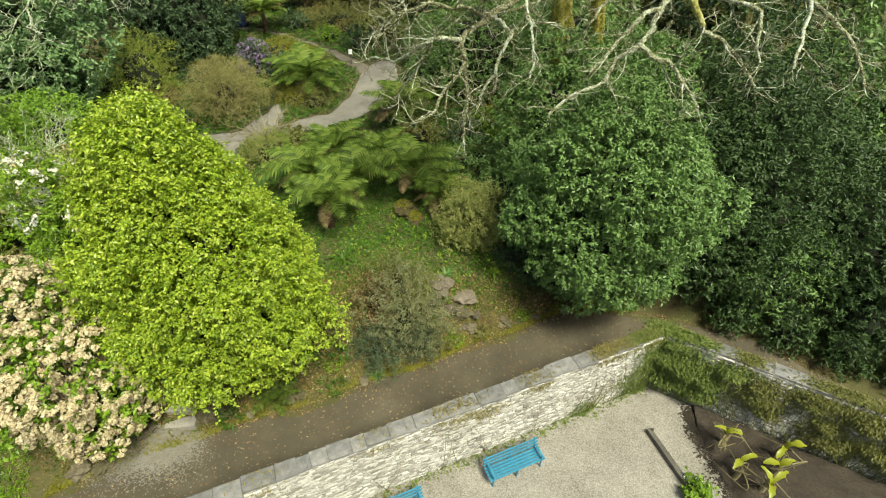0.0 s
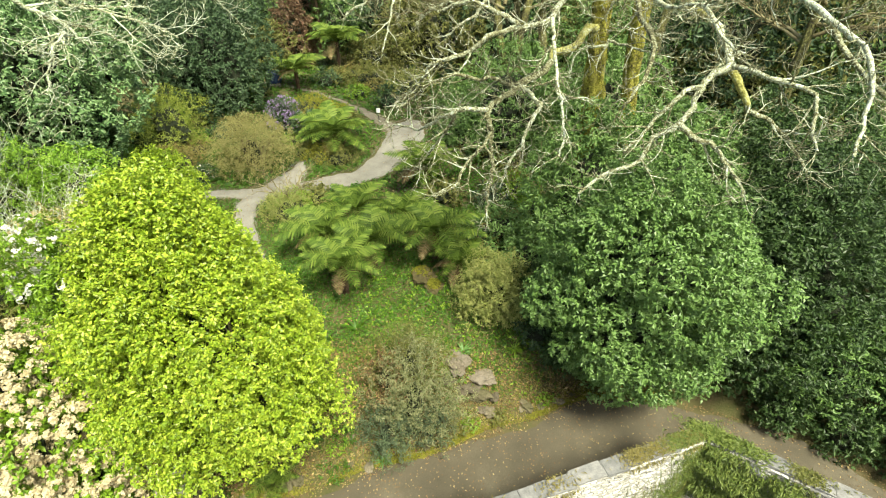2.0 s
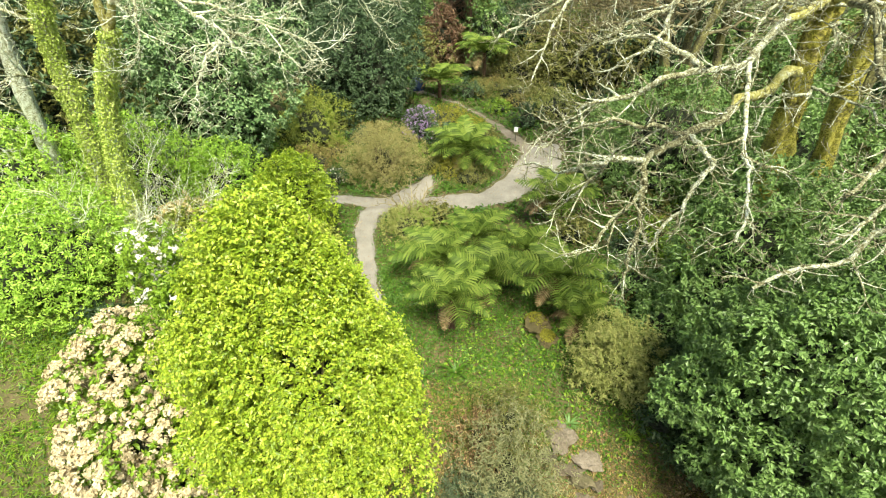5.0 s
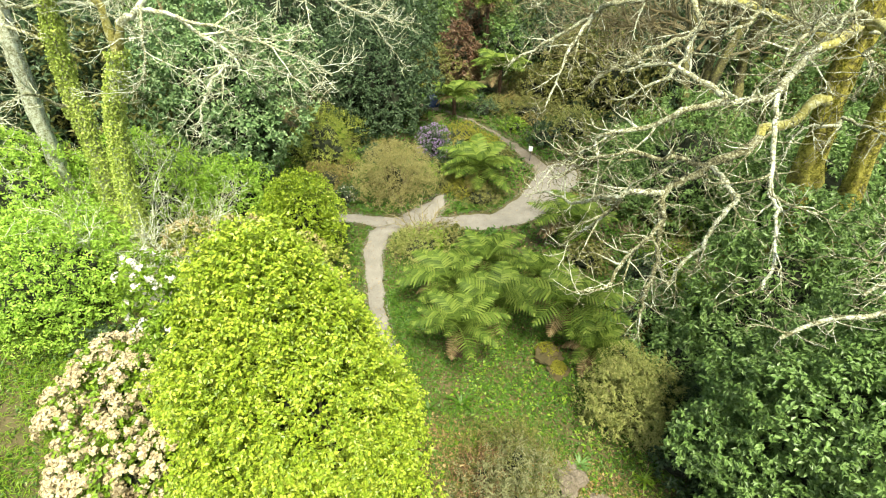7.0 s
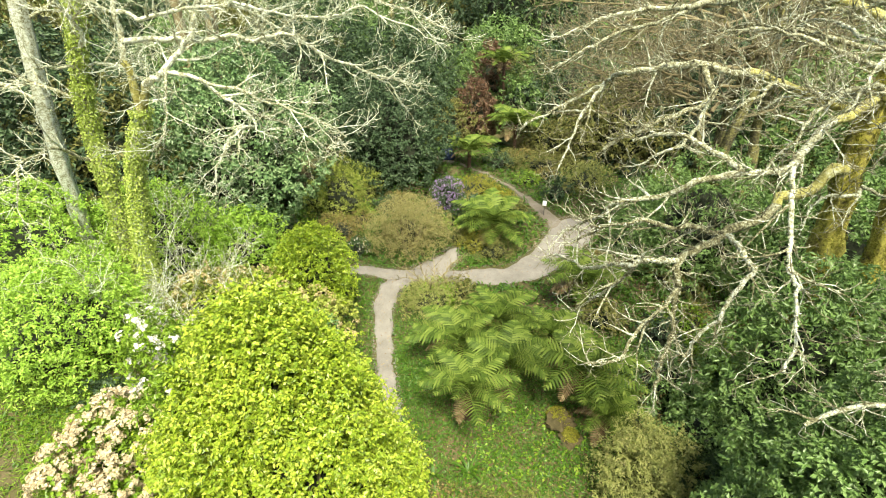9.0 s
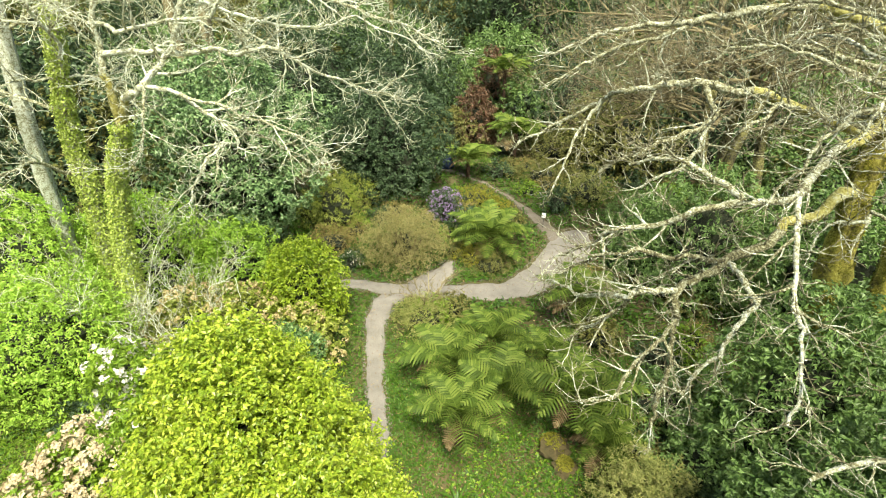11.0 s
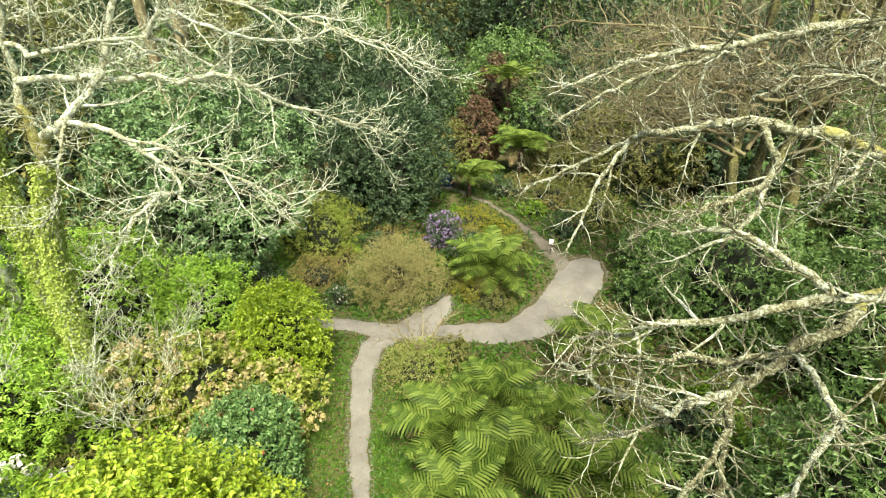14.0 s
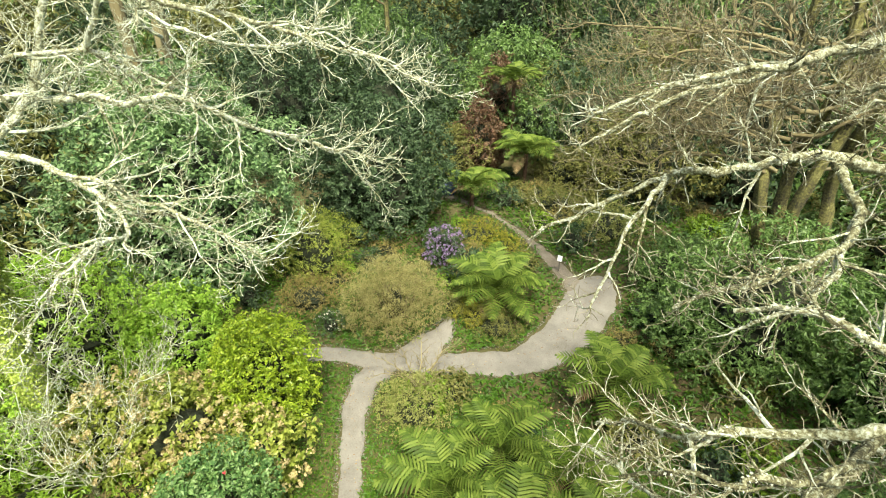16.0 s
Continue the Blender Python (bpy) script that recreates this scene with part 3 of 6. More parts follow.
def cap_stones(wall, u, n, length, seed):
    rng = np.random.default_rng(seed)
    u3, n3 = np.array([*u, 0.0]), np.array([*n, 0.0])
    o = np.array([*W_IN, WALL_H])
    a = 0.1
    shapes = [Soup().add(stone_verts(rng, 0.05, 0.94) - np.array([0, 0.5, 0]), STONE_F).mesh("cap_stone", M_SLATE) for _ in range(5)]
    while a < length:
        w = rng.uniform(0.35, 0.95)
        ob = new("cap_stone", shapes[rng.integers(5)])
        ob.parent = wall
        c = o + u3 * (a + w / 2) - n3 * (WALL_T / 2 + rng.normal(0, 0.01)) + UP * rng.uniform(0.02, 0.028)
        # the worn face turned up
        R = np.array([u3, UP, n3]).T @ np.diag([w + 0.03, rng.uniform(0.09, 0.12), WALL_T + rng.uniform(-0.03, 0.06)])
        ob.matrix_basis = Matrix([[*R[r], c[r]] for r in range(3)] + [[0, 0, 0, 1]])
        a += w


# ---------------------------------------------------------------- plant kinds


def within(profile, count, rng, squash=1.0, wob=0.0, ph=(0, 0, 0, 0, 0), fill=(0.55, 0.88)):
    """Points just inside a crown's outline, so that no gap between its clumps is empty."""
    hs, rs = np.array(profile).T
    dense = np.linspace(hs[0], hs[-1], 200)
    rd = np.interp(dense, hs, rs)
    seg = np.hypot(np.diff(dense), np.diff(rd)) * (rd[1:] + rd[:-1]) + 1e-6
    h = np.interp(rng.uniform(0, 1, count), np.concatenate(([0], np.cumsum(seg))) / seg.sum(), dense)
    r = np.interp(h, hs, rs) * rng.uniform(fill[0], fill[1], count)
    a = rng.uniform(0, 2 * np.pi, count)
    r = r * (1 + wob * swell(a, h, ph))
    slope = -np.interp(h, dense, np.gradient(rd, dense))
    N = unit(np.stack([np.cos(a), np.sin(a), np.clip(slope, -0.6, 3)], 1))
    return np.stack([r * np.cos(a), r * np.sin(a) * squash, h], 1), N


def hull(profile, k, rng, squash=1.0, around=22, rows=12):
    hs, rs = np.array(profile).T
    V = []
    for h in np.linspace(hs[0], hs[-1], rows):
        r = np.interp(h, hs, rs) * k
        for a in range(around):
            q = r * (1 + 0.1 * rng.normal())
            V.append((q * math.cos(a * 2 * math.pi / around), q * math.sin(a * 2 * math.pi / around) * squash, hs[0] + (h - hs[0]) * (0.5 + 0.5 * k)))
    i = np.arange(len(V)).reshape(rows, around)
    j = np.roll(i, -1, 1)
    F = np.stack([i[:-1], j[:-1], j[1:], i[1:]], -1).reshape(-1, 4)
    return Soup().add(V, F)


def shrub(name, label, category, at, profile, leaf, count, mat, lobes=60, lobe=0.6, width=0.5, seed=1, squash=1.0,
          up=0.35, jit=0.7, droop=0.2, out=0.5, full=False, core=0.5, stems=7, stem_mat=None, group="", sink=0.05, turn=0.0, rough=0.16, wob=0.13, spray=(0.32, 9), fill=(0.55, 0.88), share=0.68, lean=(0.0, 0.0), spires=0):
    """A leafy shrub or evergreen tree: stems, a dark hull for the shade inside, and a crown of clumps of single leaves.
    """
    rng = np.random.default_rng(seed)
    x, y = at[:2]
    root = thing(name, (x, y, at[2] if len(at) > 2 else ground_at(x, y) - sink), label, category, group, turn=turn)
    ph = rng.uniform(0, 6.28, 5)
    C, R = lobes_on(profile, lobes, lobe, rng, squash, wob, ph)
    length, per = spray
    tufts = max(1, count // per)
    P, N = shell_points(C, R, int(tufts * share), rng, rough=rough)
    Q, M = within(profile, tufts - len(P), rng, squash, wob, ph, fill)
    P, N = np.concatenate([P, Q]), np.concatenate([N, M])
    for _ in range(spires):
        # leading shoots that stand clear of the crown
        h, a = profile[-1][0] * rng.uniform(0.4, 0.98), rng.uniform(0, 6.28)
        r = np.interp(h, *np.array(profile).T) * 0.9
        tall, q = rng.uniform(0.35, 0.85), rng.uniform(0, 1, 30)
        b = rng.uniform(0, 6.28, 30)
        ring = np.stack([np.cos(b), np.sin(b), np.full(30, 0.8)], 1)
        P = np.concatenate([P, np.array([r * math.cos(a), r * math.sin(a) * squash, h - 0.1]) + UP * (q * tall)[:, None] + ring * ((1 - q) * 0.2 + 0.03)[:, None]])
        N = np.concatenate([N, unit(ring)])
    # each point bears a shoot, with leaves set along it
    axis = unit(N * 0.75 + UP * up * 1.3 + rng.normal(size=N.shape) * 0.32)
    along = rng.uniform(0, 1, (len(P), per)) ** 0.8
    ln = length * rng.uniform(0.5, 1.25, (len(P), 1))
    side = rng.normal(size=(len(P), per, 3))
    P = (P[:, None] - axis[:, None] * length * 0.35 + axis[:, None] * (along * ln)[..., None] + side * leaf * 0.14).reshape(-1, 3)
    N = unit(axis[:, None] * 0.7 + unit(side) * 0.75).reshape(-1, 3)
    P[:, :2] += np.outer(P[:, 2] / profile[-1][0], lean)
    ok = P[:, 2] > 0.02
    P, N = P[ok], N[ok]
    part("crown", leaves(Soup(), P, N, leaf, width, rng, up, jit, droop, out=out, full=full).mesh("crown", mat), root)
    # solid hull in the dark tone, added to stand for inner shade
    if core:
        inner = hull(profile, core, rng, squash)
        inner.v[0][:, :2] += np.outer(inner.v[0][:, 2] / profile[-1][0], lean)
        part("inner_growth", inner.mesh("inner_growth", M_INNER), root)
    if stems:
        s = Soup()
        top = profile[-1][0]
        for _ in range(stems):
            a, q = rng.uniform(0, 6.28), max(r for _, r in profile) * rng.uniform(0.1, 0.6)
            end = np.array([q * math.cos(a), q * math.sin(a), top * rng.uniform(0.5, 0.8)])
            b = np.array([math.cos(a), math.sin(a), 0]) * 0.04 * top * rng.uniform(0.2, 1)
            b[2] = -0.05
            tube(s, smooth_line([b, b * 1.5 + end * 0.3 + rng.normal(0, 0.05, 3), end * 0.7 + rng.normal(0, 0.08, 3), end], 4), np.linspace(0.012 + top * 0.014, 0.01, 13), 6)
        part("stems" if stems > 1 else "trunk", s.mesh("stems", stem_mat or M_TWIG, True), root)
    return root


def blossom(root, profile, heads, size, mat, seed, lobes=60, lobe=0.6, petals=14, low=0.2, grow=1.12, side=None, name="blossom"):
    """Rounded flower heads, each of many petals, on the outside of a shrub."""
    rng = np.random.default_rng(seed)
    C, R = lobes_on(profile, lobes, lobe, rng)
    P, N = shell_points(C, R * grow, heads, rng, floor=low, rough=0.06)
    if side is not None:
        k = P @ np.array(side) > 0
        P, N = P[k], N[k]
    n = len(P)
    d = unit(rng.normal(size=(n, petals, 3)) + N[:, None] * 0.9)
    r = size * rng.uniform(0.6, 1.25, n)[:, None, None]
    Q = (P[:, None] + d * r * 0.5).reshape(-1, 3)
    s = leaves(Soup(), Q - d.reshape(-1, 3) * size * 0.04, d.reshape(-1, 3), size * 0.36, 0.95, rng, 0.05, 0.35, 0.0, 0.1, 0.1, False)
    return part(name, s.mesh(name, mat), root)


def frond_mesh(rng, length=1.0, pairs=19, mat=L_FERN):
    """One arching fern frond along +x: a rib with paired tapering leaflets."""
    s = Soup()
    n = 14
    a0, a1 = math.radians(rng.uniform(48, 60)), math.radians(rng.uniform(-46, -26))
    u = np.linspace(0, 1, n)
    ang = a0 + (a1 - a0) * u ** 0.9
    step = length / (n - 1)
    pts = np.zeros((n, 3))
    pts[1:, 0], pts[1:, 2] = np.cumsum(np.cos(ang[:-1]) * step), np.cumsum(np.sin(ang[:-1]) * step)
    pts[:, 1] = 0.05 * np.sin(u * 3 + rng.uniform(0, 6)) * u
    tube(s, pts, np.linspace(0.013, 0.003, n) * length, 4)
    for k in range(pairs):
        q = 0.12 + 0.87 * (k / (pairs - 1))
        p = np.array([np.interp(q, u, pts[:, c]) for c in range(3)])
        th = np.interp(q, u, ang)
        t = np.array([math.cos(th), 0, math.sin(th)])
        nrm = np.array([-math.sin(th), 0, math.cos(th)])
        ln = length * 0.27 * math.sin(math.pi * min(1, (q * 0.9 + 0.1)) ** 0.85) ** 0.75 + 0.012 * length
        w = length * 0.87 / pairs * 0.4
        for side in (-1, 1):
            ln1 = ln * rng.uniform(0.88, 1.08)
            d = unit(np.array([0, side * 1.0, 0]) + t * (0.2 + 0.4 * q) + nrm * rng.uniform(0.1, 0.3))
            V, F = [], []
            for j, (f, hw) in enumerate(((0, 0.75), (0.35, 1.0), (0.7, 0.72), (1, 0.1))):
                c = p + d * ln1 * f - UP * ln1 * 0.3 * f * f
                V += [c - t * hw * w - nrm * hw * w * 0.35, c + t * hw * w + nrm * hw * w * 0.35]
                if j:
                    F.append([2 * j - 2, 2 * j, 2 * j + 1, 2 * j - 1])
            s.add(V, F)
    return s.mesh("frond", mat)


rng = np.random.default_rng(5)
FRONDS = [frond_mesh(rng) for _ in range(5)]
OLD_FRONDS = [frond_mesh(rng, 1.0, 20, L_OLDFERN) for _ in range(2)]


def tree_fern(at, height, span, count, seed, label, trunk_r=0.14, lean=(0, 0), droop=0.0):
    """A tree fern: fibrous trunk and a crown of arching fronds."""
    rng = np.random.default_rng(seed)
    x, y = at
    root = thing("tree_fern", (x, y, ground_at(x, y) - 0.05), label, "tree fern", "tree ferns in the garden")
    s = Soup()
    top = np.array([lean[0], lean[1], height])
    pts = smooth_line([(0, 0, 0), top * 0.5 + np.array([0.03, -0.02, 0]), top], 6)
    rr = trunk_r * (1 + 0.18 * rng.normal(size=len(pts)) * 0.5)
    rr[0] *= 1.5
    tube(s, pts, rr, 10)
    P = np.repeat(pts, 26, 0) + rng.normal(0, 0.02, (len(pts) * 26, 3))
    N = unit(np.column_stack([rng.normal(size=(len(P), 2)), np.full(len(P), -0.3)]))
    leaves(s, P + N * trunk_r * 0.9, N, 0.09, 0.25, rng, 0, 0.4, 0.7, full=False)
    part("trunk", s.mesh("trunk", M_FERNTRUNK, False), root, "dark fibrous trunk")
    for k in range(count):
        ob = new("frond", FRONDS[rng.integers(5)])
        ob.parent = root
        tier = k / count
        tilt = 20 - 28 * tier + rng.normal(0, 5) + droop
        ln = span * 0.57 * rng.uniform(0.88, 1.16) * (0.82 if tier < 0.2 else 1.0)
        ob.matrix_basis = pose(top[0], top[1], top[2], 0, 0, k * 137.5 + rng.normal(0, 7)) @ pose(0, 0, 0, rng.normal(0, 7), tilt * -1, 0) @ Matrix.Diagonal((ln, ln, ln * rng.uniform(0.8, 1.1), 1))
    for k in range(2):
        ob = part("frond", OLD_FRONDS[k % 2], root, "withered brown frond")
        ln = span * 0.42 * rng.uniform(0.8, 1.05)
        ob.matrix_basis = pose(*(top - UP * 0.08), 0, 0, 160 + k * 70 + rng.normal(0, 25)) @ pose(0, 0, 0, 0, 28 + rng.normal(0, 6), 0) @ Matrix.Diagonal((ln, ln, ln, 1))
    return root


def bare_tree(name, label, at, trunk, limbs, seed, bark, limb_bark, kinds, wild=0.5, up=0.12, flat=0.3, trunk_label="", ivy=None, fine_bark=None, moss=0, moss_limbs=None, tufts=0):
    """A leafless tree. trunk and limbs: (points, radius at foot, radius at tip), in metres of the place."""
    rng = np.random.default_rng(seed)
    root = thing(name, at, label, "tree", "bare trees")
    o = np.array(at, float)
    for pts, r0, r1 in trunk:
        c = smooth_line(np.array(pts) - o, 7)
        c[1:-1] += rng.normal(0, r0 * 0.04, c[1:-1].shape)
        rr = np.linspace(r0, r1, len(c)) * (1 + 0.06 * rng.normal(size=len(c)))
        s = tube(Soup(), c, rr, 16)
        s.v[-1] = s.v[-1] + unit(s.v[-1] - np.repeat(c, 16, 0)) * (r0 * 0.14 * np.sin(np.arange(len(s.v[-1])) % 16 * 1.96 + np.repeat(np.arange(len(c)) * 0.5, 16)) + rng.normal(0, r0 * 0.05, len(s.v[-1])))[:, None]
        bole = part("trunk", s.mesh("trunk", bark, True), root, trunk_label)
        if moss:
            k = int(moss * len(c))
            i, f = rng.integers(0, len(c) - 1, k), rng.uniform(0, 1, k)[:, None]
            nn = unit(np.column_stack([rng.normal(size=(k, 2)), rng.normal(0, 0.25, k)]))
            q = c[i] * (1 - f) + c[i + 1] * f + nn * (rr[i] * 0.98)[:, None]
            part("moss", leaves(Soup(), q, nn, 0.065, 0.6, rng, 0.25, 0.7, 0.4, full=False).mesh("moss", L_MOSS), bole, "yellow-green moss on the bark")["kind"] = "stuff"
        if ivy:
            k = 800 * len(c)
            i = rng.integers(0, len(c), k)
            f = rng.uniform(0, 1, k)
            j = np.minimum(i + 1, len(c) - 1)
            q = c[i] * (1 - f[:, None]) + c[j] * f[:, None]
            hgt = (q[:, 2] + o[2])
            keep = rng.uniform(0, 1, k) < np.clip((ivy - hgt) / 2.5, 0.06, 1)
            q, i = q[keep], i[keep]
            nn = unit(np.column_stack([rng.normal(size=(len(q), 2)), rng.normal(0, 0.25, len(q))]))
            P = q + nn * (rr[i] * rng.uniform(0.95, 1.75, len(q)))[:, None]
            part("ivy", leaves(Soup(), P, nn, 0.08, 0.8, rng, 0.25, 1.1, 0.5, full=False).mesh("ivy", L_IVY), root, "yellow-green ivy climbing the trunk")
    fine, shoots = Soup(), []
    for pts, r0, r1 in limbs:
        knots = np.array(pts, float) - o
        half = (knots[1:] + knots[:-1]) / 2
        half += rng.normal(0, 0.055, half.shape) * np.linalg.norm(np.diff(knots, axis=0), axis=1)[:, None]
        bent = np.empty((2 * len(knots) - 1, 3))
        bent[::2], bent[1::2] = knots, half
        c = smooth_line(bent, 3)
        n = len(c)
        c[1:] += rng.normal(0, 0.012 + r0 * 0.1, (n - 1, 3))
        rr = (r1 + (r0 - r1) * np.linspace(1, 0, n) ** 1.1) * 0.9 * (1 + 0.07 * rng.normal(size=n))
        bough = part("limb", tube(Soup(), c, rr, 8).mesh("limb", limb_bark, True), root)
        if tufts:
            i, f = rng.integers(0, n - 1, int(n * tufts)), rng.uniform(0, 1, (int(n * tufts), 1))
            nn = unit(rng.normal(size=(len(i), 3)))
            part("lichen", leaves(Soup(), c[i] * (1 - f) + c[i + 1] * f + nn * (rr[i] * 0.9)[:, None], nn, 0.045, 0.7, rng, 0.2, 0.8, 0.0, out=0.9, full=False).mesh("lichen", L_LICHEN), bough, "pale crusty lichen")["kind"] = "stuff"
        if moss_limbs and r0 > 0.1:
            e = max(4, int(n * rng.uniform(0.2, 0.38)))
            sleeve = rr[:e] * np.linspace(1.08, 0.98, e) + 0.004
            part("moss", tube(Soup(), c[:e], sleeve, 8).mesh("moss", moss_limbs, True), bough, "yellow-green moss coating the limb")
        store = []
        twigs(c, rr, rng, store, 0, kinds, wild, up, flat)
        shoots += store
    tubes(fine, [s for s in shoots if s[2] < 2], (5, 4))
    last = [s for s in shoots if s[2] >= 2]
    if last:
        part("fine_twig_mass", tubes(Soup(), last, (3, 3, 3, 3)).mesh("fine_twig_mass", fine_bark or limb_bark), root)["kind"] = "stuff"
    part("twig_mass", fine.mesh("twig_mass", limb_bark, False), root)["kind"] = "stuff"
    return root

# ---------------------------------------------------------------- the court: benches, bed, creeper
def box_mesh(name, size, mat, bevel=0.006):
    b = bmesh.new()
    bmesh.ops.create_cube(b, size=1)
    bmesh.ops.scale(b, vec=size, verts=b.verts)
    bmesh.ops.bevel(b, geom=b.edges[:], offset=bevel, segments=1, affect="EDGES")
    me = bpy.data.meshes.new(name)
    b.to_mesh(me)
    b.free()
    me.materials.append(mat)
    return me


def garden_bench(at, turn, length=1.85):
    root = thing("garden_bench", (*at, 0.014), "blue painted slatted garden bench on gravel beside the wall", "bench", "blue benches", turn=turn)
    slat = box_mesh("slat", (length, 0.075, 0.025), M_BLUE)
    for k in range(5):
        part("seat_slat", slat, root).matrix_basis = pose(0, -0.2 + 0.092 * k, 0.42 + 0.006 * (k - 2) ** 2 * 0.4)
    for k in range(3):
        part("back_slat", slat, root).matrix_basis = pose(0, 0.235 + 0.03 * k, 0.53 + 0.125 * k, 78, 0, 0)
    leg, back, foot, arm = (box_mesh("leg", (0.05, 0.05, 0.41), M_BLUE), box_mesh("back_post", (0.05, 0.05, 0.86), M_BLUE),
                            box_mesh("rail", (0.05, 0.46, 0.05), M_BLUE), box_mesh("armrest", (0.06, 0.48, 0.035), M_BLUE))
    for s in (-1, 0, 1):
        x = s * (length / 2 - 0.12)
        part("leg", leg, root).matrix_basis = pose(x, -0.2, 0.205)
        part("back_post", back, root).matrix_basis = pose(x, 0.255, 0.42, -9, 0, 0)
        part("rail", foot, root).matrix_basis = pose(x, 0.0, 0.385)
        if s:
            part("armrest", arm, root).matrix_basis = pose(x, 0.0, 0.63)
            part("arm_post", box_mesh("arm_post", (0.045, 0.045, 0.22), M_BLUE), root).matrix_basis = pose(x, -0.2, 0.51)
    return root


WALL_TURN = math.degrees(math.atan2(-W_DIR[1], -W_DIR[0]))
garden_bench((2.15, 7.42), WALL_TURN)
garden_bench((-1.35, 5.95), WALL_TURN)


def lumpy_rock(name, at, size, seed, mat=M_ROCK, label="weathered grey rock with moss at the foot of the bank", group="rocks of the bank", category="rock"):
    rng = np.random.default_rng(seed)
    b = bmesh.new()
    bmesh.ops.create_icosphere(b, subdivisions=3, radius=0.5)
    off = rng.uniform(0, 50, 3)
    for v in b.verts:
        k = 1 + 0.6 * noise.noise(Vector(v.co * 2.6) + Vector(off)) + 0.35 * noise.noise(Vector(v.co * 7) + Vector(off))
        v.co = Vector((v.co.x * size[0], v.co.y * size[1], v.co.z * size[2])) * k
    me = bpy.data.meshes.new(name)
    b.to_mesh(me)
    b.free()
    me.materials.append(mat)
    ob = new(name, me)
    ob.matrix_basis = pose(*at, 0, 0, rng.uniform(0, 360))
    return tagged(ob, label, category, group)


# a timber edging board set in the gravel, with a low white-flowered plant at its end
board = thing("edging_board", (6.95, 7.75, 0.014), "dark weathered timber edging board standing in the gravel", "board", turn=-71)
part("plank", box_mesh("plank", (2.0, 0.16, 0.2), M_DARKWOOD, 0.012), board).matrix_basis = pose(0, 0, 0.1)
part("peg", box_mesh("peg", (0.06, 0.06, 0.3), M_DARKWOOD, 0.01), board).matrix_basis = pose(-0.9, 0.062, 0.14)
LOW = [(0.0, 0.3), (0.2, 0.42), (0.4, 0.3), (0.5, 0.08)]
pl = shrub("flowering_plant", "low leafy plant with a few white flowers", "plant", (7.35, 6.7, 0.0), LOW, 0.11, 900, L_MID, 12, 0.16, 0.6, 31, core=0.6, stems=4)
blossom(pl, LOW, 16, 0.1, L_WHITE, 32, 12, 0.16, 10, 0.15)

# soil bed at the foot of the second wall
BED_X = 8.25
bm = bmesh.new()
bmesh.ops.create_grid(bm, x_segments=24, y_segments=24, size=0.5)
for v in bm.verts:
    u, w = v.co.x + 0.5, v.co.y + 0.5
    a, b_ = Vector((BED_X, 8.75)).lerp(Vector((9.0, 1.5)), u), Vector((BED_X + 0.15, 9.6)).lerp(Vector((20, 2.95)), u)
    p = a.lerp(b_, w)
    v.co = Vector((p.x, p.y, 0.03 + 0.12 * math.sin(min(1, w * 4) * 1.57) + 0.05 * noise.noise(Vector((p.x * 2, p.y * 2, 0)))))
me = bpy.data.meshes.new("soil_bed")
bm.to_mesh(me)
bm.free()
M_BED = surface_material("dark_bed_soil", [(0.02, 0.016, 0.011), (0.045, 0.034, 0.024), (0.085, 0.065, 0.045)], 2.2, 16, 0.95, 0.9, 0.5, dist=0.06)
me.materials.append(M_BED)
tagged(new("soil_bed", me), "dark dug soil bed below the overgrown wall", "flower bed", kind="structure")


def broad_leaf(length, width, rng):
    """A long ribbed blade that arches and hangs."""
    n, V, F = 9, [], []
    a = math.radians(rng.uniform(55, 85))
    p = np.zeros(3)
    for k in range(n):
        u = k / (n - 1)
        hw = width * math.sin(math.pi * (0.06 + 0.92 * u)) ** 0.6 * 0.5 * rng.uniform(0.55, 1.15)
        nrm = np.array([-math.sin(a), 0, math.cos(a)])
        V += [p + np.array([0, -hw, 0]) + nrm * hw * 0.35, p.copy(), p + np.array([0, hw, 0]) + nrm * hw * 0.35 * rng.uniform(0.5, 1.2)]
        if k:
            F += [[3 * k - 3, 3 * k - 2, 3 * k + 1, 3 * k], [3 * k - 2, 3 * k - 1, 3 * k + 2, 3 * k + 1]]
        p = p + np.array([math.cos(a), 0, math.sin(a)]) * length / (n - 1)
        a -= math.radians(rng.uniform(10, 17))
    return Soup().add(V, F).mesh("leaf", L_BANANA, True)


def banana_plant(at, height, seed, count=4):
    rng = np.random.default_rng(seed)
    root = thing("banana_plant", (*at, 0.1), "wind-torn banana plant with a few yellow-green leaves in the bed", "banana plant", "banana plants")
    pts = smooth_line([(0, 0, -0.05), (0.04, 0.02, height * 0.5), (0.1 * rng.normal(), 0.1 * rng.normal(), height)], 5)
    part("stem", tube(Soup(), pts, np.linspace(0.09, 0.05, len(pts)), 8).mesh("stem", M_TWIG, True), root, "dry brown stem")
    for k in range(count):
        me = broad_leaf(rng.uniform(0.5, 0.85), rng.uniform(0.16, 0.26), rng)
        part("leaf", me, root).matrix_basis = pose(*pts[-1], 0, 0, k * 360 / count + rng.uniform(-40, 40))
    for k in range(7):
        q = smooth_line([pts[-2], pts[-2] + rng.normal(0, 0.25, 3), pts[-2] + rng.normal(0, 0.4, 3) - UP * 0.3], 4)
        part("dead_leaf", tube(Soup(), q, np.linspace(0.03, 0.008, len(q)), 5).mesh("dead_leaf", M_TWIG, True), root, "withered brown leaf hanging down")


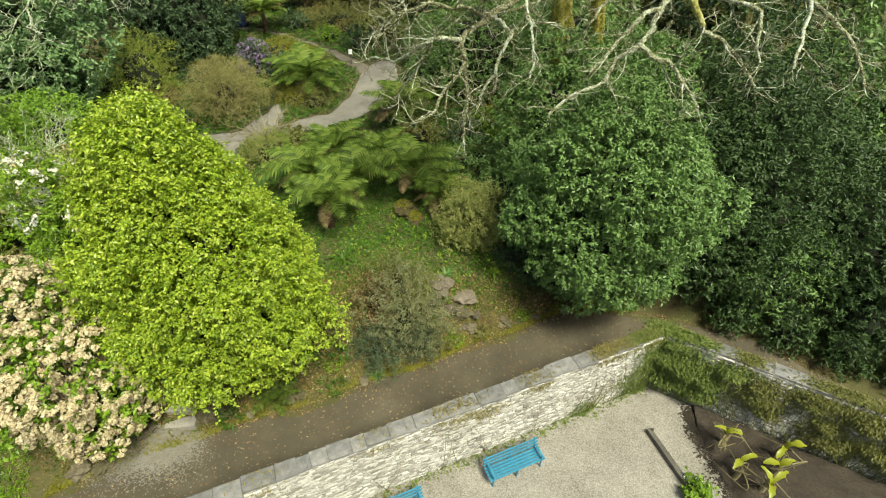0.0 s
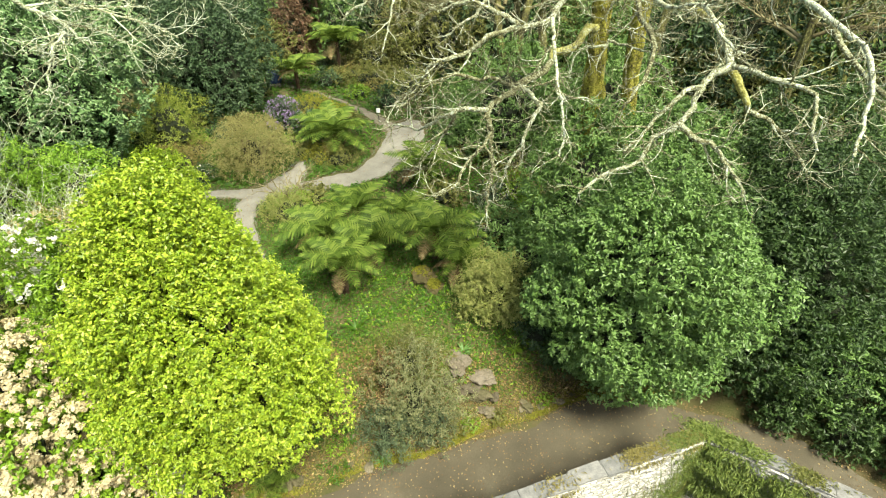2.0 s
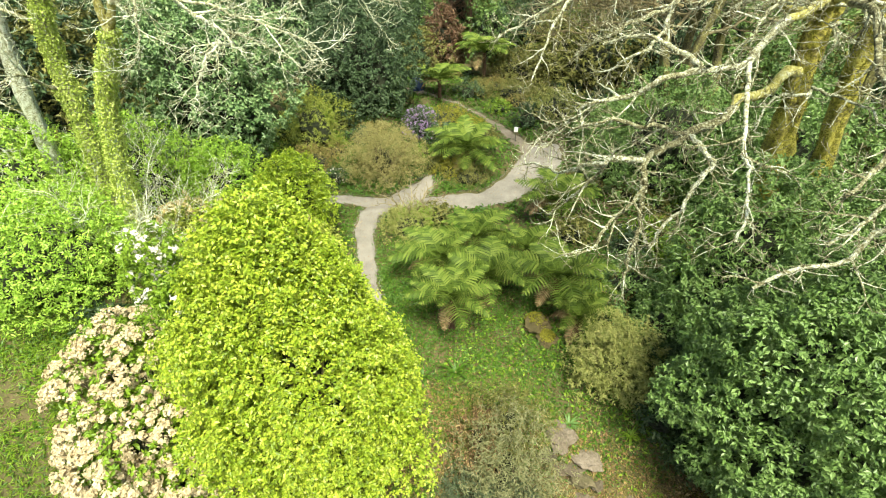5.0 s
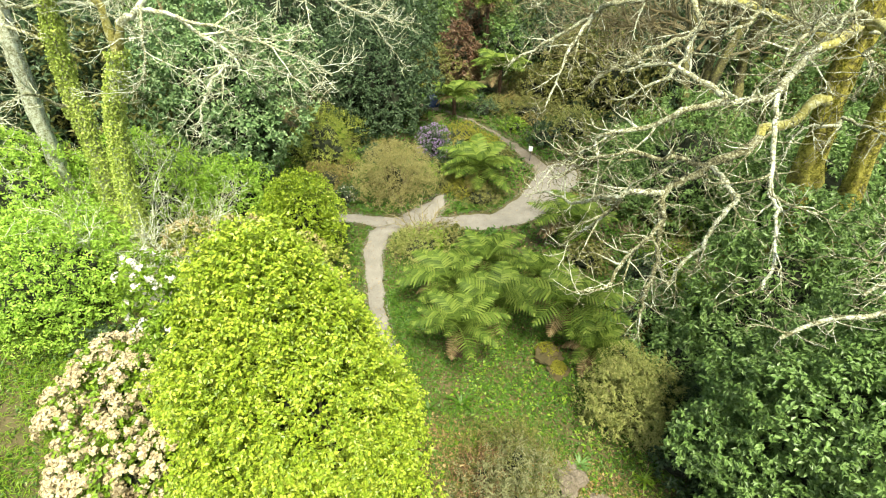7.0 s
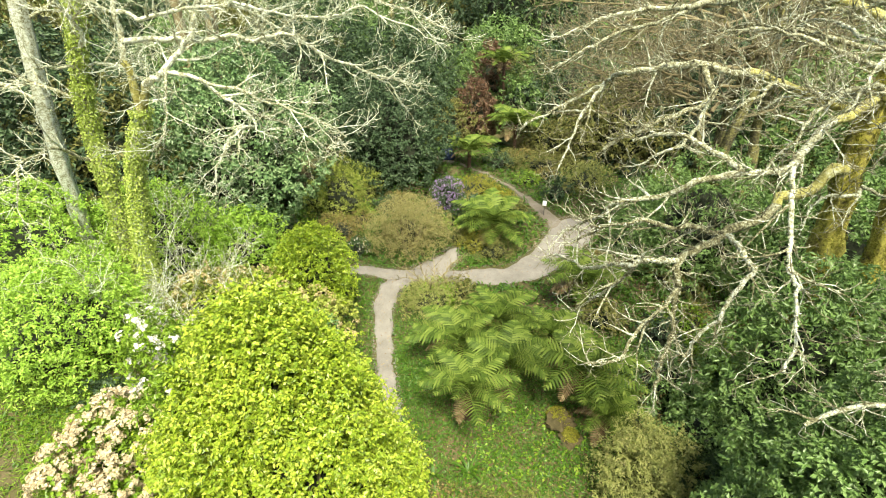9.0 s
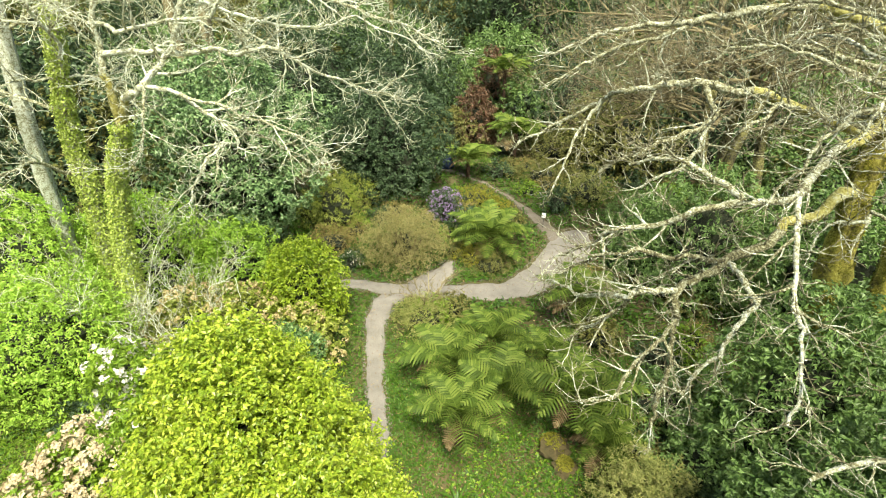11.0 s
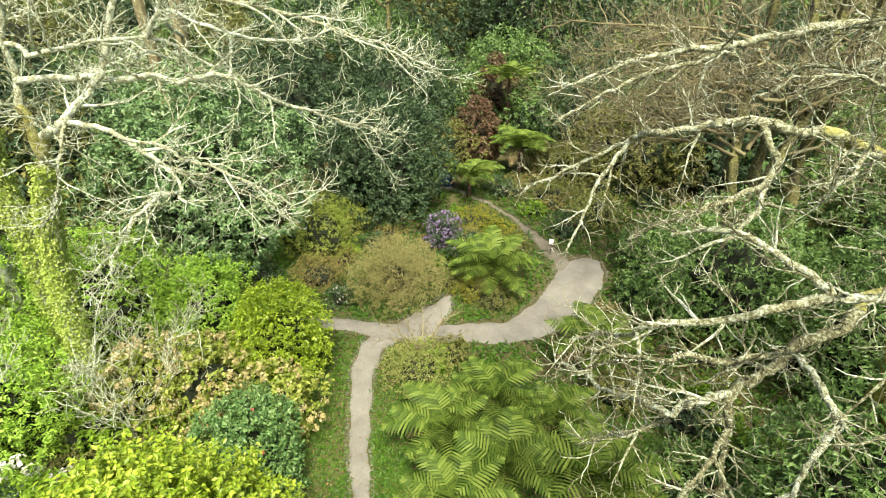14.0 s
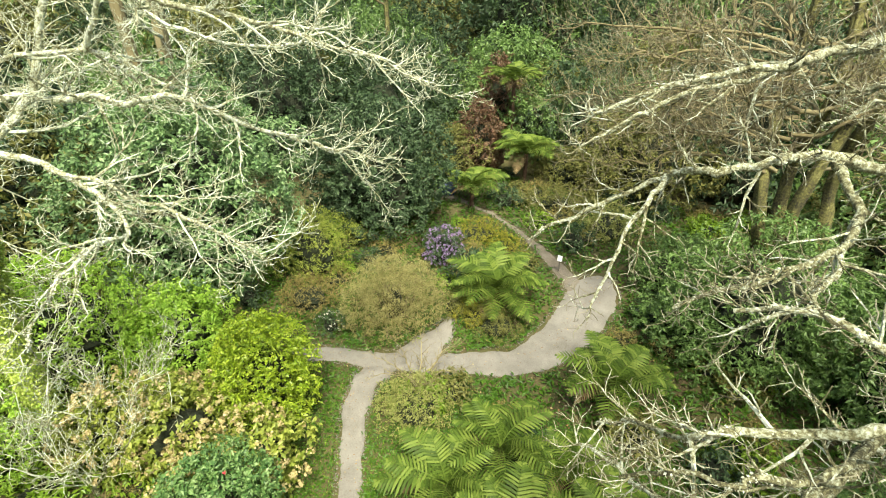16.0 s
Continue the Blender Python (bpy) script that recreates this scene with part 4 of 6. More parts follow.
for k, (x, y, h) in enumerate(((8.75, 8.2, 0.95), (10.2, 7.75, 1.05), (9.35, 6.75, 0.9), (8.75, 7.15, 0.7), (9.9, 7.2, 0.8))):
    banana_plant((x, y), h * 0.8, 60 + k, 2 if k != 2 else 3)


def creeper(name, label, u, n, patches, leaf, mat, seed, category="creeper", thick=0.25, mult=1.0):
    """Leaves massed on a wall's face and top. patches: (along, height, reach, count)."""
    rng = np.random.default_rng(seed)
    u3, n3 = np.array([*u, 0.0]), np.array([*n, 0.0])
    o = np.array([*W_IN, 0.0])
    root = thing(name, (*(o + u3 * patches[0][0])[:2], 0.0), label, category)
    base = np.array(root.matrix_basis.translation)
    for a, z, reach, count in patches:
        count = int(count * mult)
        s = Soup()
        c = rng.normal(size=(count, 2)) * np.array([reach, reach * 0.62])
        hgt = np.clip(z + c[:, 1], 0.05, WALL_H + 0.12)
        over = z + c[:, 1] > WALL_H
        depth = np.where(over, -rng.uniform(0, WALL_T, count), 0.02 + rng.uniform(0, 1, count) * thick * np.exp(-0.7 * ((c[:, 0] / reach) ** 2 + (c[:, 1] / (0.62 * reach)) ** 2)))
        P = o + u3 * (a + c[:, :1]) + n3 * depth[:, None] + UP * hgt[:, None]
        N = np.where(over[:, None], UP, n3 * 0.8 + UP * 0.4)
        leaves(s, P - base, unit(N + rng.normal(0, 0.3, (count, 3))), leaf, 0.27, rng, 0.3, 0.9, 0.9, full=False)
        for _ in range(max(2, count // 160)):
            q = o + u3 * (a + rng.normal() * reach * 0.8) + n3 * 0.06 + UP * 0.02
            e = q + u3 * rng.normal() * 0.5 + UP * rng.uniform(1.2, WALL_H) + n3 * rng.uniform(-0.01, 0.12)
            tube(s, smooth_line([q, (q + e) / 2 + rng.normal(0, 0.12, 3) * np.abs(u3) + n3 * 0.05, e], 4) - base, np.linspace(0.012, 0.004, 9), 3)
        part("foliage", s.mesh("foliage", mat), root)["kind"] = "stuff"
    return root


creeper("wall_creeper", "dense green creeper spilling over the wall's corner", W_DIR2, N2,
        [(0.3, 1.9, 0.5, 2300), (0.9, 1.7, 0.55, 2200), (1.6, 1.5, 0.35, 700), (0.3, 2.75, 0.45, 900), (0.15, 3.0, 0.4, 1100), (1.0, 2.95, 0.3, 500), (0.4, 0.9, 0.5, 1000), (1.5, 0.8, 0.45, 600), (2.1, 2.3, 0.3, 500)], 0.14, L_CREEPER, 71, mult=1.25, thick=0.42)
creeper("wall_creeper", "mossy olive creeper hanging down the second wall", W_DIR2, N2,
        [(2.9, 2.2, 0.3, 350), (3.4, 1.2, 0.3, 250), (4.3, 2.3, 0.3, 900), (4.9, 1.6, 0.25, 350), (5.7, 2.3, 0.4, 1300), (6.2, 1.3, 0.3, 500), (7.3, 2.1, 0.5, 1400), (8.4, 1.5, 0.4, 800), (2.4, 2.95, 0.25, 350), (4.6, 2.75, 0.5, 700), (5.6, 3.0, 0.4, 600), (6.6, 2.75, 0.8, 1100), (9.3, 2.2, 0.6, 1500), (10.5, 1.8, 0.8, 1500), (3.0, 1.7, 0.5, 700), (5.2, 1.0, 0.5, 600), (7.0, 1.0, 0.5, 700)], 0.12, L_OLIVE, 72, mult=2.0, thick=0.4)
creeper("wall_creeper", "thin green creeper near the inner corner of the wall", W_DIR, N1,
        [(0.2, 3.0, 0.4, 1500), (0.8, 2.95, 0.3, 700), (0.25, 2.1, 0.35, 1000), (0.2, 1.4, 0.4, 900), (0.9, 1.0, 0.45, 500), (0.4, 0.3, 0.4, 700), (2.6, 0.25, 0.35, 500)], 0.08, L_CREEPER, 73, mult=1.3)
creeper("wall_top_weeds", "yellowing weeds and moss along the wall's cap", W_DIR, N1,
        [(1.6, 2.85, 0.3, 700), (2.3, 2.85, 0.22, 500), (0.5, 2.8, 0.3, 520), (4.6, 2.76, 0.3, 320), (7.2, 2.78, 0.5, 480), (6.3, 2.3, 0.3, 160), (2.2, 2.76, 0.2, 120), (9.5, 2.76, 0.3, 150), (12.5, 2.76, 0.4, 150)], 0.1, L_STRAW, 74, "weeds", 0.12)

# ---------------------------------------------------------------- bank: steps, rocks
M_STEP = surface_material("pale_worn_stone", [(0.2, 0.184, 0.152), (0.336, 0.312, 0.272), (0.448, 0.424, 0.376)], 2.0, 24, 0.95, 0.6, 0.5, dist=0.03)
steps = thing("stone_steps", (-8.66, 9.0, -0.42), "worn pale stone steps climbing the bank from the track", "steps", turn=8)
for k in range(4):
    me = box_mesh("step", (0.98 - 0.06 * k, 0.44, 0.36), M_STEP, 0.025)
    part("step", me, steps).matrix_basis = pose(0.02 * k, 0.1 + 0.4 * k, max(0.02 + 0.2 * k, float(land_rough(-8.66, 9.1 + 0.4 * k)) + 0.42 - 0.09), 0, 0, 2 * k - 2)

# pale gravel trodden out from the foot of the steps
rng = np.random.default_rng(47)
v = np.abs(rng.normal(0, 0.75, 16000))
x, y = -8.75 - 0.5 * v + rng.normal(0, 1, 16000) * (0.28 + 0.4 * v), 8.95 - v
z = np.maximum(land_rough(x, y), -0.37) + 0.025
gravel_fan = new("loose_gravel", leaves(Soup(), np.column_stack([x, y, z]), np.tile(UP, (16000, 1)), 0.04, 0.9, rng, 3.0, 0.25, 0.0, out=0.0, full=False).mesh("loose_gravel", M_PATH))
tagged(gravel_fan, "pale loose gravel spilled at the foot of the steps", "gravel", kind="stuff")
rng = np.random.default_rng(41)
for k in range(26):
    x = rng.uniform(-12.5, 5.0)
    if -9.4 < x < -8.1:
        continue
    y = np.interp(x, EDGE_X, EDGE_Y) + rng.uniform(0.15, 1.5 if k % 3 else 0.5)
    s = rng.uniform(0.14, 0.34)
    lumpy_rock("rock", (x, y, float(land_rough(x, y)) + s * 0.05), (s * rng.uniform(0.8, 1.5), s, s * 0.6), 400 + k)
for k, (x, y, s) in enumerate(((0.7, 13.4, 0.75), (1.1, 13.1, 0.5), (-7.9, 9.35, 0.7), (-7.4, 9.5, 0.6), (-9.6, 8.75, 0.5), (-5.4, 10.1, 0.6), (-5.0, 10.2, 0.45), (2.5, 13.5, 0.5), (-11.3, 7.5, 0.7), (-10.6, 7.7, 0.6))):
    lumpy_rock("rock", (x, y, float(land_rough(x, y)) + 0.08), (s * 0.95, s * 0.75, s * 0.6), 460 + k, M_ROCK, "pale flat rock bedded in the bank")
for k, (x, y, a, b, c) in enumerate(((-0.1, 14.15, 1.0, 0.8, 0.5), (0.75, 14.0, 0.95, 0.7, 0.42), (0.35, 13.55, 0.8, 0.5, 0.32), (1.25, 13.6, 0.5, 0.4, 0.25), (-0.45, 13.6, 0.6, 0.5, 0.3), (0.85, 13.15, 0.45, 0.35, 0.2))):
    lumpy_rock("rock", (x, y, float(land_rough(x, y)) - 0.02), (a * 1.15, b * 1.1, c * 0.8), 470 + k, M_PALEROCK, "pale pinkish-grey rock cropping out of the bank")
lumpy_rock("boulder", (-1.75, 18.6, ground_at(-1.75, 18.6) + 0.15), (1.1, 0.9, 0.5), 490, label="mossy orange-brown boulder below the ferns", group="boulders", category="boulder", mat=M_MOSSROCK)
lumpy_rock("boulder", (-1.2, 18.0, ground_at(-1.2, 18.0) + 0.05), (0.7, 0.6, 0.35), 491, label="mossy orange-brown boulder below the ferns", group="boulders", category="boulder", mat=M_MOSSROCK)

for k, (x, y, r, h) in enumerate(((-1.8, 18.75, 0.42, 0.34), (-1.25, 18.1, 0.3, 0.2))):
    P = np.random.default_rng(495 + k).normal(0, 1, (700, 3))
    P = unit(P * np.array([1, 1, 0.8]) + np.array([0, 0, 0.7])) * np.array([r, r, h])
    P = P[P[:, 2] > 0] + np.array([x, y, ground_at(x, y) + 0.12])
    tuft = leaves(Soup(), P, unit(P - np.array([x, y, ground_at(x, y) - 0.3])), 0.09, 0.5, np.random.default_rng(497 + k), 0.4, 0.7, 0.1, full=False).mesh("moss", L_MOSS)
    tagged(new("moss_cushion", tuft), "yellow-brown moss cushion on the boulder", "moss", kind="stuff")

# ---------------------------------------------------------------- bright evergreen beside the steps
BRIGHT = [(1.3, 1.1), (1.9, 2.3), (2.8, 3.05), (3.9, 3.3), (5.2, 3.05), (6.5, 2.55), (7.7, 1.95), (8.5, 1.45), (9.1, 1.0), (9.6, 0.3)]
shrub("evergreen_tree", "tall bushy evergreen with bright yellow-green leaves", "tree", (-6.75, 11.1, 0.0), BRIGHT, 0.098, 185000, L_BRIGHT, 120, 0.62, 0.62, 101, up=0.55, jit=0.8, stems=5, core=0.55, spray=(0.52, 14), wob=0.16, fill=(0.55, 0.93), share=0.58, squash=0.92, lean=(-0.75, 0.0), spires=90, rough=0.2)

# ---------------------------------------------------------------- blossoming shrubs
HYD = [(0.1, 1.4), (0.5, 1.9), (1.4, 2.0), (2.3, 1.6), (2.9, 0.9), (3.2, 0.2)]
for k, (x, y, sc) in enumerate(((-11.2, 9.1, 1.0), (-12.6, 10.3, 1.0), (-10.5, 8.8, 0.66))):
    prof = [(h * sc, r * sc) for h, r in HYD]
    q = shrub("hydrangea", "hydrangea crowded with dried cream flower heads on the bank", "shrub", (x, y), prof, 0.15, int(9000 * sc), L_MID, 46, 0.5, 0.6, 111 + k, group="cream hydrangeas")
    blossom(q, prof, int(760 * sc), 0.25, L_CREAM, 115 + k, 46, 0.5, 34, 0.3)
WHI = [(0.3, 0.4), (2.0, 0.6), (4.0, 0.75), (5.8, 0.8), (6.8, 0.65), (7.4, 0.2)]
b3 = shrub("flowering_tree", "slender evergreen tree with clusters of white blossom", "tree", (-10.2, 10.9), WHI, 0.13, 9000, L_MID, 40, 0.42, 0.45, 118)
blossom(b3, WHI, 75, 0.22, L_WHITE, 119, 40, 0.42, 18, 5.6)
HYB = [(0.1, 1.4), (0.7, 1.9), (1.4, 1.8), (1.9, 1.2), (2.2, 0.3)]
for k, (x, y, sc) in enumerate(((-12.0, 18.5, 0.8), (-14.4, 17.8, 0.95), (-16.3, 17.0, 0.8), (-13.1, 17.3, 0.6))):
    prof = [(h * 1.28 * sc, r * sc) for h, r in HYB]
    q = shrub("hydrangea", "hydrangea with yellow-green leaves and faded pinkish-brown flower heads", "shrub", (x, y), prof, 0.17, 3600, L_HYD, 26, 0.5, 0.6, 120 + k, group="faded hydrangeas")
    blossom(q, prof, 110, 0.27, L_FADED, 130 + k, 26, 0.5, 16, 0.8, 1.2)

# ---------------------------------------------------------------- evergreens
DOME = [(0.05, 0.75), (0.5, 1.15), (1.1, 1.2), (1.7, 0.95), (2.1, 0.35)]


def scaled(profile, h, r):
    H, Rm = profile[-1][0], max(q for _, q in profile)
    return [(a * h / H, b * r / Rm) for a, b in profile]


BUSH = [(0.1, 0.75), (0.2, 0.92), (0.42, 1.0), (0.65, 0.92), (0.82, 0.7), (0.94, 0.4), (1.0, 0.1)]


def bush(name, label, at, h, r, leaf, count, mat, lobe, seed, **kw):
    prof = scaled(BUSH, h, r)
    lobes = int(min(420, 1.6 * (h * 2 * r * 3.14 + 3.14 * r * r) / (lobe * lobe * 2.0)))
    return shrub(name, label, kw.pop("category", "shrub"), at, prof, leaf, count, mat, lobes, lobe, kw.pop("width", 0.42), seed, **kw)


# great laurels overhanging the track
LAUREL = [(1.2, 1.0), (2.0, 2.1), (3.2, 2.8), (5.0, 3.0), (6.6, 2.6), (7.8, 1.7), (8.5, 0.5)]
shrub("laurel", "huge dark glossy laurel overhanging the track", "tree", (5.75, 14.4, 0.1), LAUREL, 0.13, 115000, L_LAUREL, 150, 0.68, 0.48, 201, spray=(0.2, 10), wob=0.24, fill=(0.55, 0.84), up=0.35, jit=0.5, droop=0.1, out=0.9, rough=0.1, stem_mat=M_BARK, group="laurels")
# laurels toned down here have shade put into their leaf colour
bush("laurel", "shade-toned glossy laurel massed beyond the second wall", (12.1, 17.1, -0.2), 7.8, 3.9, 0.15, 52000, L_LAUREL_SHADE, 0.85, 202, droop=0.2, out=0.9, spray=(0.16, 9), group="dark evergreens", wob=0.16)
bush("laurel", "shade-toned glossy laurel massed beyond the second wall", (17.0, 15.0, -0.2), 6.0, 3.9, 0.19, 24000, L_LAUREL_SHADE, 0.85, 211, droop=0.35, group="dark evergreens", wob=0.16)
bush("laurel", "glossy laurel bough hanging low over the track", (10.15, 16.35, 0.0), 6.8, 2.6, 0.18, 30000, L_LAUREL_SHADE, 0.65, 212, width=0.48, out=0.9, spray=(0.2, 9), group="laurels", wob=0.2)
bush("laurel", "low glossy laurel beside the second wall", (15.5, 12.6, -0.3), 3.6, 1.8, 0.16, 9000, L_LAUREL_SHADE, 0.5, 216, width=0.42, out=0.9, spray=(0.15, 9), group="laurels", wob=0.25)
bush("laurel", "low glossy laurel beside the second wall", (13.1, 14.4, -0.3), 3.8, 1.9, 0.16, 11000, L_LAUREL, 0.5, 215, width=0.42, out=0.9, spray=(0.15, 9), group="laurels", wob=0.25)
bush("laurel", "dark glossy laurel under the oak", (13.2, 20.6, 1.2), 7.6, 4.2, 0.19, 30000, L_LAUREL_SHADE, 0.9, 203, width=0.4, group="laurels")
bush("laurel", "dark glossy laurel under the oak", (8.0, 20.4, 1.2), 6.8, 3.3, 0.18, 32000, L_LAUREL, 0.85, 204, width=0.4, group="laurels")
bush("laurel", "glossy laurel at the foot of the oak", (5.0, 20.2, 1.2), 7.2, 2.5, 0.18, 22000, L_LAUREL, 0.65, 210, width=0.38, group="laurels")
bush("laurel", "glossy laurel beside the garden path", (2.4, 31.2), 6.2, 3.3, 0.19, 18000, L_LAUREL, 0.65, 205, width=0.38, group="laurels")
bush("laurel", "glossy laurel beside the garden path", (7.5, 29.0), 6.6, 3.6, 0.22, 20000, L_LAUREL, 0.75, 206, width=0.38, group="laurels")
bush("laurel", "clipped green laurel at the edge of the path", (0.2, 31.6), 2.8, 2.1, 0.16, 11000, L_LAUREL, 0.5, 213, width=0.42, group="laurels")
bush("laurel", "clipped green laurel at the edge of the path", (-0.6, 35.2), 2.8, 2.0, 0.17, 9000, L_LAUREL, 0.5, 214, width=0.42, group="laurels")
bush("dark_shrub", "low dark shrub added in the shade of the laurel", (2.9, 19.2), 1.8, 1.7, 0.16, 4500, L_LAUREL, 0.4, 207)
bush("dark_shrub", "low dark shrub added in the shade of the laurel", (1.6, 21.6), 1.5, 1.6, 0.16, 4000, L_LAUREL, 0.4, 208)
bush("dark_shrub", "low dark shrub added in the shade of the laurel", (3.4, 16.4), 0.7, 1.2, 0.14, 3000, L_LAUREL_SHADE, 0.3, 209)

# garden shrubs
shrub("domed_shrub", "domed olive-green shrub with fine foliage", "shrub", (1.2, 16.9), scaled(DOME, 2.1, 1.45), 0.1, 24000, L_DOME, 34, 0.48, 0.3, 221, core=0.3, fill=(0.35, 0.9), wob=0.2, spray=(0.42, 14), share=0.65, up=0.7, jit=0.5, out=0.9, droop=-0.2, full=False)
ROSE = [(0.1, 1.0), (0.6, 1.5), (1.4, 1.55), (2.3, 1.15), (3.0, 0.4)]
shrub("rosemary_bush", "sprawling grey-green rosemary bush on the bank", "shrub", (-1.45, 12.5, 0.15), ROSE, 0.13, 11000, L_GREY, 20, 0.55, 0.2, 222, up=0.2, out=1.0, droop=0.4, core=0.2, fill=(0.2, 0.75), rough=0.35, spray=(0.85, 16), wob=0.45, share=0.8)
bush("rosemary_bush", "dark green sprig of rosemary at the foot of the bank", (-2.35, 11.7), 1.3, 0.75, 0.13, 3800, L_DARKGREY, 0.3, 2221, width=0.2, up=0.2, out=1.0, spray=(0.5, 14), wob=0.4, rough=0.3, core=0.25)
bush("rosemary_bush", "dark green sprig of rosemary at the foot of the bank", (-0.9, 12.1), 1.1, 0.55, 0.13, 2200, L_DARKGREY, 0.3, 2222, width=0.2, up=0.2, out=1.0, spray=(0.5, 14), wob=0.4, rough=0.3, core=0.25)
bush("heath_bush", "brown and olive heath grown through the rosemary", (-1.7, 13.5), 1.9, 1.25, 0.1, 6000, L_OLIVE, 0.35, 2223, width=0.22, up=0.2, out=0.9, spray=(0.45, 14), wob=0.4, rough=0.35, core=0.25)
bush("heath_bush", "brown and olive heath grown through the rosemary", (-2.5, 13.0), 1.3, 0.8, 0.1, 2600, L_LITTER, 0.3, 2224, width=0.3, up=0.2, out=0.9, spray=(0.4, 12), wob=0.4, rough=0.35, core=0.25)
bush("laurel_bush", "rounded laurel bush with glossy yellow-green leaves", (-13.5, 20.7), 3.9, 1.7, 0.13, 18000, L_BALL, 0.36, 223, width=0.5, wob=0.05)
bush("leafy_shrub", "fresh green leafy shrub behind the hydrangeas", (-17.6, 21.0), 3.1, 1.9, 0.14, 13000, L_HEDGE, 0.45, 224, width=0.5)
cam_bush = bush("camellia", "dark glossy camellia with a few red blooms", (-11.35, 16.4), 2.9, 1.65, 0.13, 14000, L_BLUEGREEN, 0.45, 225, width=0.55, wob=0.2)
blossom(cam_bush, scaled(BUSH, 3.0, 1.75), 9, 0.12, L_CAMELLIA, 2251, 30, 0.5, 9, 0.8)
bush("lavender", "grey-green mound of lavender beside the path", (-9.3, 15.4), 0.9, 0.9, 0.1, 3500, L_GREY, 0.25, 226, width=0.2, full=False)
bush("leafy_hedge", "fresh green hedge shrub under the ivied trees", (-18.6, 12.9), 3.4, 3.0, 0.12, 30000, L_HEDGE, 0.6, 227)
bush("leafy_hedge", "fresh green hedge shrub under the ivied trees", (-22.5, 14.4), 4.4, 3.4, 0.14, 22000, L_HEDGE, 0.65, 228)
bush("leafy_hedge", "fresh green hedge shrub under the ivied trees", (-20.6, 18.8), 4.2, 2.8, 0.14, 18000, L_HEDGE, 0.65, 229)
bush("holly_tree", "tall dark holly with glossy leaves", (-21.2, 25.4), 9.0, 4.3, 0.2, 48000, L_HOLLY, 0.85, 231, category="tree", wob=0.26, width=0.5, share=0.8, fill=(0.5, 0.78), rough=0.1)
bush("rhododendron", "dense dark rhododendron at the back of the garden", (-17.2, 34.9), 6.6, 3.8, 0.2, 36000, L_DARK, 0.8, 232, category="shrub", wob=0.2, width=0.45, share=0.8, fill=(0.5, 0.78), rough=0.1)
bush("rhododendron", "dense dark rhododendron at the back of the garden", (-26.5, 37.0), 8.5, 4.2, 0.26, 16000, L_DARK, 1.0, 233, category="shrub", wob=0.2)
bush("yellow_green_shrub", "soft yellow-green shrub beside the path", (-17.0, 28.3), 3.3, 1.7, 0.13, 11000, L_HYD, 0.42, 234, wob=0.3, width=0.2, spray=(0.4, 12))
bush("olive_shrub", "brownish low shrub beside the path", (-15.9, 26.2), 1.1, 1.4, 0.12, 4200, L_STRAW, 0.3, 235, width=0.25)
bush("twiggy_bush", "rounded twiggy bush in pale brown bud", (-12.15, 27.4), 2.7, 2.15, 0.13, 26000, L_BUD, 0.45, 236, width=0.15, core=0.2, fill=(0.35, 0.92), rough=0.4, stems=40)
bush("heather_mound", "low olive mound of twiggy heather where the paths part", (-8.8, 23.1), 1.0, 1.5, 0.11, 8000, L_DOME, 0.3, 248, width=0.25, rough=0.3)
# two shrubs in shade-toned leaves, added to darken the ground beside the laurel
bush("dark_shrub", "low dark shrub added in the shade of the laurel", (3.1, 17.6), 1.3, 1.3, 0.16, 4200, L_LAUREL_SHADE, 0.35, 249)
bush("dark_shrub", "low dark shrub added in the shade of the laurel", (3.9, 15.2), 0.8, 1.1, 0.14, 3000, L_LAUREL_SHADE, 0.3, 2491)
az = bush("azalea", "purple-flowering azalea beside the rhododendron", (-12.2, 32.9), 1.9, 1.1, 0.12, 3600, L_DARK, 0.3, 237, wob=0.3)
blossom(az, scaled(BUSH, 1.9, 1.1), 340, 0.17, L_PURPLE, 2371, 30, 0.3, 12, 0.3)
bush("heather_mound", "low mossy mound of heather between the paths", (-7.7, 29.0), 0.7, 1.3, 0.1, 4500, L_OLIVE, 0.3, 238, width=0.3)
bush("heather_mound", "low green and gold heather between the paths", (-8.9, 29.3), 0.7, 0.9, 0.1, 3000, L_YELLOW, 0.3, 239, width=0.3)
bush("heather_mound", "low olive mound of heather at the end of the path", (-9.9, 29.5), 0.6, 0.95, 0.1, 3200, L_OLIVE, 0.3, 247, width=0.3)
bush("golden_heath", "golden-yellow heath below the tree fern", (-11.4, 36.4), 0.6, 1.6, 0.1, 4500, L_YELLOW, 0.3, 240, width=0.3)
bush("golden_heath", "golden-yellow heath below the tree fern", (-9.6, 36.0), 0.5, 1.2, 0.1, 3000, L_YELLOW, 0.3, 241, width=0.3)
wh = bush("white_flowering_plant", "small bush dotted with white flowers", (-14.1, 25.3), 0.9, 0.55, 0.09, 1200, L_DARK, 0.2, 242)
blossom(wh, scaled(BUSH, 0.9, 0.55), 40, 0.1, L_WHITE, 2421, 20, 0.2, 8, 0.2)
bush("red_leaved_tree", "red-brown leaved shrub at the wood's edge", (-15.0, 45.4), 4.8, 1.7, 0.26, 6000, L_RED, 0.6, 243, category="shrub")
bush("red_leaved_tree", "red-brown leaved shrub at the wood's edge", (-16.2, 53), 6.5, 1.7, 0.3, 5000, L_RED, 0.7, 244, category="shrub")
bush("rhododendron", "green rhododendron at the wood's edge", (-12.2, 50.8), 5.6, 2.6, 0.26, 7000, L_LAUREL, 0.7, 245, wob=0.25)

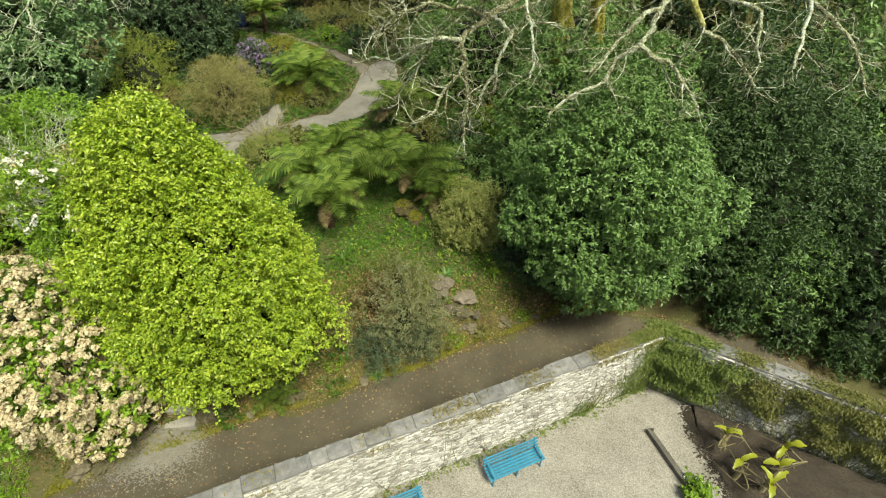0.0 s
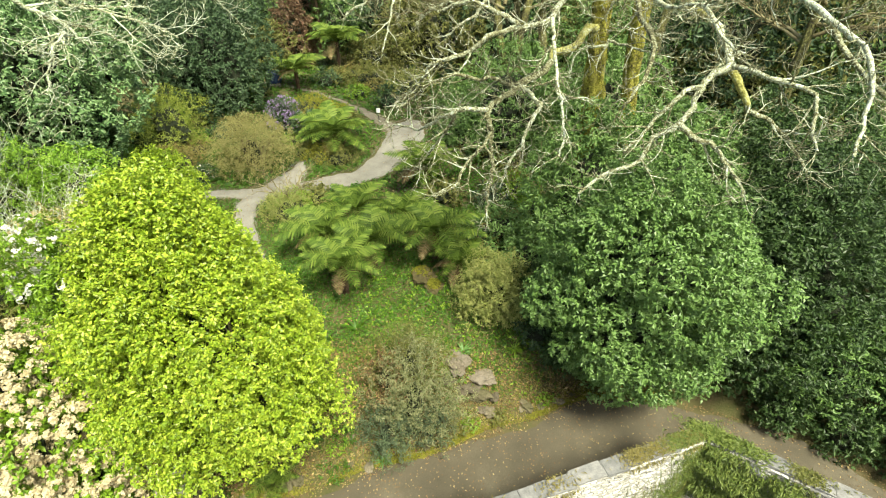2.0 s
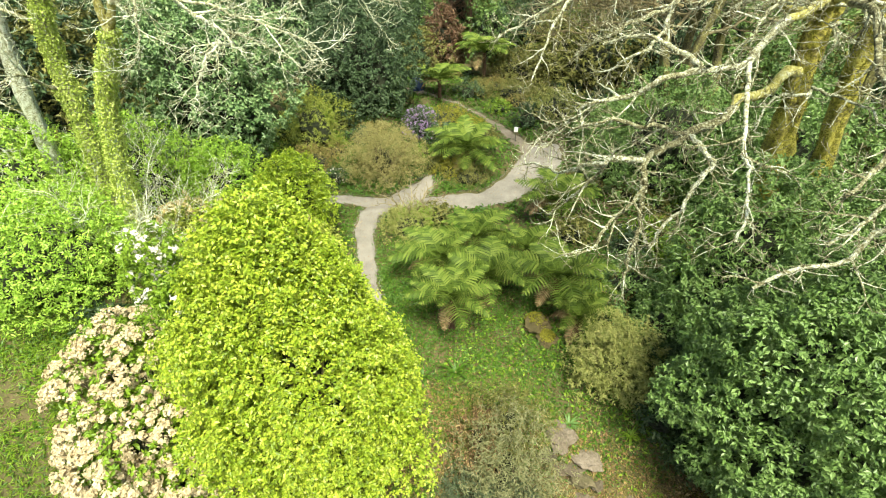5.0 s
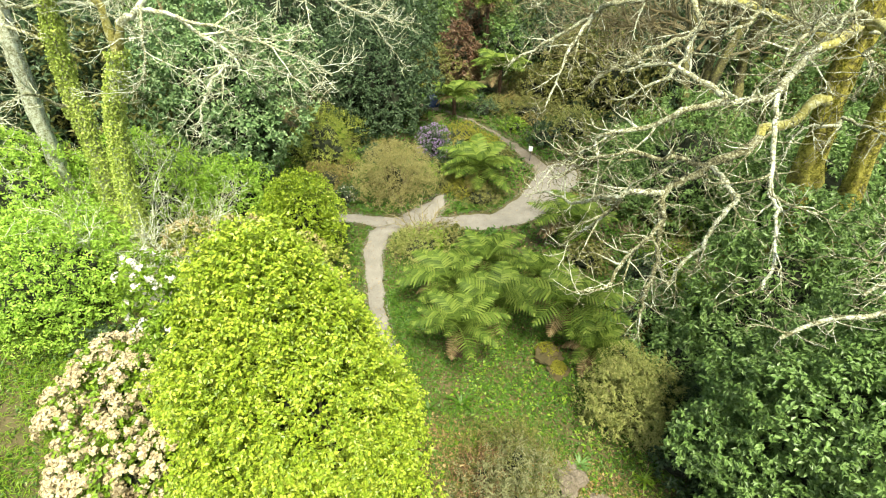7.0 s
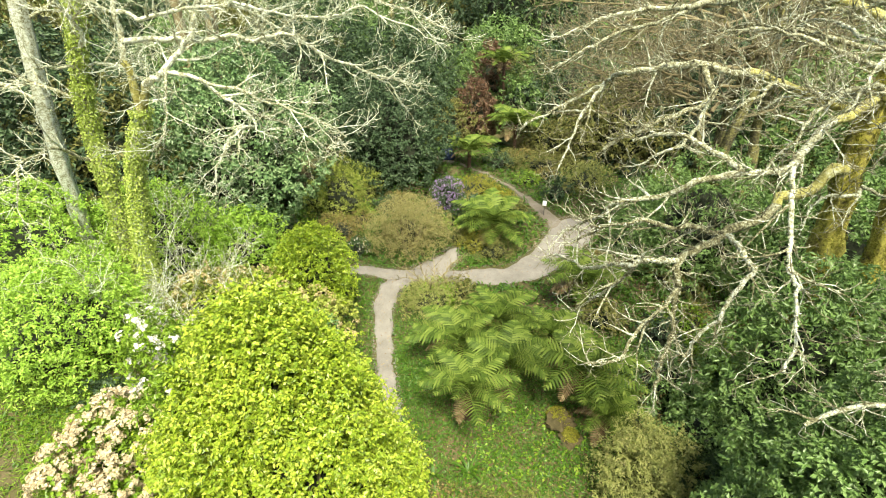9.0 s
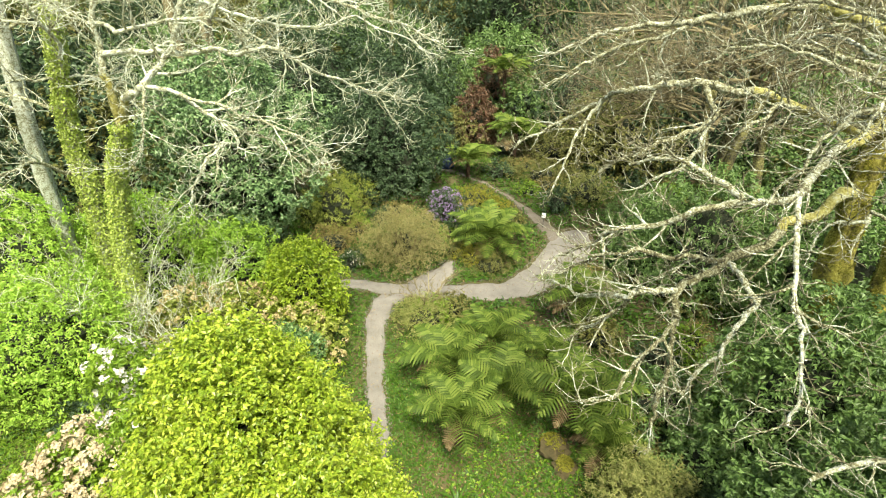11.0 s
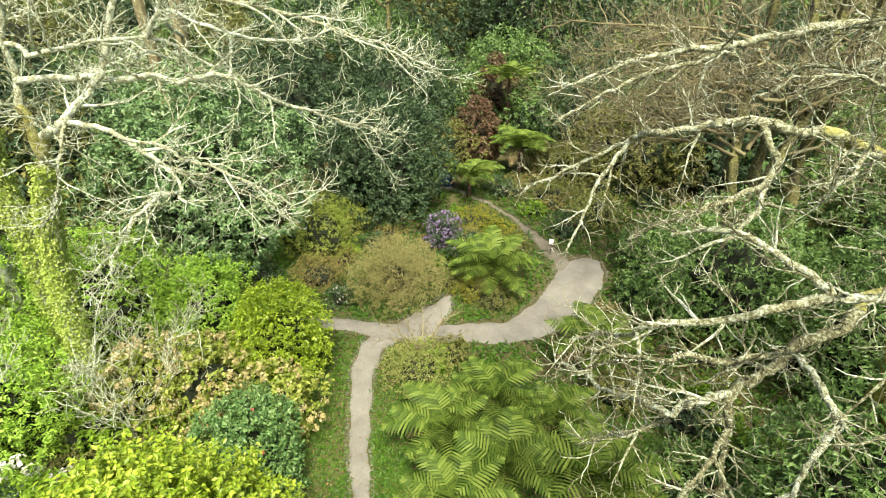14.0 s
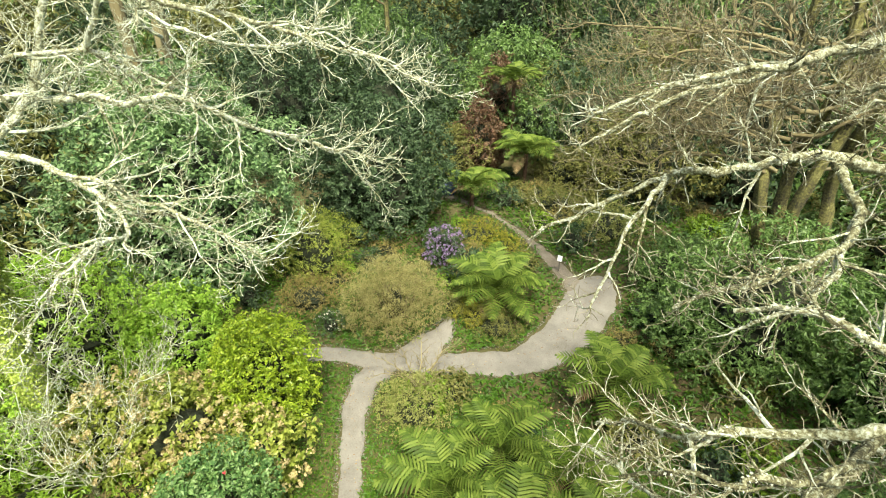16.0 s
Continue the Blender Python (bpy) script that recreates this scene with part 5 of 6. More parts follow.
bush("olive_shrub", "olive-leaved shrub at the wood's edge", (-16.4, 43.4), 3.2, 2.0, 0.22, 6000, L_OLIVE, 0.7, 246, wob=0.25)

bush("undergrowth", "olive tangle of undergrowth below the tree ferns", (-8.8, 47.6), 2.2, 2.4, 0.2, 6000, L_OLIVE, 0.5, 260, width=0.3, wob=0.25)
bush("undergrowth", "olive tangle of undergrowth below the tree ferns", (-8.2, 42.4), 1.3, 1.9, 0.16, 5000, L_OLIVE, 0.4, 261, width=0.3, wob=0.25)
bush("undergrowth", "green tangle of undergrowth beside the path", (-4.6, 40.2), 1.5, 1.9, 0.16, 5000, L_DOME, 0.4, 262, width=0.3, wob=0.25)
# row added in shade-toned leaves to darken the foot of the laurels
for k, a in enumerate((2.2, 4.1, 6.0, 7.9)):
    bush("dark_shrub", "low dark shrub added under the laurels beside the track", (*(np.array(W_IN) + a * W_DIR2 - N2 * 4.9), -0.35), 1.3 + 0.2 * (k % 2), 0.9, 0.15, 3200, L_LAUREL_SHADE, 0.32, 264 + k)

# low planting that fills the beds between the paths
rng = np.random.default_rng(250)
LOWS = [bush("low_shrub", "low dark-leaved shrub filling the bed", (-1.0, 32.5), 1.1, 1.0, 0.2, 800, L_DARK, 0.35, 251, group="low shrubs", stems=3),
        bush("low_shrub", "low green shrub filling the bed", (-8.6, 23.6), 0.8, 0.9, 0.19, 780, L_MID, 0.3, 252, group="low shrubs", stems=3),
        bush("low_shrub", "low olive shrub filling the bed", (-8.0, 24.4), 0.7, 0.9, 0.19, 780, L_OLIVE, 0.3, 253, group="low shrubs", stems=3),
        bush("low_shrub", "low mossy brown shrub filling the bed", (-10.9, 33.8), 0.8, 0.9, 0.18, 780, L_STRAW, 0.3, 254, group="low shrubs", stems=3, width=0.25)]
KEEP_OFF = [(-6.95, 10.9, 3.6), (0.45, 17.9, 1.2), (-1.4, 12.3, 1.4), (-13.5, 20.7, 1.9), (-12.2, 27.5, 2.6)]


def off_paths(x, y, room):
    for line, widths in GARDEN_PATHS:
        c = smooth_line(line, 4)
        if np.hypot(c[:, 0] - x, c[:, 1] - y).min() < max(widths) * 0.5 + room:
            return False
    return all(math.hypot(x - a, y - b) > r for a, b, r in KEEP_OFF)


for k in range(135):
    if k < 85:
        x, y = rng.uniform(-20, 4), rng.uniform(22, 46)
    elif k < 118:
        x, y = rng.uniform(-22, -9), rng.uniform(10, 24)
    else:
        x, y = rng.uniform(0.5, 4), rng.uniform(15, 27)
    sc = rng.uniform(0.5, 1.15)
    if off_paths(x, y, 0.75 * sc):
        copy_thing(LOWS[rng.integers(4)], pose(x, y, ground_at(x, y) - 0.06, 0, 0, rng.uniform(0, 360)) @ Matrix.Diagonal((sc, sc, sc * rng.uniform(0.7, 1.2), 1)))

# ---------------------------------------------------------------- tree ferns
FERN = "tree fern with arching green fronds"
for k, (x, y, h, span, n) in enumerate((
        (-4.85, 17.5, 1.45, 3.5, 15), (-6.2, 20.1, 1.1, 3.9, 16), (-3.95, 19.3, 1.4, 3.6, 14), (-1.3, 20.1, 1.4, 4.2, 16), (-5.15, 22.0, 1.2, 3.8, 14),
        (-2.3, 26.4, 1.2, 4.3, 16), (-8.3, 30.7, 1.0, 4.7, 28), (-13.1, 39.4, 1.5, 4.4, 15),
        (-11.3, 45.2, 2.4, 5.0, 18), (-6.0, 47.5, 2.0, 4.6, 16), (-14.0, 50.0, 6.0, 4.6, 16), (-0.2, 18.9, 0.7, 3.0, 12), (-3.0, 22.4, 0.8, 3.2, 12))):
    tree_fern((x, y), h, span, n, 300 + k, FERN)
tree_fern((-5.7, 9.95), 0.3, 1.7, 12, 320, "low fern with fresh green fronds at the foot of the bank", 0.06)

# ---------------------------------------------------------------- bare trees
OAK_KINDS = [(0.33, 1.3, 5), (0.23, 0.55, 4), (0.17, 0.24, 3)]
OAK_TRUNKS = [([(5.3, 22.6, 1.0), (5.1, 22.3, 6.0), (4.8, 22.1, 10.0), (4.7, 22.0, 12.6), (5.4, 22.6, 17)], 0.46, 0.26),
              ([(7.4, 24.0, 1.0), (7.0, 23.9, 6.0), (6.7, 24.0, 11.0), (7.2, 24.5, 17)], 0.4, 0.24)]
OAK_FORK = (1.65, 18.84, 9.79)
OAK_LOW = [([(4.8, 22.2, 11.0), (4.2, 21.5, 11.05), (2.9, 20.2, 10.5), OAK_FORK, (1.1, 18.0, 9.75), (0.63, 17.42, 9.46), (0.75, 17.3, 8.8), (0.82, 17.16, 8.25), (0.75, 16.2, 7.4), (0.7, 15.6, 6.7)], 0.14, 0.03),
           ([(0.63, 17.42, 9.46), (0.05, 16.6, 9.8), (-0.4, 15.9, 9.9), (-1.1, 16.8, 9.25), (-1.75, 17.5, 8.7), (-2.65, 17.9, 8.6)], 0.07, 0.02),
           ([(-0.4, 15.9, 9.85), (-1.0, 16.4, 8.7), (-1.7, 16.8, 7.6)], 0.04, 0.016),
           ([(0.75, 17.3, 8.8), (0.3, 16.0, 8.6), (-0.25, 14.5, 8.3), (-0.95, 14.4, 8.0)], 0.05, 0.016),
           ([OAK_FORK, (1.95, 17.9, 9.85), (2.22, 17.16, 9.77), (1.85, 16.5, 9.2), (1.6, 16.1, 8.7), (1.1, 15.6, 7.9)], 0.07, 0.022),
           ([OAK_FORK, (0.75, 17.3, 10.5), (-0.3, 16.3, 10.9), (-0.7, 16.0, 10.9), (-1.9, 16.4, 9.9)], 0.06, 0.018)]
OAK_BEND = (2.3, 17.3, 12.25)
OAK_MID = [([(4.8, 21.8, 12.9), (3.9, 20.2, 13.0), (3.0, 18.9, 12.8), OAK_BEND, (1.36, 17.05, 12.05), (0.68, 17.25, 12.4), (-0.1, 17.6, 12.6), (-1.0, 17.7, 12.3)], 0.11, 0.022),
           ([(1.36, 17.05, 12.05), (0.5, 16.5, 11.9), (-0.6, 16.6, 11.25), (-1.1, 16.45, 11.1), (-1.9, 17.5, 10.0), (-2.4, 17.7, 9.5)], 0.07, 0.018),
           ([OAK_BEND, (2.3, 16.3, 11.6), (2.44, 15.45, 10.75), (2.4, 14.2, 10.7), (2.3, 13.2, 9.9)], 0.05, 0.016)]
OAK_ELBOW = (0.3, 21.1, 13.6)
OAK_HIGH = [([(4.8, 22.0, 12.4), (2.7, 22.0, 13.0), (1.3, 21.7, 13.4), OAK_ELBOW, (-0.7, 20.4, 13.6), (-1.45, 19.8, 13.5), (-2.2, 20.8, 12.95), (-3.2, 20.5, 12.3), (-4.4, 20.1, 11.5)], 0.12, 0.02),
            ([(-2.2, 20.8, 12.95), (-2.6, 20.2, 12.2), (-3.0, 19.4, 10.7)], 0.05, 0.016),
            ([OAK_ELBOW, (0.65, 20.15, 13.05), (0.08, 18.8, 12.85), (-0.7, 18.25, 12.5), (-1.7, 18.2, 11.8)], 0.075, 0.018),
            ([(0.65, 20.15, 13.05), (0.4, 19.3, 12.3), (0.1, 18.8, 11.95), (-0.7, 18.6, 11.4)], 0.05, 0.016),
            ([(2.7, 22.0, 13.0), (2.1, 20.6, 13.3), (1.64, 19.3, 13.3), (1.0, 18.0, 13.2)], 0.06, 0.018),
            ([(6.9, 24.2, 13.9), (4.0, 24.8, 15.0), (1.5, 24.4, 15.2), (0.0, 22.8, 15.0), (-0.85, 21.0, 15.0), (-2.2, 20.0, 14.8), (-3.6, 19.6, 14.2)], 0.13, 0.02),
            ([(0.0, 22.8, 15.0), (-1.4, 22.4, 14.4), (-2.8, 22.0, 13.8), (-4.0, 21.6, 13.0)], 0.06, 0.018)]
OAK_EAST = [([(6.8, 24.0, 12.0), (6.8, 20.5, 12.5), (6.8, 17.5, 12.2), (6.6, 15.2, 11.6), (5.96, 15.0, 11.1), (5.3, 14.05, 10.5), (4.5, 13.8, 9.55), (3.0, 13.4, 8.8)], 0.13, 0.025),
            ([(5.3, 14.05, 10.5), (5.9, 13.6, 10.2), (6.3, 13.3, 9.9), (6.8, 12.8, 9.1)], 0.07, 0.02),
            ([(5.96, 15.0, 11.1), (5.2, 14.6, 10.8), (4.6, 14.2, 10.3), (4.0, 13.8, 9.8)], 0.06, 0.018),
            ([(6.6, 15.2, 11.6), (7.3, 14.9, 10.5), (8.3, 14.9, 10.0), (9.0, 14.2, 9.2)], 0.09, 0.02)]
OAK_FAR_EAST = [([(7.0, 24.0, 12.4), (9.0, 20.0, 13.0), (9.2, 16.5, 12.6), (8.9, 13.7, 12.3), (8.6, 12.4, 10.5)], 0.12, 0.025),
                ([(9.2, 16.5, 12.6), (10.0, 13.8, 11.2), (10.6, 12.4, 10.0)], 0.07, 0.02),
                ([(6.6, 15.2, 11.6), (7.6, 13.0, 11.6), (7.4, 11.9, 10.8)], 0.06, 0.018),
                ([(4.8, 21.8, 13.0), (4.6, 18.0, 13.2), (4.3, 14.2, 12.3), (3.4, 12.6, 11.4)], 0.1, 0.02),
                ([(4.6, 18.0, 13.2), (5.3, 14.5, 13.1), (5.7, 12.8, 12.5)], 0.06, 0.018),
                ([(9.0, 20.0, 13.0), (12.0, 17.5, 12.6), (12.8, 15.4, 11.4), (13.4, 13.5, 10.4)], 0.1, 0.02)]


def spread(at, count, low, high, reach, a0, a1, rng, r0=0.08, rise=0.25):
    """Limbs that leave a trunk between two heights, within a sweep of directions (degrees)."""
    out = []
    for k in range(count):
        a = math.radians(a0 + (a1 - a0) * (k + rng.uniform(0, 1)) / count)
        p = np.array([*at, rng.uniform(low, high)])
        ln = reach * rng.uniform(0.7, 1.15)
        d = np.array([math.cos(a), math.sin(a), rise * rng.uniform(0.2, 1.4)])
        s = unit(np.cross(d, UP)) * rng.normal(0, 0.14) * ln
        out.append(([p, p + d * ln * 0.3, p + d * ln * 0.62 + s, p + d * ln * 0.85 + s * 1.5 - UP * 0.1 * ln, p + d * ln + s * 1.5 - UP * 0.24 * ln], r0, 0.018))
    return out


rng = np.random.default_rng(500)
OAK_MORE = spread((4.8, 21.8), 3, 12.5, 14.5, 5.6, 165, 262, rng, 0.09, 0.12) + spread((4.8, 22.0), 5, 13.5, 16.5, 5.0, 110, 200, rng) + spread((6.9, 24.0), 5, 12, 16, 5.0, 60, 240, rng) + spread((5.0, 21.6), 6, 10.5, 13.5, 3.6, 175, 330, rng, 0.055, 0.1)
bare_tree("oak_tree", "leafless lichen-covered oak with crooked mossy limbs", (5.3, 22.6, 1.2), OAK_TRUNKS, [(p, 1.3 * a, 1.7 * b) for p, a, b in OAK_LOW + OAK_MID + OAK_HIGH + OAK_EAST + OAK_FAR_EAST] + OAK_MORE,
          501, M_BARK, M_LICHEN, OAK_KINDS, 0.34, 0.1, 0.25, "thick mossy trunk", fine_bark=M_FINETWIG, moss=520, moss_limbs=M_MOSSLIMB, tufts=11)

LT_KINDS = [(0.27, 1.6, 5), (0.2, 0.6, 4), (0.14, 0.27, 3)]
ASH_FORK, ASH_CROTCH = (-15.3, 15.8, 11.9), (-13.9, 15.8, 13.2)
bare_tree("ash_tree", "pale leafless tree with ivy up its trunk", (-18.2, 16.3, 1.8),
          [([(-18.2, 16.3, 1.6), (-17.7, 16.1, 6.0), (-16.7, 16.0, 9.6), ASH_FORK], 0.27, 0.19)],
          [([ASH_FORK, (-14.7, 15.7, 12.7), ASH_CROTCH, (-13.6, 16.9, 14.3), (-13.0, 17.3, 16.0), (-12.5, 17.6, 18.0)], 0.135, 0.06),
           ([ASH_FORK, (-15.5, 15.9, 13.4), (-15.6, 16.1, 14.8), (-15.3, 16.4, 18.0)], 0.13, 0.06),
           ([ASH_CROTCH, (-13.0, 16.2, 13.0), (-12.6, 16.6, 12.4), (-11.3, 16.3, 11.8), (-10.7, 15.2, 12.1), (-10.7, 14.4, 11.7), (-10.6, 13.8, 11.1)], 0.075, 0.016),
           ([(-13.0, 16.2, 13.0), (-11.7, 16.4, 12.8), (-10.6, 16.6, 12.4), (-9.45, 16.8, 12.05), (-8.7, 17.0, 11.6)], 0.06, 0.016),
           ([(-12.6, 16.6, 12.4), (-11.7, 17.2, 11.8), (-11.0, 17.9, 11.2), (-10.2, 18.2, 10.7)], 0.05, 0.015),
           ([(-15.55, 16.0, 13.9), (-14.2, 17.1, 13.9), (-12.5, 17.2, 14.1), (-10.9, 17.5, 14.2), (-10.3, 18.6, 13.5), (-9.46, 19.7, 12.9), (-9.2, 20.6, 12.4), (-8.7, 20.9, 11.5)], 0.095, 0.016),
           ([(-9.46, 19.7, 12.9), (-8.7, 20.0, 12.7), (-7.9, 20.2, 12.5)], 0.04, 0.014),
           ([(-15.6, 16.1, 14.7), (-14.36, 15.9, 14.56), (-12.6, 17.4, 14.85), (-11.4, 17.8, 14.4), (-10.5, 18.0, 14.0)], 0.075, 0.016),
           ([(-13.0, 17.3, 15.9), (-11.0, 18.0, 15.7), (-9.3, 19.2, 15.2), (-7.9, 20.4, 14.6), (-7.0, 21.3, 13.9)], 0.08, 0.016),
           ([(-12.6, 17.4, 14.85), (-11.5, 17.2, 15.8), (-10.2, 17.2, 16.4), (-8.8, 17.6, 16.6)], 0.06, 0.016),
           ([ASH_CROTCH, (-13.2, 15.1, 12.7), (-12.8, 14.6, 12.2), (-13.2, 14.2, 11.4)], 0.045, 0.015)],
          502, M_PALEBARK, M_PALEBARK, LT_KINDS, 0.36, 0.1, 0.25, "", 12.6, moss_limbs=M_MOSSLIMB, tufts=20)
bare_tree("ash_tree", "pale leafless tree with ivy up its trunk", (-20.2, 16.6, 1.9),
          [([(-20.0, 16.6, 1.6), (-19.0, 16.4, 7.5), (-18.7, 16.3, 11.4), (-17.5, 16.2, 15), (-16.8, 16.2, 18)], 0.27, 0.15)],
          [([(-18.6, 16.3, 11.8), (-20.4, 15, 13.0), (-21.6, 13.6, 13.2), (-22, 12, 12.6)], 0.072, 0.016),
           ([(-18.0, 16.3, 13.5), (-16.4, 15, 15.0), (-14.8, 14.2, 15.6), (-13, 13.8, 15.2)], 0.072, 0.016),
           ([(-18.9, 16.3, 9.5), (-18.6, 14.8, 10.6), (-18, 13.4, 10.6), (-17, 12.4, 9.8)], 0.08, 0.015)] + spread((-18.2, 16.2), 3, 11.5, 16, 3.6, -120, 30, rng, 0.05),
          503, M_PALEBARK, M_PALEBARK, LT_KINDS, 0.36, 0.1, 0.25, "", 16.0, tufts=20)
bare_tree("ash_tree", "pale leafless tree beside the hedge", (-22.8, 17.0, 2.0),
          [([(-22.6, 17, 1.6), (-21.2, 16.3, 9.2), (-20.2, 16.2, 14.9), (-19.6, 16.2, 18)], 0.3, 0.2)],
          [([(-20.8, 16.3, 11.5), (-22.6, 15.2, 13), (-24, 14, 13.2)], 0.072, 0.016),
           ([(-20.3, 16.2, 14.2), (-18.6, 17.6, 15.4), (-17, 18.6, 15.2)], 0.072, 0.016)],
          504, M_LICHEN, M_PALEBARK, LT_KINDS, 0.36, 0.1, 0.25, "", tufts=20)
bare_tree("ash_tree", "pale leafless tree at the wood's edge", (-25.5, 29.5, 2.0),
          [([(-26.5, 30, 1.6), (-26.4, 30, 9.5), (-26, 30, 18)], 0.42, 0.28), ([(-28.5, 30.5, 1.6), (-28.7, 30, 9.5), (-29, 30, 18)], 0.36, 0.24)],
          [([(-26, 29.8, 13), (-22, 26, 14.6), (-19, 24.5, 14.4), (-16.4, 24, 14.1), (-13.9, 24.7, 14.0), (-12.7, 25, 14.4), (-10.7, 25.5, 13.7), (-9.6, 26, 13)], 0.108, 0.016),
           ([(-26, 29.8, 14.5), (-22.6, 28, 16), (-19, 27.6, 16.2), (-15, 28, 15.6)], 0.101, 0.016),
           ([(-26.2, 29.8, 12), (-24, 26, 12.8), (-23, 23, 12.6), (-21, 20.5, 12)], 0.086, 0.016)],
          505, M_TWIG, M_PALEBARK, LT_KINDS, 0.36, 0.1, 0.25, "", tufts=6)
BOUGH_KINDS = [(0.3, 1.9, 5), (0.24, 0.8, 4), (0.24, 0.36, 3)]
BACK_KINDS = [(0.4, 2.2, 5), (0.3, 1.0, 4), (0.36, 0.5, 2)]
for k, (x, y, h) in enumerate(((1.7, 33.0, 17), (3.0, 34.5, 18), (11, 33, 18), (16, 28, 18), (-24, 48, 18), (8, 48, 18))):
    rng = np.random.default_rng(540 + k)
    z = ground_at(x, y)
    trunk = [([(x, y, z - 0.3), (x + rng.normal(0, 0.3), y, z + h * 0.3), (x + rng.normal(0, 0.5), y + 0.2, z + h * 0.65), (x + rng.normal(0, 0.8), y, z + h)], 0.27, 0.09)]
    if k < 2:
        # several slender stems from one foot
        trunk = []
        for j in (1, 3):
            bend = rng.normal(0, 0.3, (5, 2))
            trunk.append(([(x + 0.2 * j, y, z - 0.3)] + [(x + 0.2 * j + (1.5 * (j - 1.5) - 0.2 * j) * q + bend[i, 0], y + 0.2 + bend[i, 1], z + h * q) for i, q in enumerate((0.2, 0.4, 0.6, 0.8, 1.0))], 0.29, 0.1))
    limbs = []
    for j in range(9):
        a, hz = j * 2.4 + rng.normal(0, 0.3), z + h * rng.uniform(0.4, 0.8)
        ln = rng.uniform(3, 5.5)
        d = np.array([math.cos(a), math.sin(a), 0.35])
        p0 = np.array([x, y, hz])
        limbs.append(([p0, p0 + d * ln * 0.4, p0 + d * ln * 0.75 + rng.normal(0, 0.3, 3), p0 + d * ln + rng.normal(0, 0.5, 3) - UP * 0.3], 0.1, 0.02))
    for j in range(6 if k < 2 else 0):
        # long level boughs that sweep out over the garden
        a, p0 = math.radians(150 + 11 * j + rng.normal(0, 4)), np.array([x - 0.4, y, z + h * rng.uniform(0.42, 0.72)])
        d, ln, s = np.array([math.cos(a), math.sin(a), rng.uniform(-0.02, 0.1)]), rng.uniform(6.5, 9.0), rng.normal(0, 0.35, 3)
        limbs.append(([p0, p0 + d * ln * 0.3 + UP * 0.3, p0 + d * ln * 0.6 + s, p0 + d * ln * 0.82 + s * 1.4 - UP * 0.1, p0 + d * ln + s - UP * 0.4], 0.075, 0.014))
    bare_tree("bare_tree", "leafless woodland tree with mossy trunk and brownish twigs", (x, y, z - 0.2), trunk, limbs, 560 + k, M_DULLBARK, M_TWIG, BACK_KINDS if k > 1 else BOUGH_KINDS, 0.35, 0.15, 0.2, fine_bark=M_FINETWIG if k < 2 else None)

# a low bare shrub at the meeting of the paths
bx, by = -9.3, 24.3
bz = ground_at(bx, by)
rng = np.random.default_rng(77)
limbs = []
for j in range(9):
    a = j * 0.7 + rng.normal(0, 0.2)
    d = np.array([math.cos(a), math.sin(a), 0.75])
    p0 = np.array([bx, by, bz + 0.3])
    limbs.append(([p0, p0 + d * 0.6, p0 + d * 1.2 + rng.normal(0, 0.1, 3), p0 + d * 1.75 + rng.normal(0, 0.15, 3)], 0.036, 0.01))
bare_tree("bare_shrub", "small leafless many-stemmed shrub where the paths meet", (bx, by, bz), [([(bx, by, bz - 0.1), (bx, by, bz + 0.2), (bx + 0.02, by, bz + 0.4)], 0.07, 0.05)], limbs, 78, M_TWIG, M_TWIG, [(0.18, 0.6, 4), (0.15, 0.25, 3)], 0.35, 0.2, 0.2)

# pale leafless shrubs between the hedge and the hydrangeas
for k, (bx, by, sc) in enumerate(((-17.6, 15.2, 1.0), (-15.6, 15.6, 0.8), (-19.4, 13.4, 0.9), (-20.5, 20.5, 1.2), (-16.6, 17.8, 0.85))):
    bz = ground_at(bx, by)
    rng = np.random.default_rng(177 + k)
    limbs = []
    for j in range(9):
        a = j * 2.4 + rng.normal(0, 0.2)
        d = np.array([math.cos(a) * rng.uniform(0.3, 1), math.sin(a) * rng.uniform(0.3, 1), 1.1]) * sc
        p0 = np.array([bx, by, bz + 0.2])
        limbs.append(([p0, p0 + d * 1.2, p0 + d * 2.4 + rng.normal(0, 0.2, 3), p0 + d * 3.1 + rng.normal(0, 0.35, 3), p0 + d * 3.6 + rng.normal(0, 0.5, 3) - UP * 0.3], 0.026, 0.008))
    bare_tree("bare_shrub", "pale leafless shrub tangled among the hedge", (bx, by, bz), [([(bx, by, bz - 0.1), (bx, by, bz + 0.15), (bx + 0.02, by, bz + 0.35)], 0.1, 0.07)], limbs, 280 + k, M_PALEBARK, M_PALEBARK, [(0.3, 1.0, 4), (0.28, 0.4, 3)], 0.2, 0.12, 0.2)

# ---------------------------------------------------------------- woodland behind
rng = np.random.default_rng(88)
WOOD = [bush("woodland_evergreen", "dense evergreen of the surrounding wood", (-30, 24), 8.5, 4.6, 0.3, 10000, L_DARK, 1.0, 601, category="tree", group="woodland evergreens", wob=0.2, stems=3, spray=(0.6, 9), core=0.36),
        bush("woodland_evergreen", "dense green evergreen of the surrounding wood", (9, 38), 6.5, 4.2, 0.29, 9500, L_LAUREL, 0.95, 602, category="tree", group="woodland evergreens", wob=0.2, stems=3, spray=(0.6, 9), core=0.36),
        bush("woodland_evergreen", "olive evergreen of the surrounding wood", (-3, 47), 6.5, 4.0, 0.28, 9500, L_OLIVE, 0.95, 603, category="tree", group="woodland evergreens", wob=0.2, stems=3, spray=(0.6, 9), core=0.36)]
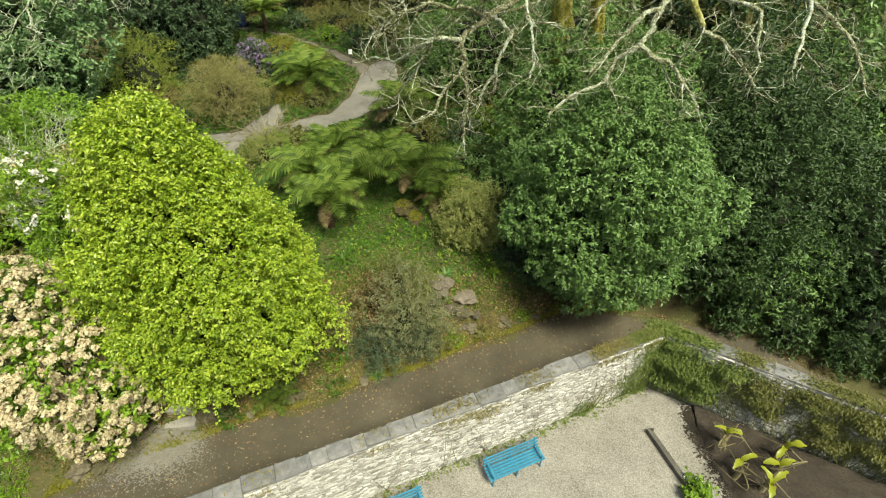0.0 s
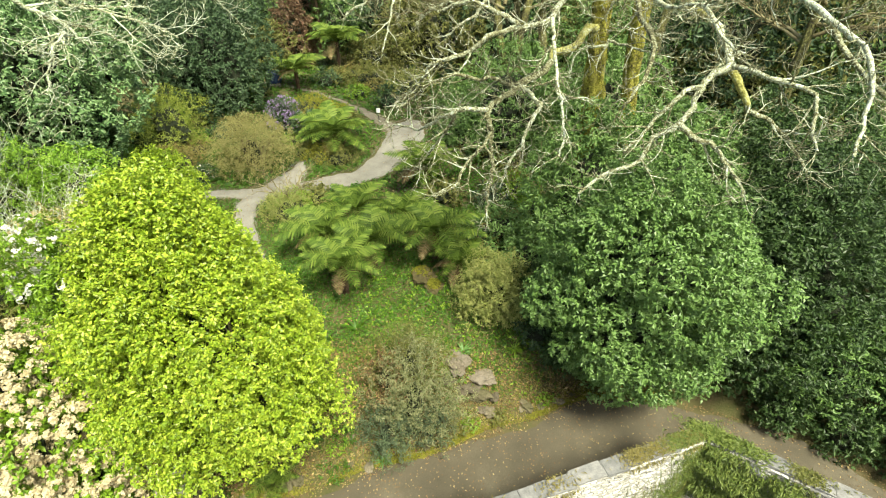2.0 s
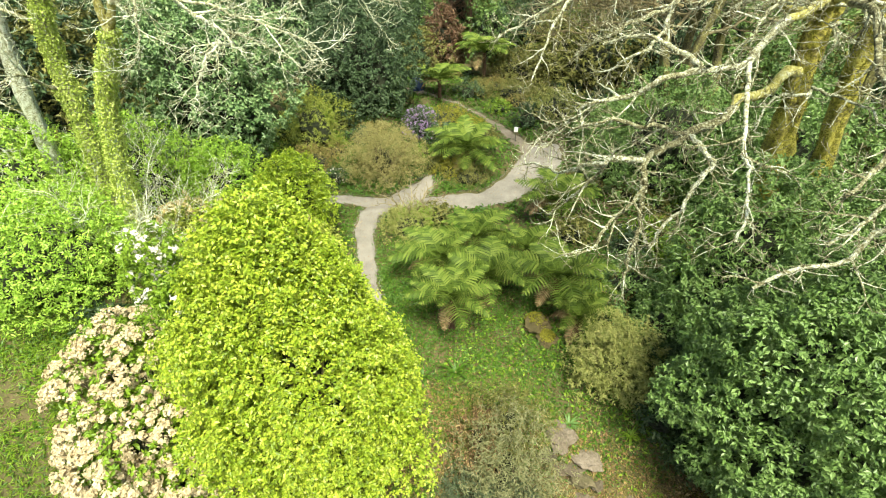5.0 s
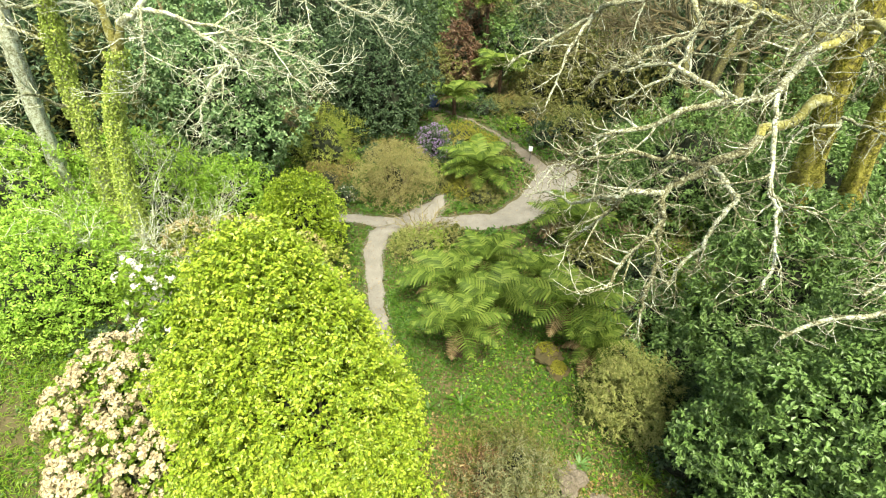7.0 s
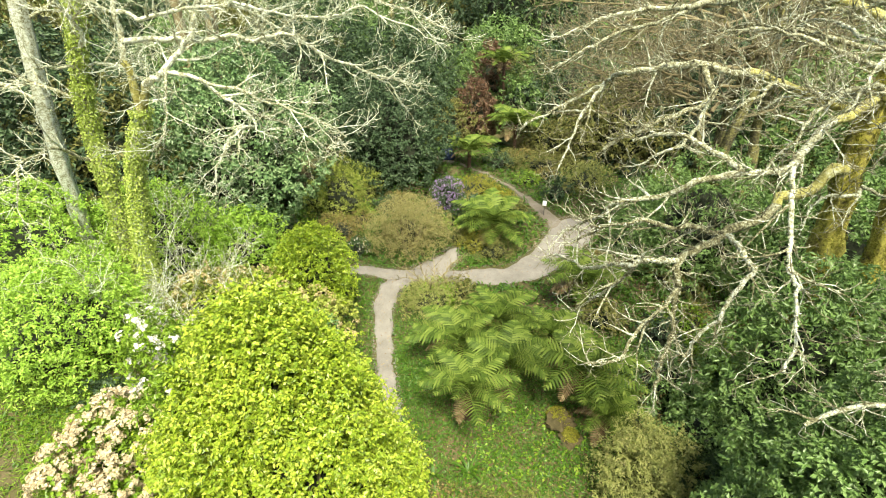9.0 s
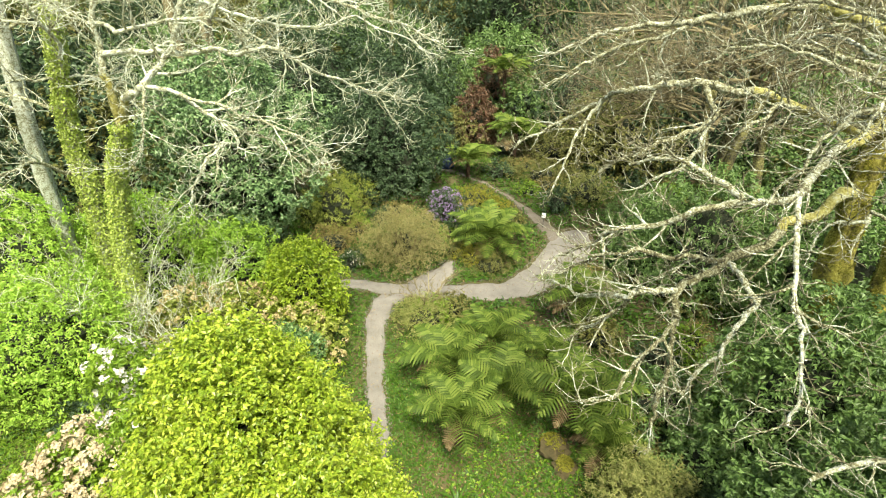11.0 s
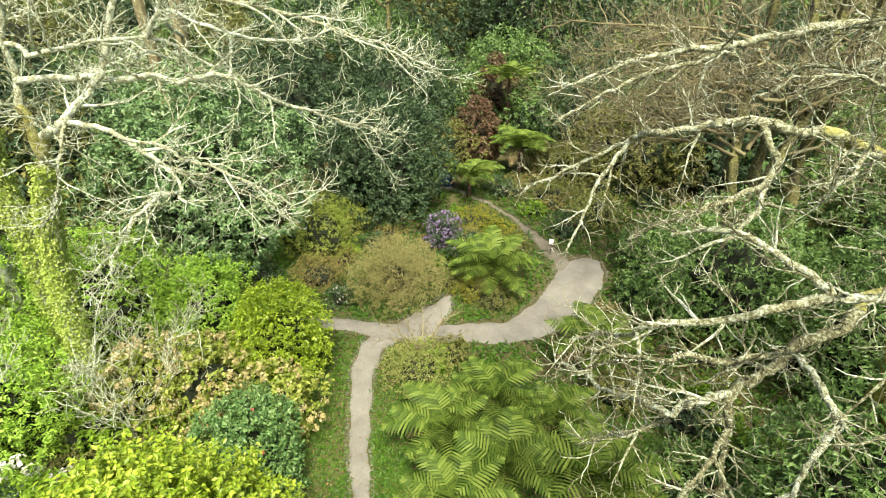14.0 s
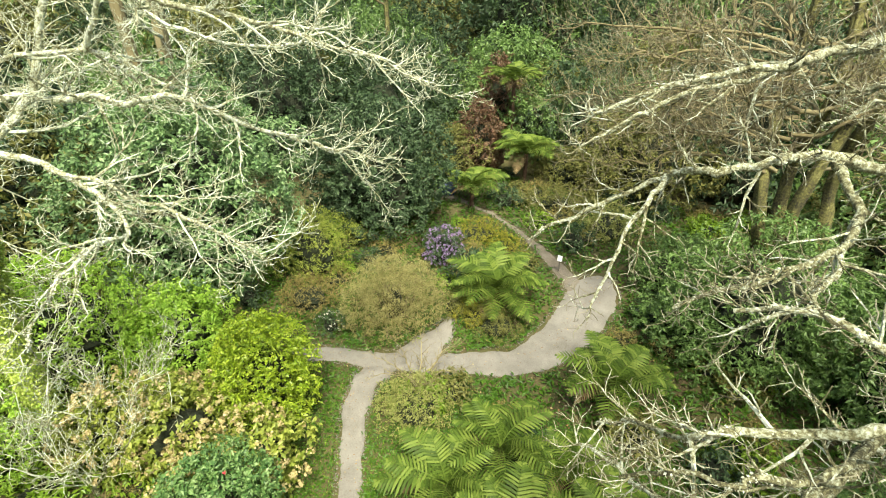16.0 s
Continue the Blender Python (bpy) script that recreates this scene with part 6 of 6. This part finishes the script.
for k in range(66):
    if k < 10:
        x, y = rng.uniform(12, 32), rng.uniform(18, 42)
    elif k < 24:
        x, y = rng.uniform(-3, 24), rng.uniform(33, 60)
    elif k < 38:
        x, y = rng.uniform(-45, -21), rng.uniform(20, 60)
    elif k < 46:
        x, y = rng.uniform(-65, -30), rng.uniform(35, 75)
    else:
        x, y = rng.uniform(-45, 26), rng.uniform(48, 88)
    if -8 < x < 3.5 and y < 40:
        continue
    if math.hypot(x + 21.2, y - 25.4) < 5 or math.hypot(x + 16, y - 46) < 6:
        continue
    sc = rng.uniform(0.75, 1.35) * (1.5 if y > 62 else 1)
    copy_thing(WOOD[k % 3], pose(x, y, ground_at(x, y) - 0.1, 0, 0, rng.uniform(0, 360)) @ Matrix.Diagonal((sc, sc, sc * rng.uniform(0.85, 1.25), 1)))

# the wood goes on beyond
for k in range(24):
    u = (k % 12 + rng.uniform(0.1, 0.9)) / 12
    x, y = -118 + 104 * u + rng.normal(0, 4), 54 + 72 * u + rng.normal(0, 5) + 14 * (k // 12)
    sc = rng.uniform(1.7, 2.6)
    copy_thing(WOOD[k % 3], pose(x, y, ground_at(x, y) - 0.3, 0, 0, rng.uniform(0, 360)) @ Matrix.Diagonal((sc, sc, sc, 1)))
for k in range(36):
    x, y = -6 - 13 * (k % 6) + rng.normal(0, 2.5), 74 + 12 * (k // 6) + 1.2 * (k % 6) + rng.normal(0, 2.5)
    sc = rng.uniform(1.5, 2.1)
    copy_thing(WOOD[(k + k // 6) % 3], pose(x, y, ground_at(x, y) - 0.3, 0, 0, rng.uniform(0, 360)) @ Matrix.Diagonal((sc, sc, sc * 0.9, 1)))
for k, (x, y) in enumerate(((-19.5, 52), (-12.5, 56), (-8, 52), (-17, 58), (-5.5, 47.5), (-21.5, 43), (-3.5, 52), (-60, 40), (-52, 48), (-70, 52), (-27.5, 22.5), (-32, 19), (-25.5, 27.5), (-36, 24))):
    sc = 0.8 + 0.12 * (k % 4) + (0.6 if x < -40 else 0)
    copy_thing(WOOD[(k + 1) % 3], pose(x, y, ground_at(x, y) - 0.1, 0, 0, 77 * k) @ Matrix.Diagonal((sc, sc, sc, 1)))

# ---------------------------------------------------------------- small things
sign = thing("garden_sign", (-6.25, 34.9, ground_at(-6.25, 34.9)), "small white information board on a post beside the path", "sign")
part("post", box_mesh("post", (0.05, 0.05, 0.75), M_DARKWOOD), sign).matrix_basis = pose(0, 0, 0.35)
part("board", box_mesh("board", (0.25, 0.03, 0.3), M_WHITE), sign).matrix_basis = pose(0, -0.045, 0.85, -15, 0, 0)
tarp = thing("blue_tarpaulin", (-15.3, 40.4, ground_at(-15.3, 40.4)), "dark blue tarpaulin over a heap at the end of the path", "tarpaulin")
b = bmesh.new()
bmesh.ops.create_icosphere(b, subdivisions=3, radius=1)
for v in b.verts:
    k = 1 + 0.25 * noise.noise(v.co * 2.5)
    v.co = Vector((v.co.x * 0.6 * k, v.co.y * 0.5 * k, max(0, v.co.z * 0.9 * k)))
me = bpy.data.meshes.new("sheet")
b.to_mesh(me)
b.free()
me.materials.append(M_TARP)
part("sheet", me, tarp)

def spiky_plant(name, label, at, blades, length, width, mat, seed, rise=0.8, category="plant"):
    """A rosette of strap leaves, each a mesh of its own."""
    rng = np.random.default_rng(seed)
    root = thing(name, (*at, float(land_rough(*at)) - 0.02), label, category, name)
    meshes = []
    for _ in range(3):
        V, F, p, a = [], [], np.zeros(3), math.radians(60 * rise + rng.uniform(-8, 8))
        for k in range(6):
            hw = width * 0.5 * (1 - (k / 5.2) ** 2)
            V += [p + np.array([0, -hw, 0.01]), p + np.array([0, hw, 0.01])]
            if k:
                F.append([2 * k - 2, 2 * k, 2 * k + 1, 2 * k - 1])
            p = p + np.array([math.cos(a), 0, math.sin(a)]) * 0.2
            a -= math.radians(rng.uniform(14, 22))
        meshes.append(Soup().add(V, F).mesh("leaf", mat))
    for k in range(blades):
        s = length * rng.uniform(0.7, 1.15)
        part("leaf", meshes[k % 3], root).matrix_basis = pose(0, 0, 0, 0, 0, k * 137.5 + rng.normal(0, 9)) @ pose(0, 0, 0, 0, rng.normal(0, 9), 0) @ Matrix.Diagonal((s, s, s, 1))
    return root


spiky_plant("strap_leaf_plant", "clump of dark strap-shaped leaves in the grass", (-4.0, 15.4), 22, 0.85, 0.07, L_GRASS, 91)
spiky_plant("strap_leaf_plant", "clump of dark strap-shaped leaves in the grass", (-5.0, 14.9), 16, 0.6, 0.08, L_GRASS, 92)
for k, (x, y) in enumerate(((0.1, 14.6), (2.0, 14.9), (-2.4, 11.1), (3.3, 18.2), (-1.6, 13.9))):
    spiky_plant("euphorbia", "blue-green leafy rosette growing in the bank", (x, y), 20, 0.5, 0.11, L_BLUEGREEN if k != 1 else L_MID, 93 + k, 0.9)
for k, (x, y) in enumerate(((-1.5, 13.7), (-1.9, 13.5), (-1.3, 14.0))):
    q = shrub("orange_flower", "small plant with orange flowers in the grass", "flower", (x, y), [(0.05, 0.12), (0.2, 0.16), (0.35, 0.06)], 0.1, 140, L_GRASS, 6, 0.1, 0.3, 940 + k, core=0, stems=3, group="orange flowers")
    blossom(q, [(0.05, 0.12), (0.2, 0.16), (0.4, 0.06)], 9, 0.09, L_ORANGE, 950 + k, 6, 0.1, 8, 0.12)

# ---------------------------------------------------------------- ground cover
def cover(name, label, mat, count, seed, region, height, width, up=1.2, full=False, category="plants", out=1.0, gap=0.0):
    rng = np.random.default_rng(seed)
    x = rng.uniform(region[0], region[1], count)
    y = rng.uniform(region[2], region[3], count)
    clump = np.sin(x * 1.3 + 2 * np.sin(y * 0.9)) * np.sin(y * 1.1 + 1.5 * np.sin(x * 0.7)) + 0.5 * np.sin(3.1 * x + y) * np.sin(2.7 * y - x)
    ok = rng.uniform(-0.9, 1.0, count) < clump * 0.6 + 0.6
    ok &= (y - np.interp(x, EDGE_X, EDGE_Y) > rng.uniform(-0.25, 0.7, count) + gap * rng.uniform(0.3, 1.2, count)) & (court(x, y) < -0.6)
    ok &= np.hypot((x + 17.0) / 1.5, y - 8.6) > 1.0 + rng.normal(0, 0.35, count)
    for line, widths in GARDEN_PATHS:
        c = smooth_line(line, 6)
        w = np.interp(np.linspace(0, 1, len(c)), np.linspace(0, 1, len(widths)), widths)
        d = np.hypot(x[:, None] - c[None, :, 0], y[:, None] - c[None, :, 1]) - w[None] * 0.5
        ok &= d.min(1) > rng.normal(0.0, 0.06, count)
    x, y = x[ok], y[ok]
    P = np.column_stack([x, y, land_rough(x, y) + rng.uniform(-0.02, height * 0.5, len(x))])
    N = unit(np.column_stack([rng.normal(0, 0.5, (len(x), 2)), np.ones(len(x))]))
    ob = new(name, leaves(Soup(), P, N, height, width, rng, 0.3, 0.9, -0.15, out=out * 0.6, full=full).mesh(name, mat))
    return tagged(ob, label, category, kind="stuff")


cover("ground_cover", "lush green herbs and grass covering the beds", L_GRASS, 115000, 701, (-9, 4, 11, 25), 0.12, 0.45, gap=1.3)
cover("ground_cover", "lush green herbs and grass covering the beds", L_GRASS, 80000, 702, (-24, -6, 7, 30), 0.17, 0.35, gap=0.8)
cover("ground_cover", "dark herbs covering the far beds", L_GRASS, 50000, 703, (-20, 8, 25, 46), 0.27, 0.35)
cover("tall_grass", "long fresh green grass below the hedge", L_MID, 42000, 706, (-21, -12.5, 5.5, 12.8), 0.2, 0.14, category="grass")
cover("dry_grass", "mossy dry grass and dead stems on the bank", L_STRAW, 40000, 704, (-13, 6, 7, 15), 0.14, 0.2, category="grass")
cover("leaf_litter", "fallen brown leaves lying among the herbs", L_LITTER, 14000, 705, (-20, 12, 8, 34), 0.1, 0.6, category="leaf litter")
cover("ground_cover", "broad-leaved woodland herbs in the middle of the garden", L_MID, 2600, 708, (-4.5, 3, 13.6, 19), 0.15, 0.55)
cover("leaf_litter", "fallen leaves and twigs on the bank", L_LITTER, 34000, 709, (-12.5, 6, 7.5, 14.6), 0.085, 0.6, category="leaf litter")
cover("dry_grass", "mossy dry grass and dead stems on the bank", L_STRAW, 30000, 710, (-12.5, 5, 7.5, 14.6), 0.16, 0.16, category="grass")
cover("ground_cover", "fresh short grass beside the path", L_MID, 14000, 714, (-12, -6.3, 12, 25), 0.1, 0.25)
cover("moss", "mossy patches over the bank", L_MOSS, 13000, 715, (-8, 6, 9.3, 14.6), 0.07, 0.6, category="moss")
cover("ground_cover", "short green grass and herbs beside the path", L_GRASS, 34000, 711, (-13, -6, 12, 25), 0.11, 0.3)
rng = np.random.default_rng(712)
x = rng.uniform(-12, 8, 26000)
d = np.abs(rng.normal(0, 0.3, len(x))) - 0.1
k = np.sin(x * 1.9 + 1.2 * np.sin(x * 0.8)) + 0.6 * np.sin(x * 4.7) > rng.uniform(-1.6, 1.0, len(x)) + d
x, d = x[k], d[k]
y = np.interp(x, EDGE_X, EDGE_Y) + 0.1 * np.sin(x * 1.7) + d + 0.1
P = np.column_stack([x, y, np.maximum(land_rough(x, y), -0.37) + rng.uniform(0.0, 0.04, len(x))])
moss_edge = new("moss", leaves(Soup(), P, np.tile(UP, (len(P), 1)), 0.06, 0.55, rng, 0.8, 0.8, 0.0, out=0.4, full=False).mesh("moss", L_MOSS))
tagged(moss_edge, "yellow-green moss along the foot of the bank", "moss", kind="stuff")
cover("leaf_litter", "fallen brown and ochre leaves thick on the bank", L_LITTER, 26000, 713, (-8, 6, 9.5, 14.4), 0.075, 0.65, category="leaf litter")
cover("leaf_litter", "large pale fallen leaves scattered on the bank", L_LITTER, 5000, 717, (-8, 5, 9.3, 14.8), 0.13, 0.6, category="leaf litter")
for k in range(26):
    x = rng.uniform(-7.5, 4.2)
    y = np.interp(x, EDGE_X, EDGE_Y) + rng.uniform(0.25, 2.6)
    if math.hypot(x + 1.4, y - 12.4) > 1.3 and math.hypot(x - 0.4, y - 13.7) > 1.0:
        bush("low_herb", "low leafy herb on the bank", (x, y), rng.uniform(0.18, 0.4), rng.uniform(0.25, 0.5), 0.1, 260, (L_MID, L_OLIVE, L_GRASS)[k % 3], 0.14, 7200 + k, category="plant", group="herbs of the bank", core=0, stems=0, spray=(0.14, 6))
cover("dry_grass", "yellowing grass among the herbs", L_STRAW, 10000, 707, (-9, 4, 12, 24), 0.13, 0.2, category="grass")

# weeds and crumbs of soil along the edges of the court
rng = np.random.default_rng(716)
edge = smooth_line([(8.35, 9.4), (8.27, 8.9), (8.3, 8.3), (8.5, 6.5), (8.65, 5.0)], 8)
foot = np.array([*W_IN]) + np.outer(np.linspace(0.2, 12, 80), W_DIR) + N1 * 0.12
for nm, lab, mat, num, line, sd, size in (("bed_soil", "crumbs of dark soil spilled over the gravel's edge", M_BED, 3800, edge, 0.16, 0.07), ("wall_foot_weeds", "small weeds and moss along the foot of the wall", L_CREEPER, 800, foot, 0.08, 0.09)):
    q = line[rng.integers(0, len(line), num)] + rng.normal(0, sd, (num, 2)) + rng.normal(0, 0.08, (num, 2))
    P = np.column_stack([q, np.full(num, 0.018) + rng.uniform(0, 0.03, num)])
    ob = new(nm, leaves(Soup(), P, np.tile(UP, (num, 1)), size, 0.7, rng, 0.6, 0.6, 0.0, full=False).mesh(nm, mat))
    tagged(ob, lab, "weeds" if nm[0] == "w" else "soil", kind="stuff")

# loose gravel trodden over the edges of the paths
rng = np.random.default_rng(718)
edges = []
for line, widths in GARDEN_PATHS:
    c = smooth_line(line, 10)
    w = np.interp(np.linspace(0, 1, len(c)), np.linspace(0, 1, len(widths)), widths)
    t = unit(np.gradient(c, axis=0))
    nrm = np.stack([-t[:, 1], t[:, 0]], 1)
    for side in (-0.5, 0.5):
        i = rng.integers(0, len(c) - 1, 8 * len(c))
        f = rng.uniform(0, 1, (len(i), 1))
        edges.append(c[i] * (1 - f) + c[i + 1] * f + nrm[i] * (w[i] * side + rng.normal(0, 0.05, len(i)))[:, None])
q = np.concatenate(edges)
P = np.column_stack([q, land_rough(q[:, 0], q[:, 1]) + 0.06 + rng.uniform(0, 0.02, len(q))])
ob = new("loose_gravel", leaves(Soup(), P, np.tile(UP, (len(P), 1)), 0.045, 0.85, rng, 2.0, 0.4, 0.0, out=0.0, full=False).mesh("loose_gravel", M_PATH))
tagged(ob, "loose pale gravel strewn along the edges of the paths", "gravel", kind="stuff")

# leaves lying on the garden paths
rng = np.random.default_rng(719)
q = np.concatenate([smooth_line(line, 10)[rng.integers(0, 10 * (len(line) - 1), 420)] + rng.normal(0, 0.42, (420, 2)) for line, _ in GARDEN_PATHS[:2]])
P = np.column_stack([q, land_rough(q[:, 0], q[:, 1]) + 0.07])
fallen = new("leaf_litter", leaves(Soup(), P, np.tile(UP, (len(P), 1)), 0.06, 0.6, rng, 2.0, 0.4, 0.0, out=0.0, full=False).mesh("leaf_litter", L_LITTER))
tagged(fallen, "a few fallen brown leaves on the garden path", "leaf litter", kind="stuff")

# leaves blown on to the track and the court
rng = np.random.default_rng(720)
x = rng.uniform(-13, 14, 5200)
top = np.interp(x, EDGE_X, EDGE_Y)
y = top - rng.uniform(0, 1, len(x)) ** 1.7 * 2.9
k = (court(x, y) < -0.6) & (rng.uniform(0, 1, len(x)) < 0.35 + 0.5 * np.sin(x * 1.1 + y) ** 2)
x, y = x[k], y[k]
P = np.column_stack([x, y, np.full(len(x), -0.345)])
blown = new("leaf_litter", leaves(Soup(), P, np.tile(UP, (len(P), 1)), 0.055, 0.6, rng, 2.0, 0.3, 0.0, out=0.0).mesh("leaf_litter", L_LITTER))
tagged(blown, "small fallen leaves scattered along the track", "leaf litter", kind="stuff")

# ---------------------------------------------------------------- pieces of the walls
face_stones(wall_1, W_DIR, N1, 0.0, 17.5, 2.2, 8.5, 801)
face_stones(wall_2, W_DIR2, N2, 0.0, 12.5, 1.0, 6.0, 802, 120)
cap_stones(wall_1, W_DIR, N1, 23.5, 803)
cap_stones(wall_2, W_DIR2, N2, 17.5, 804)
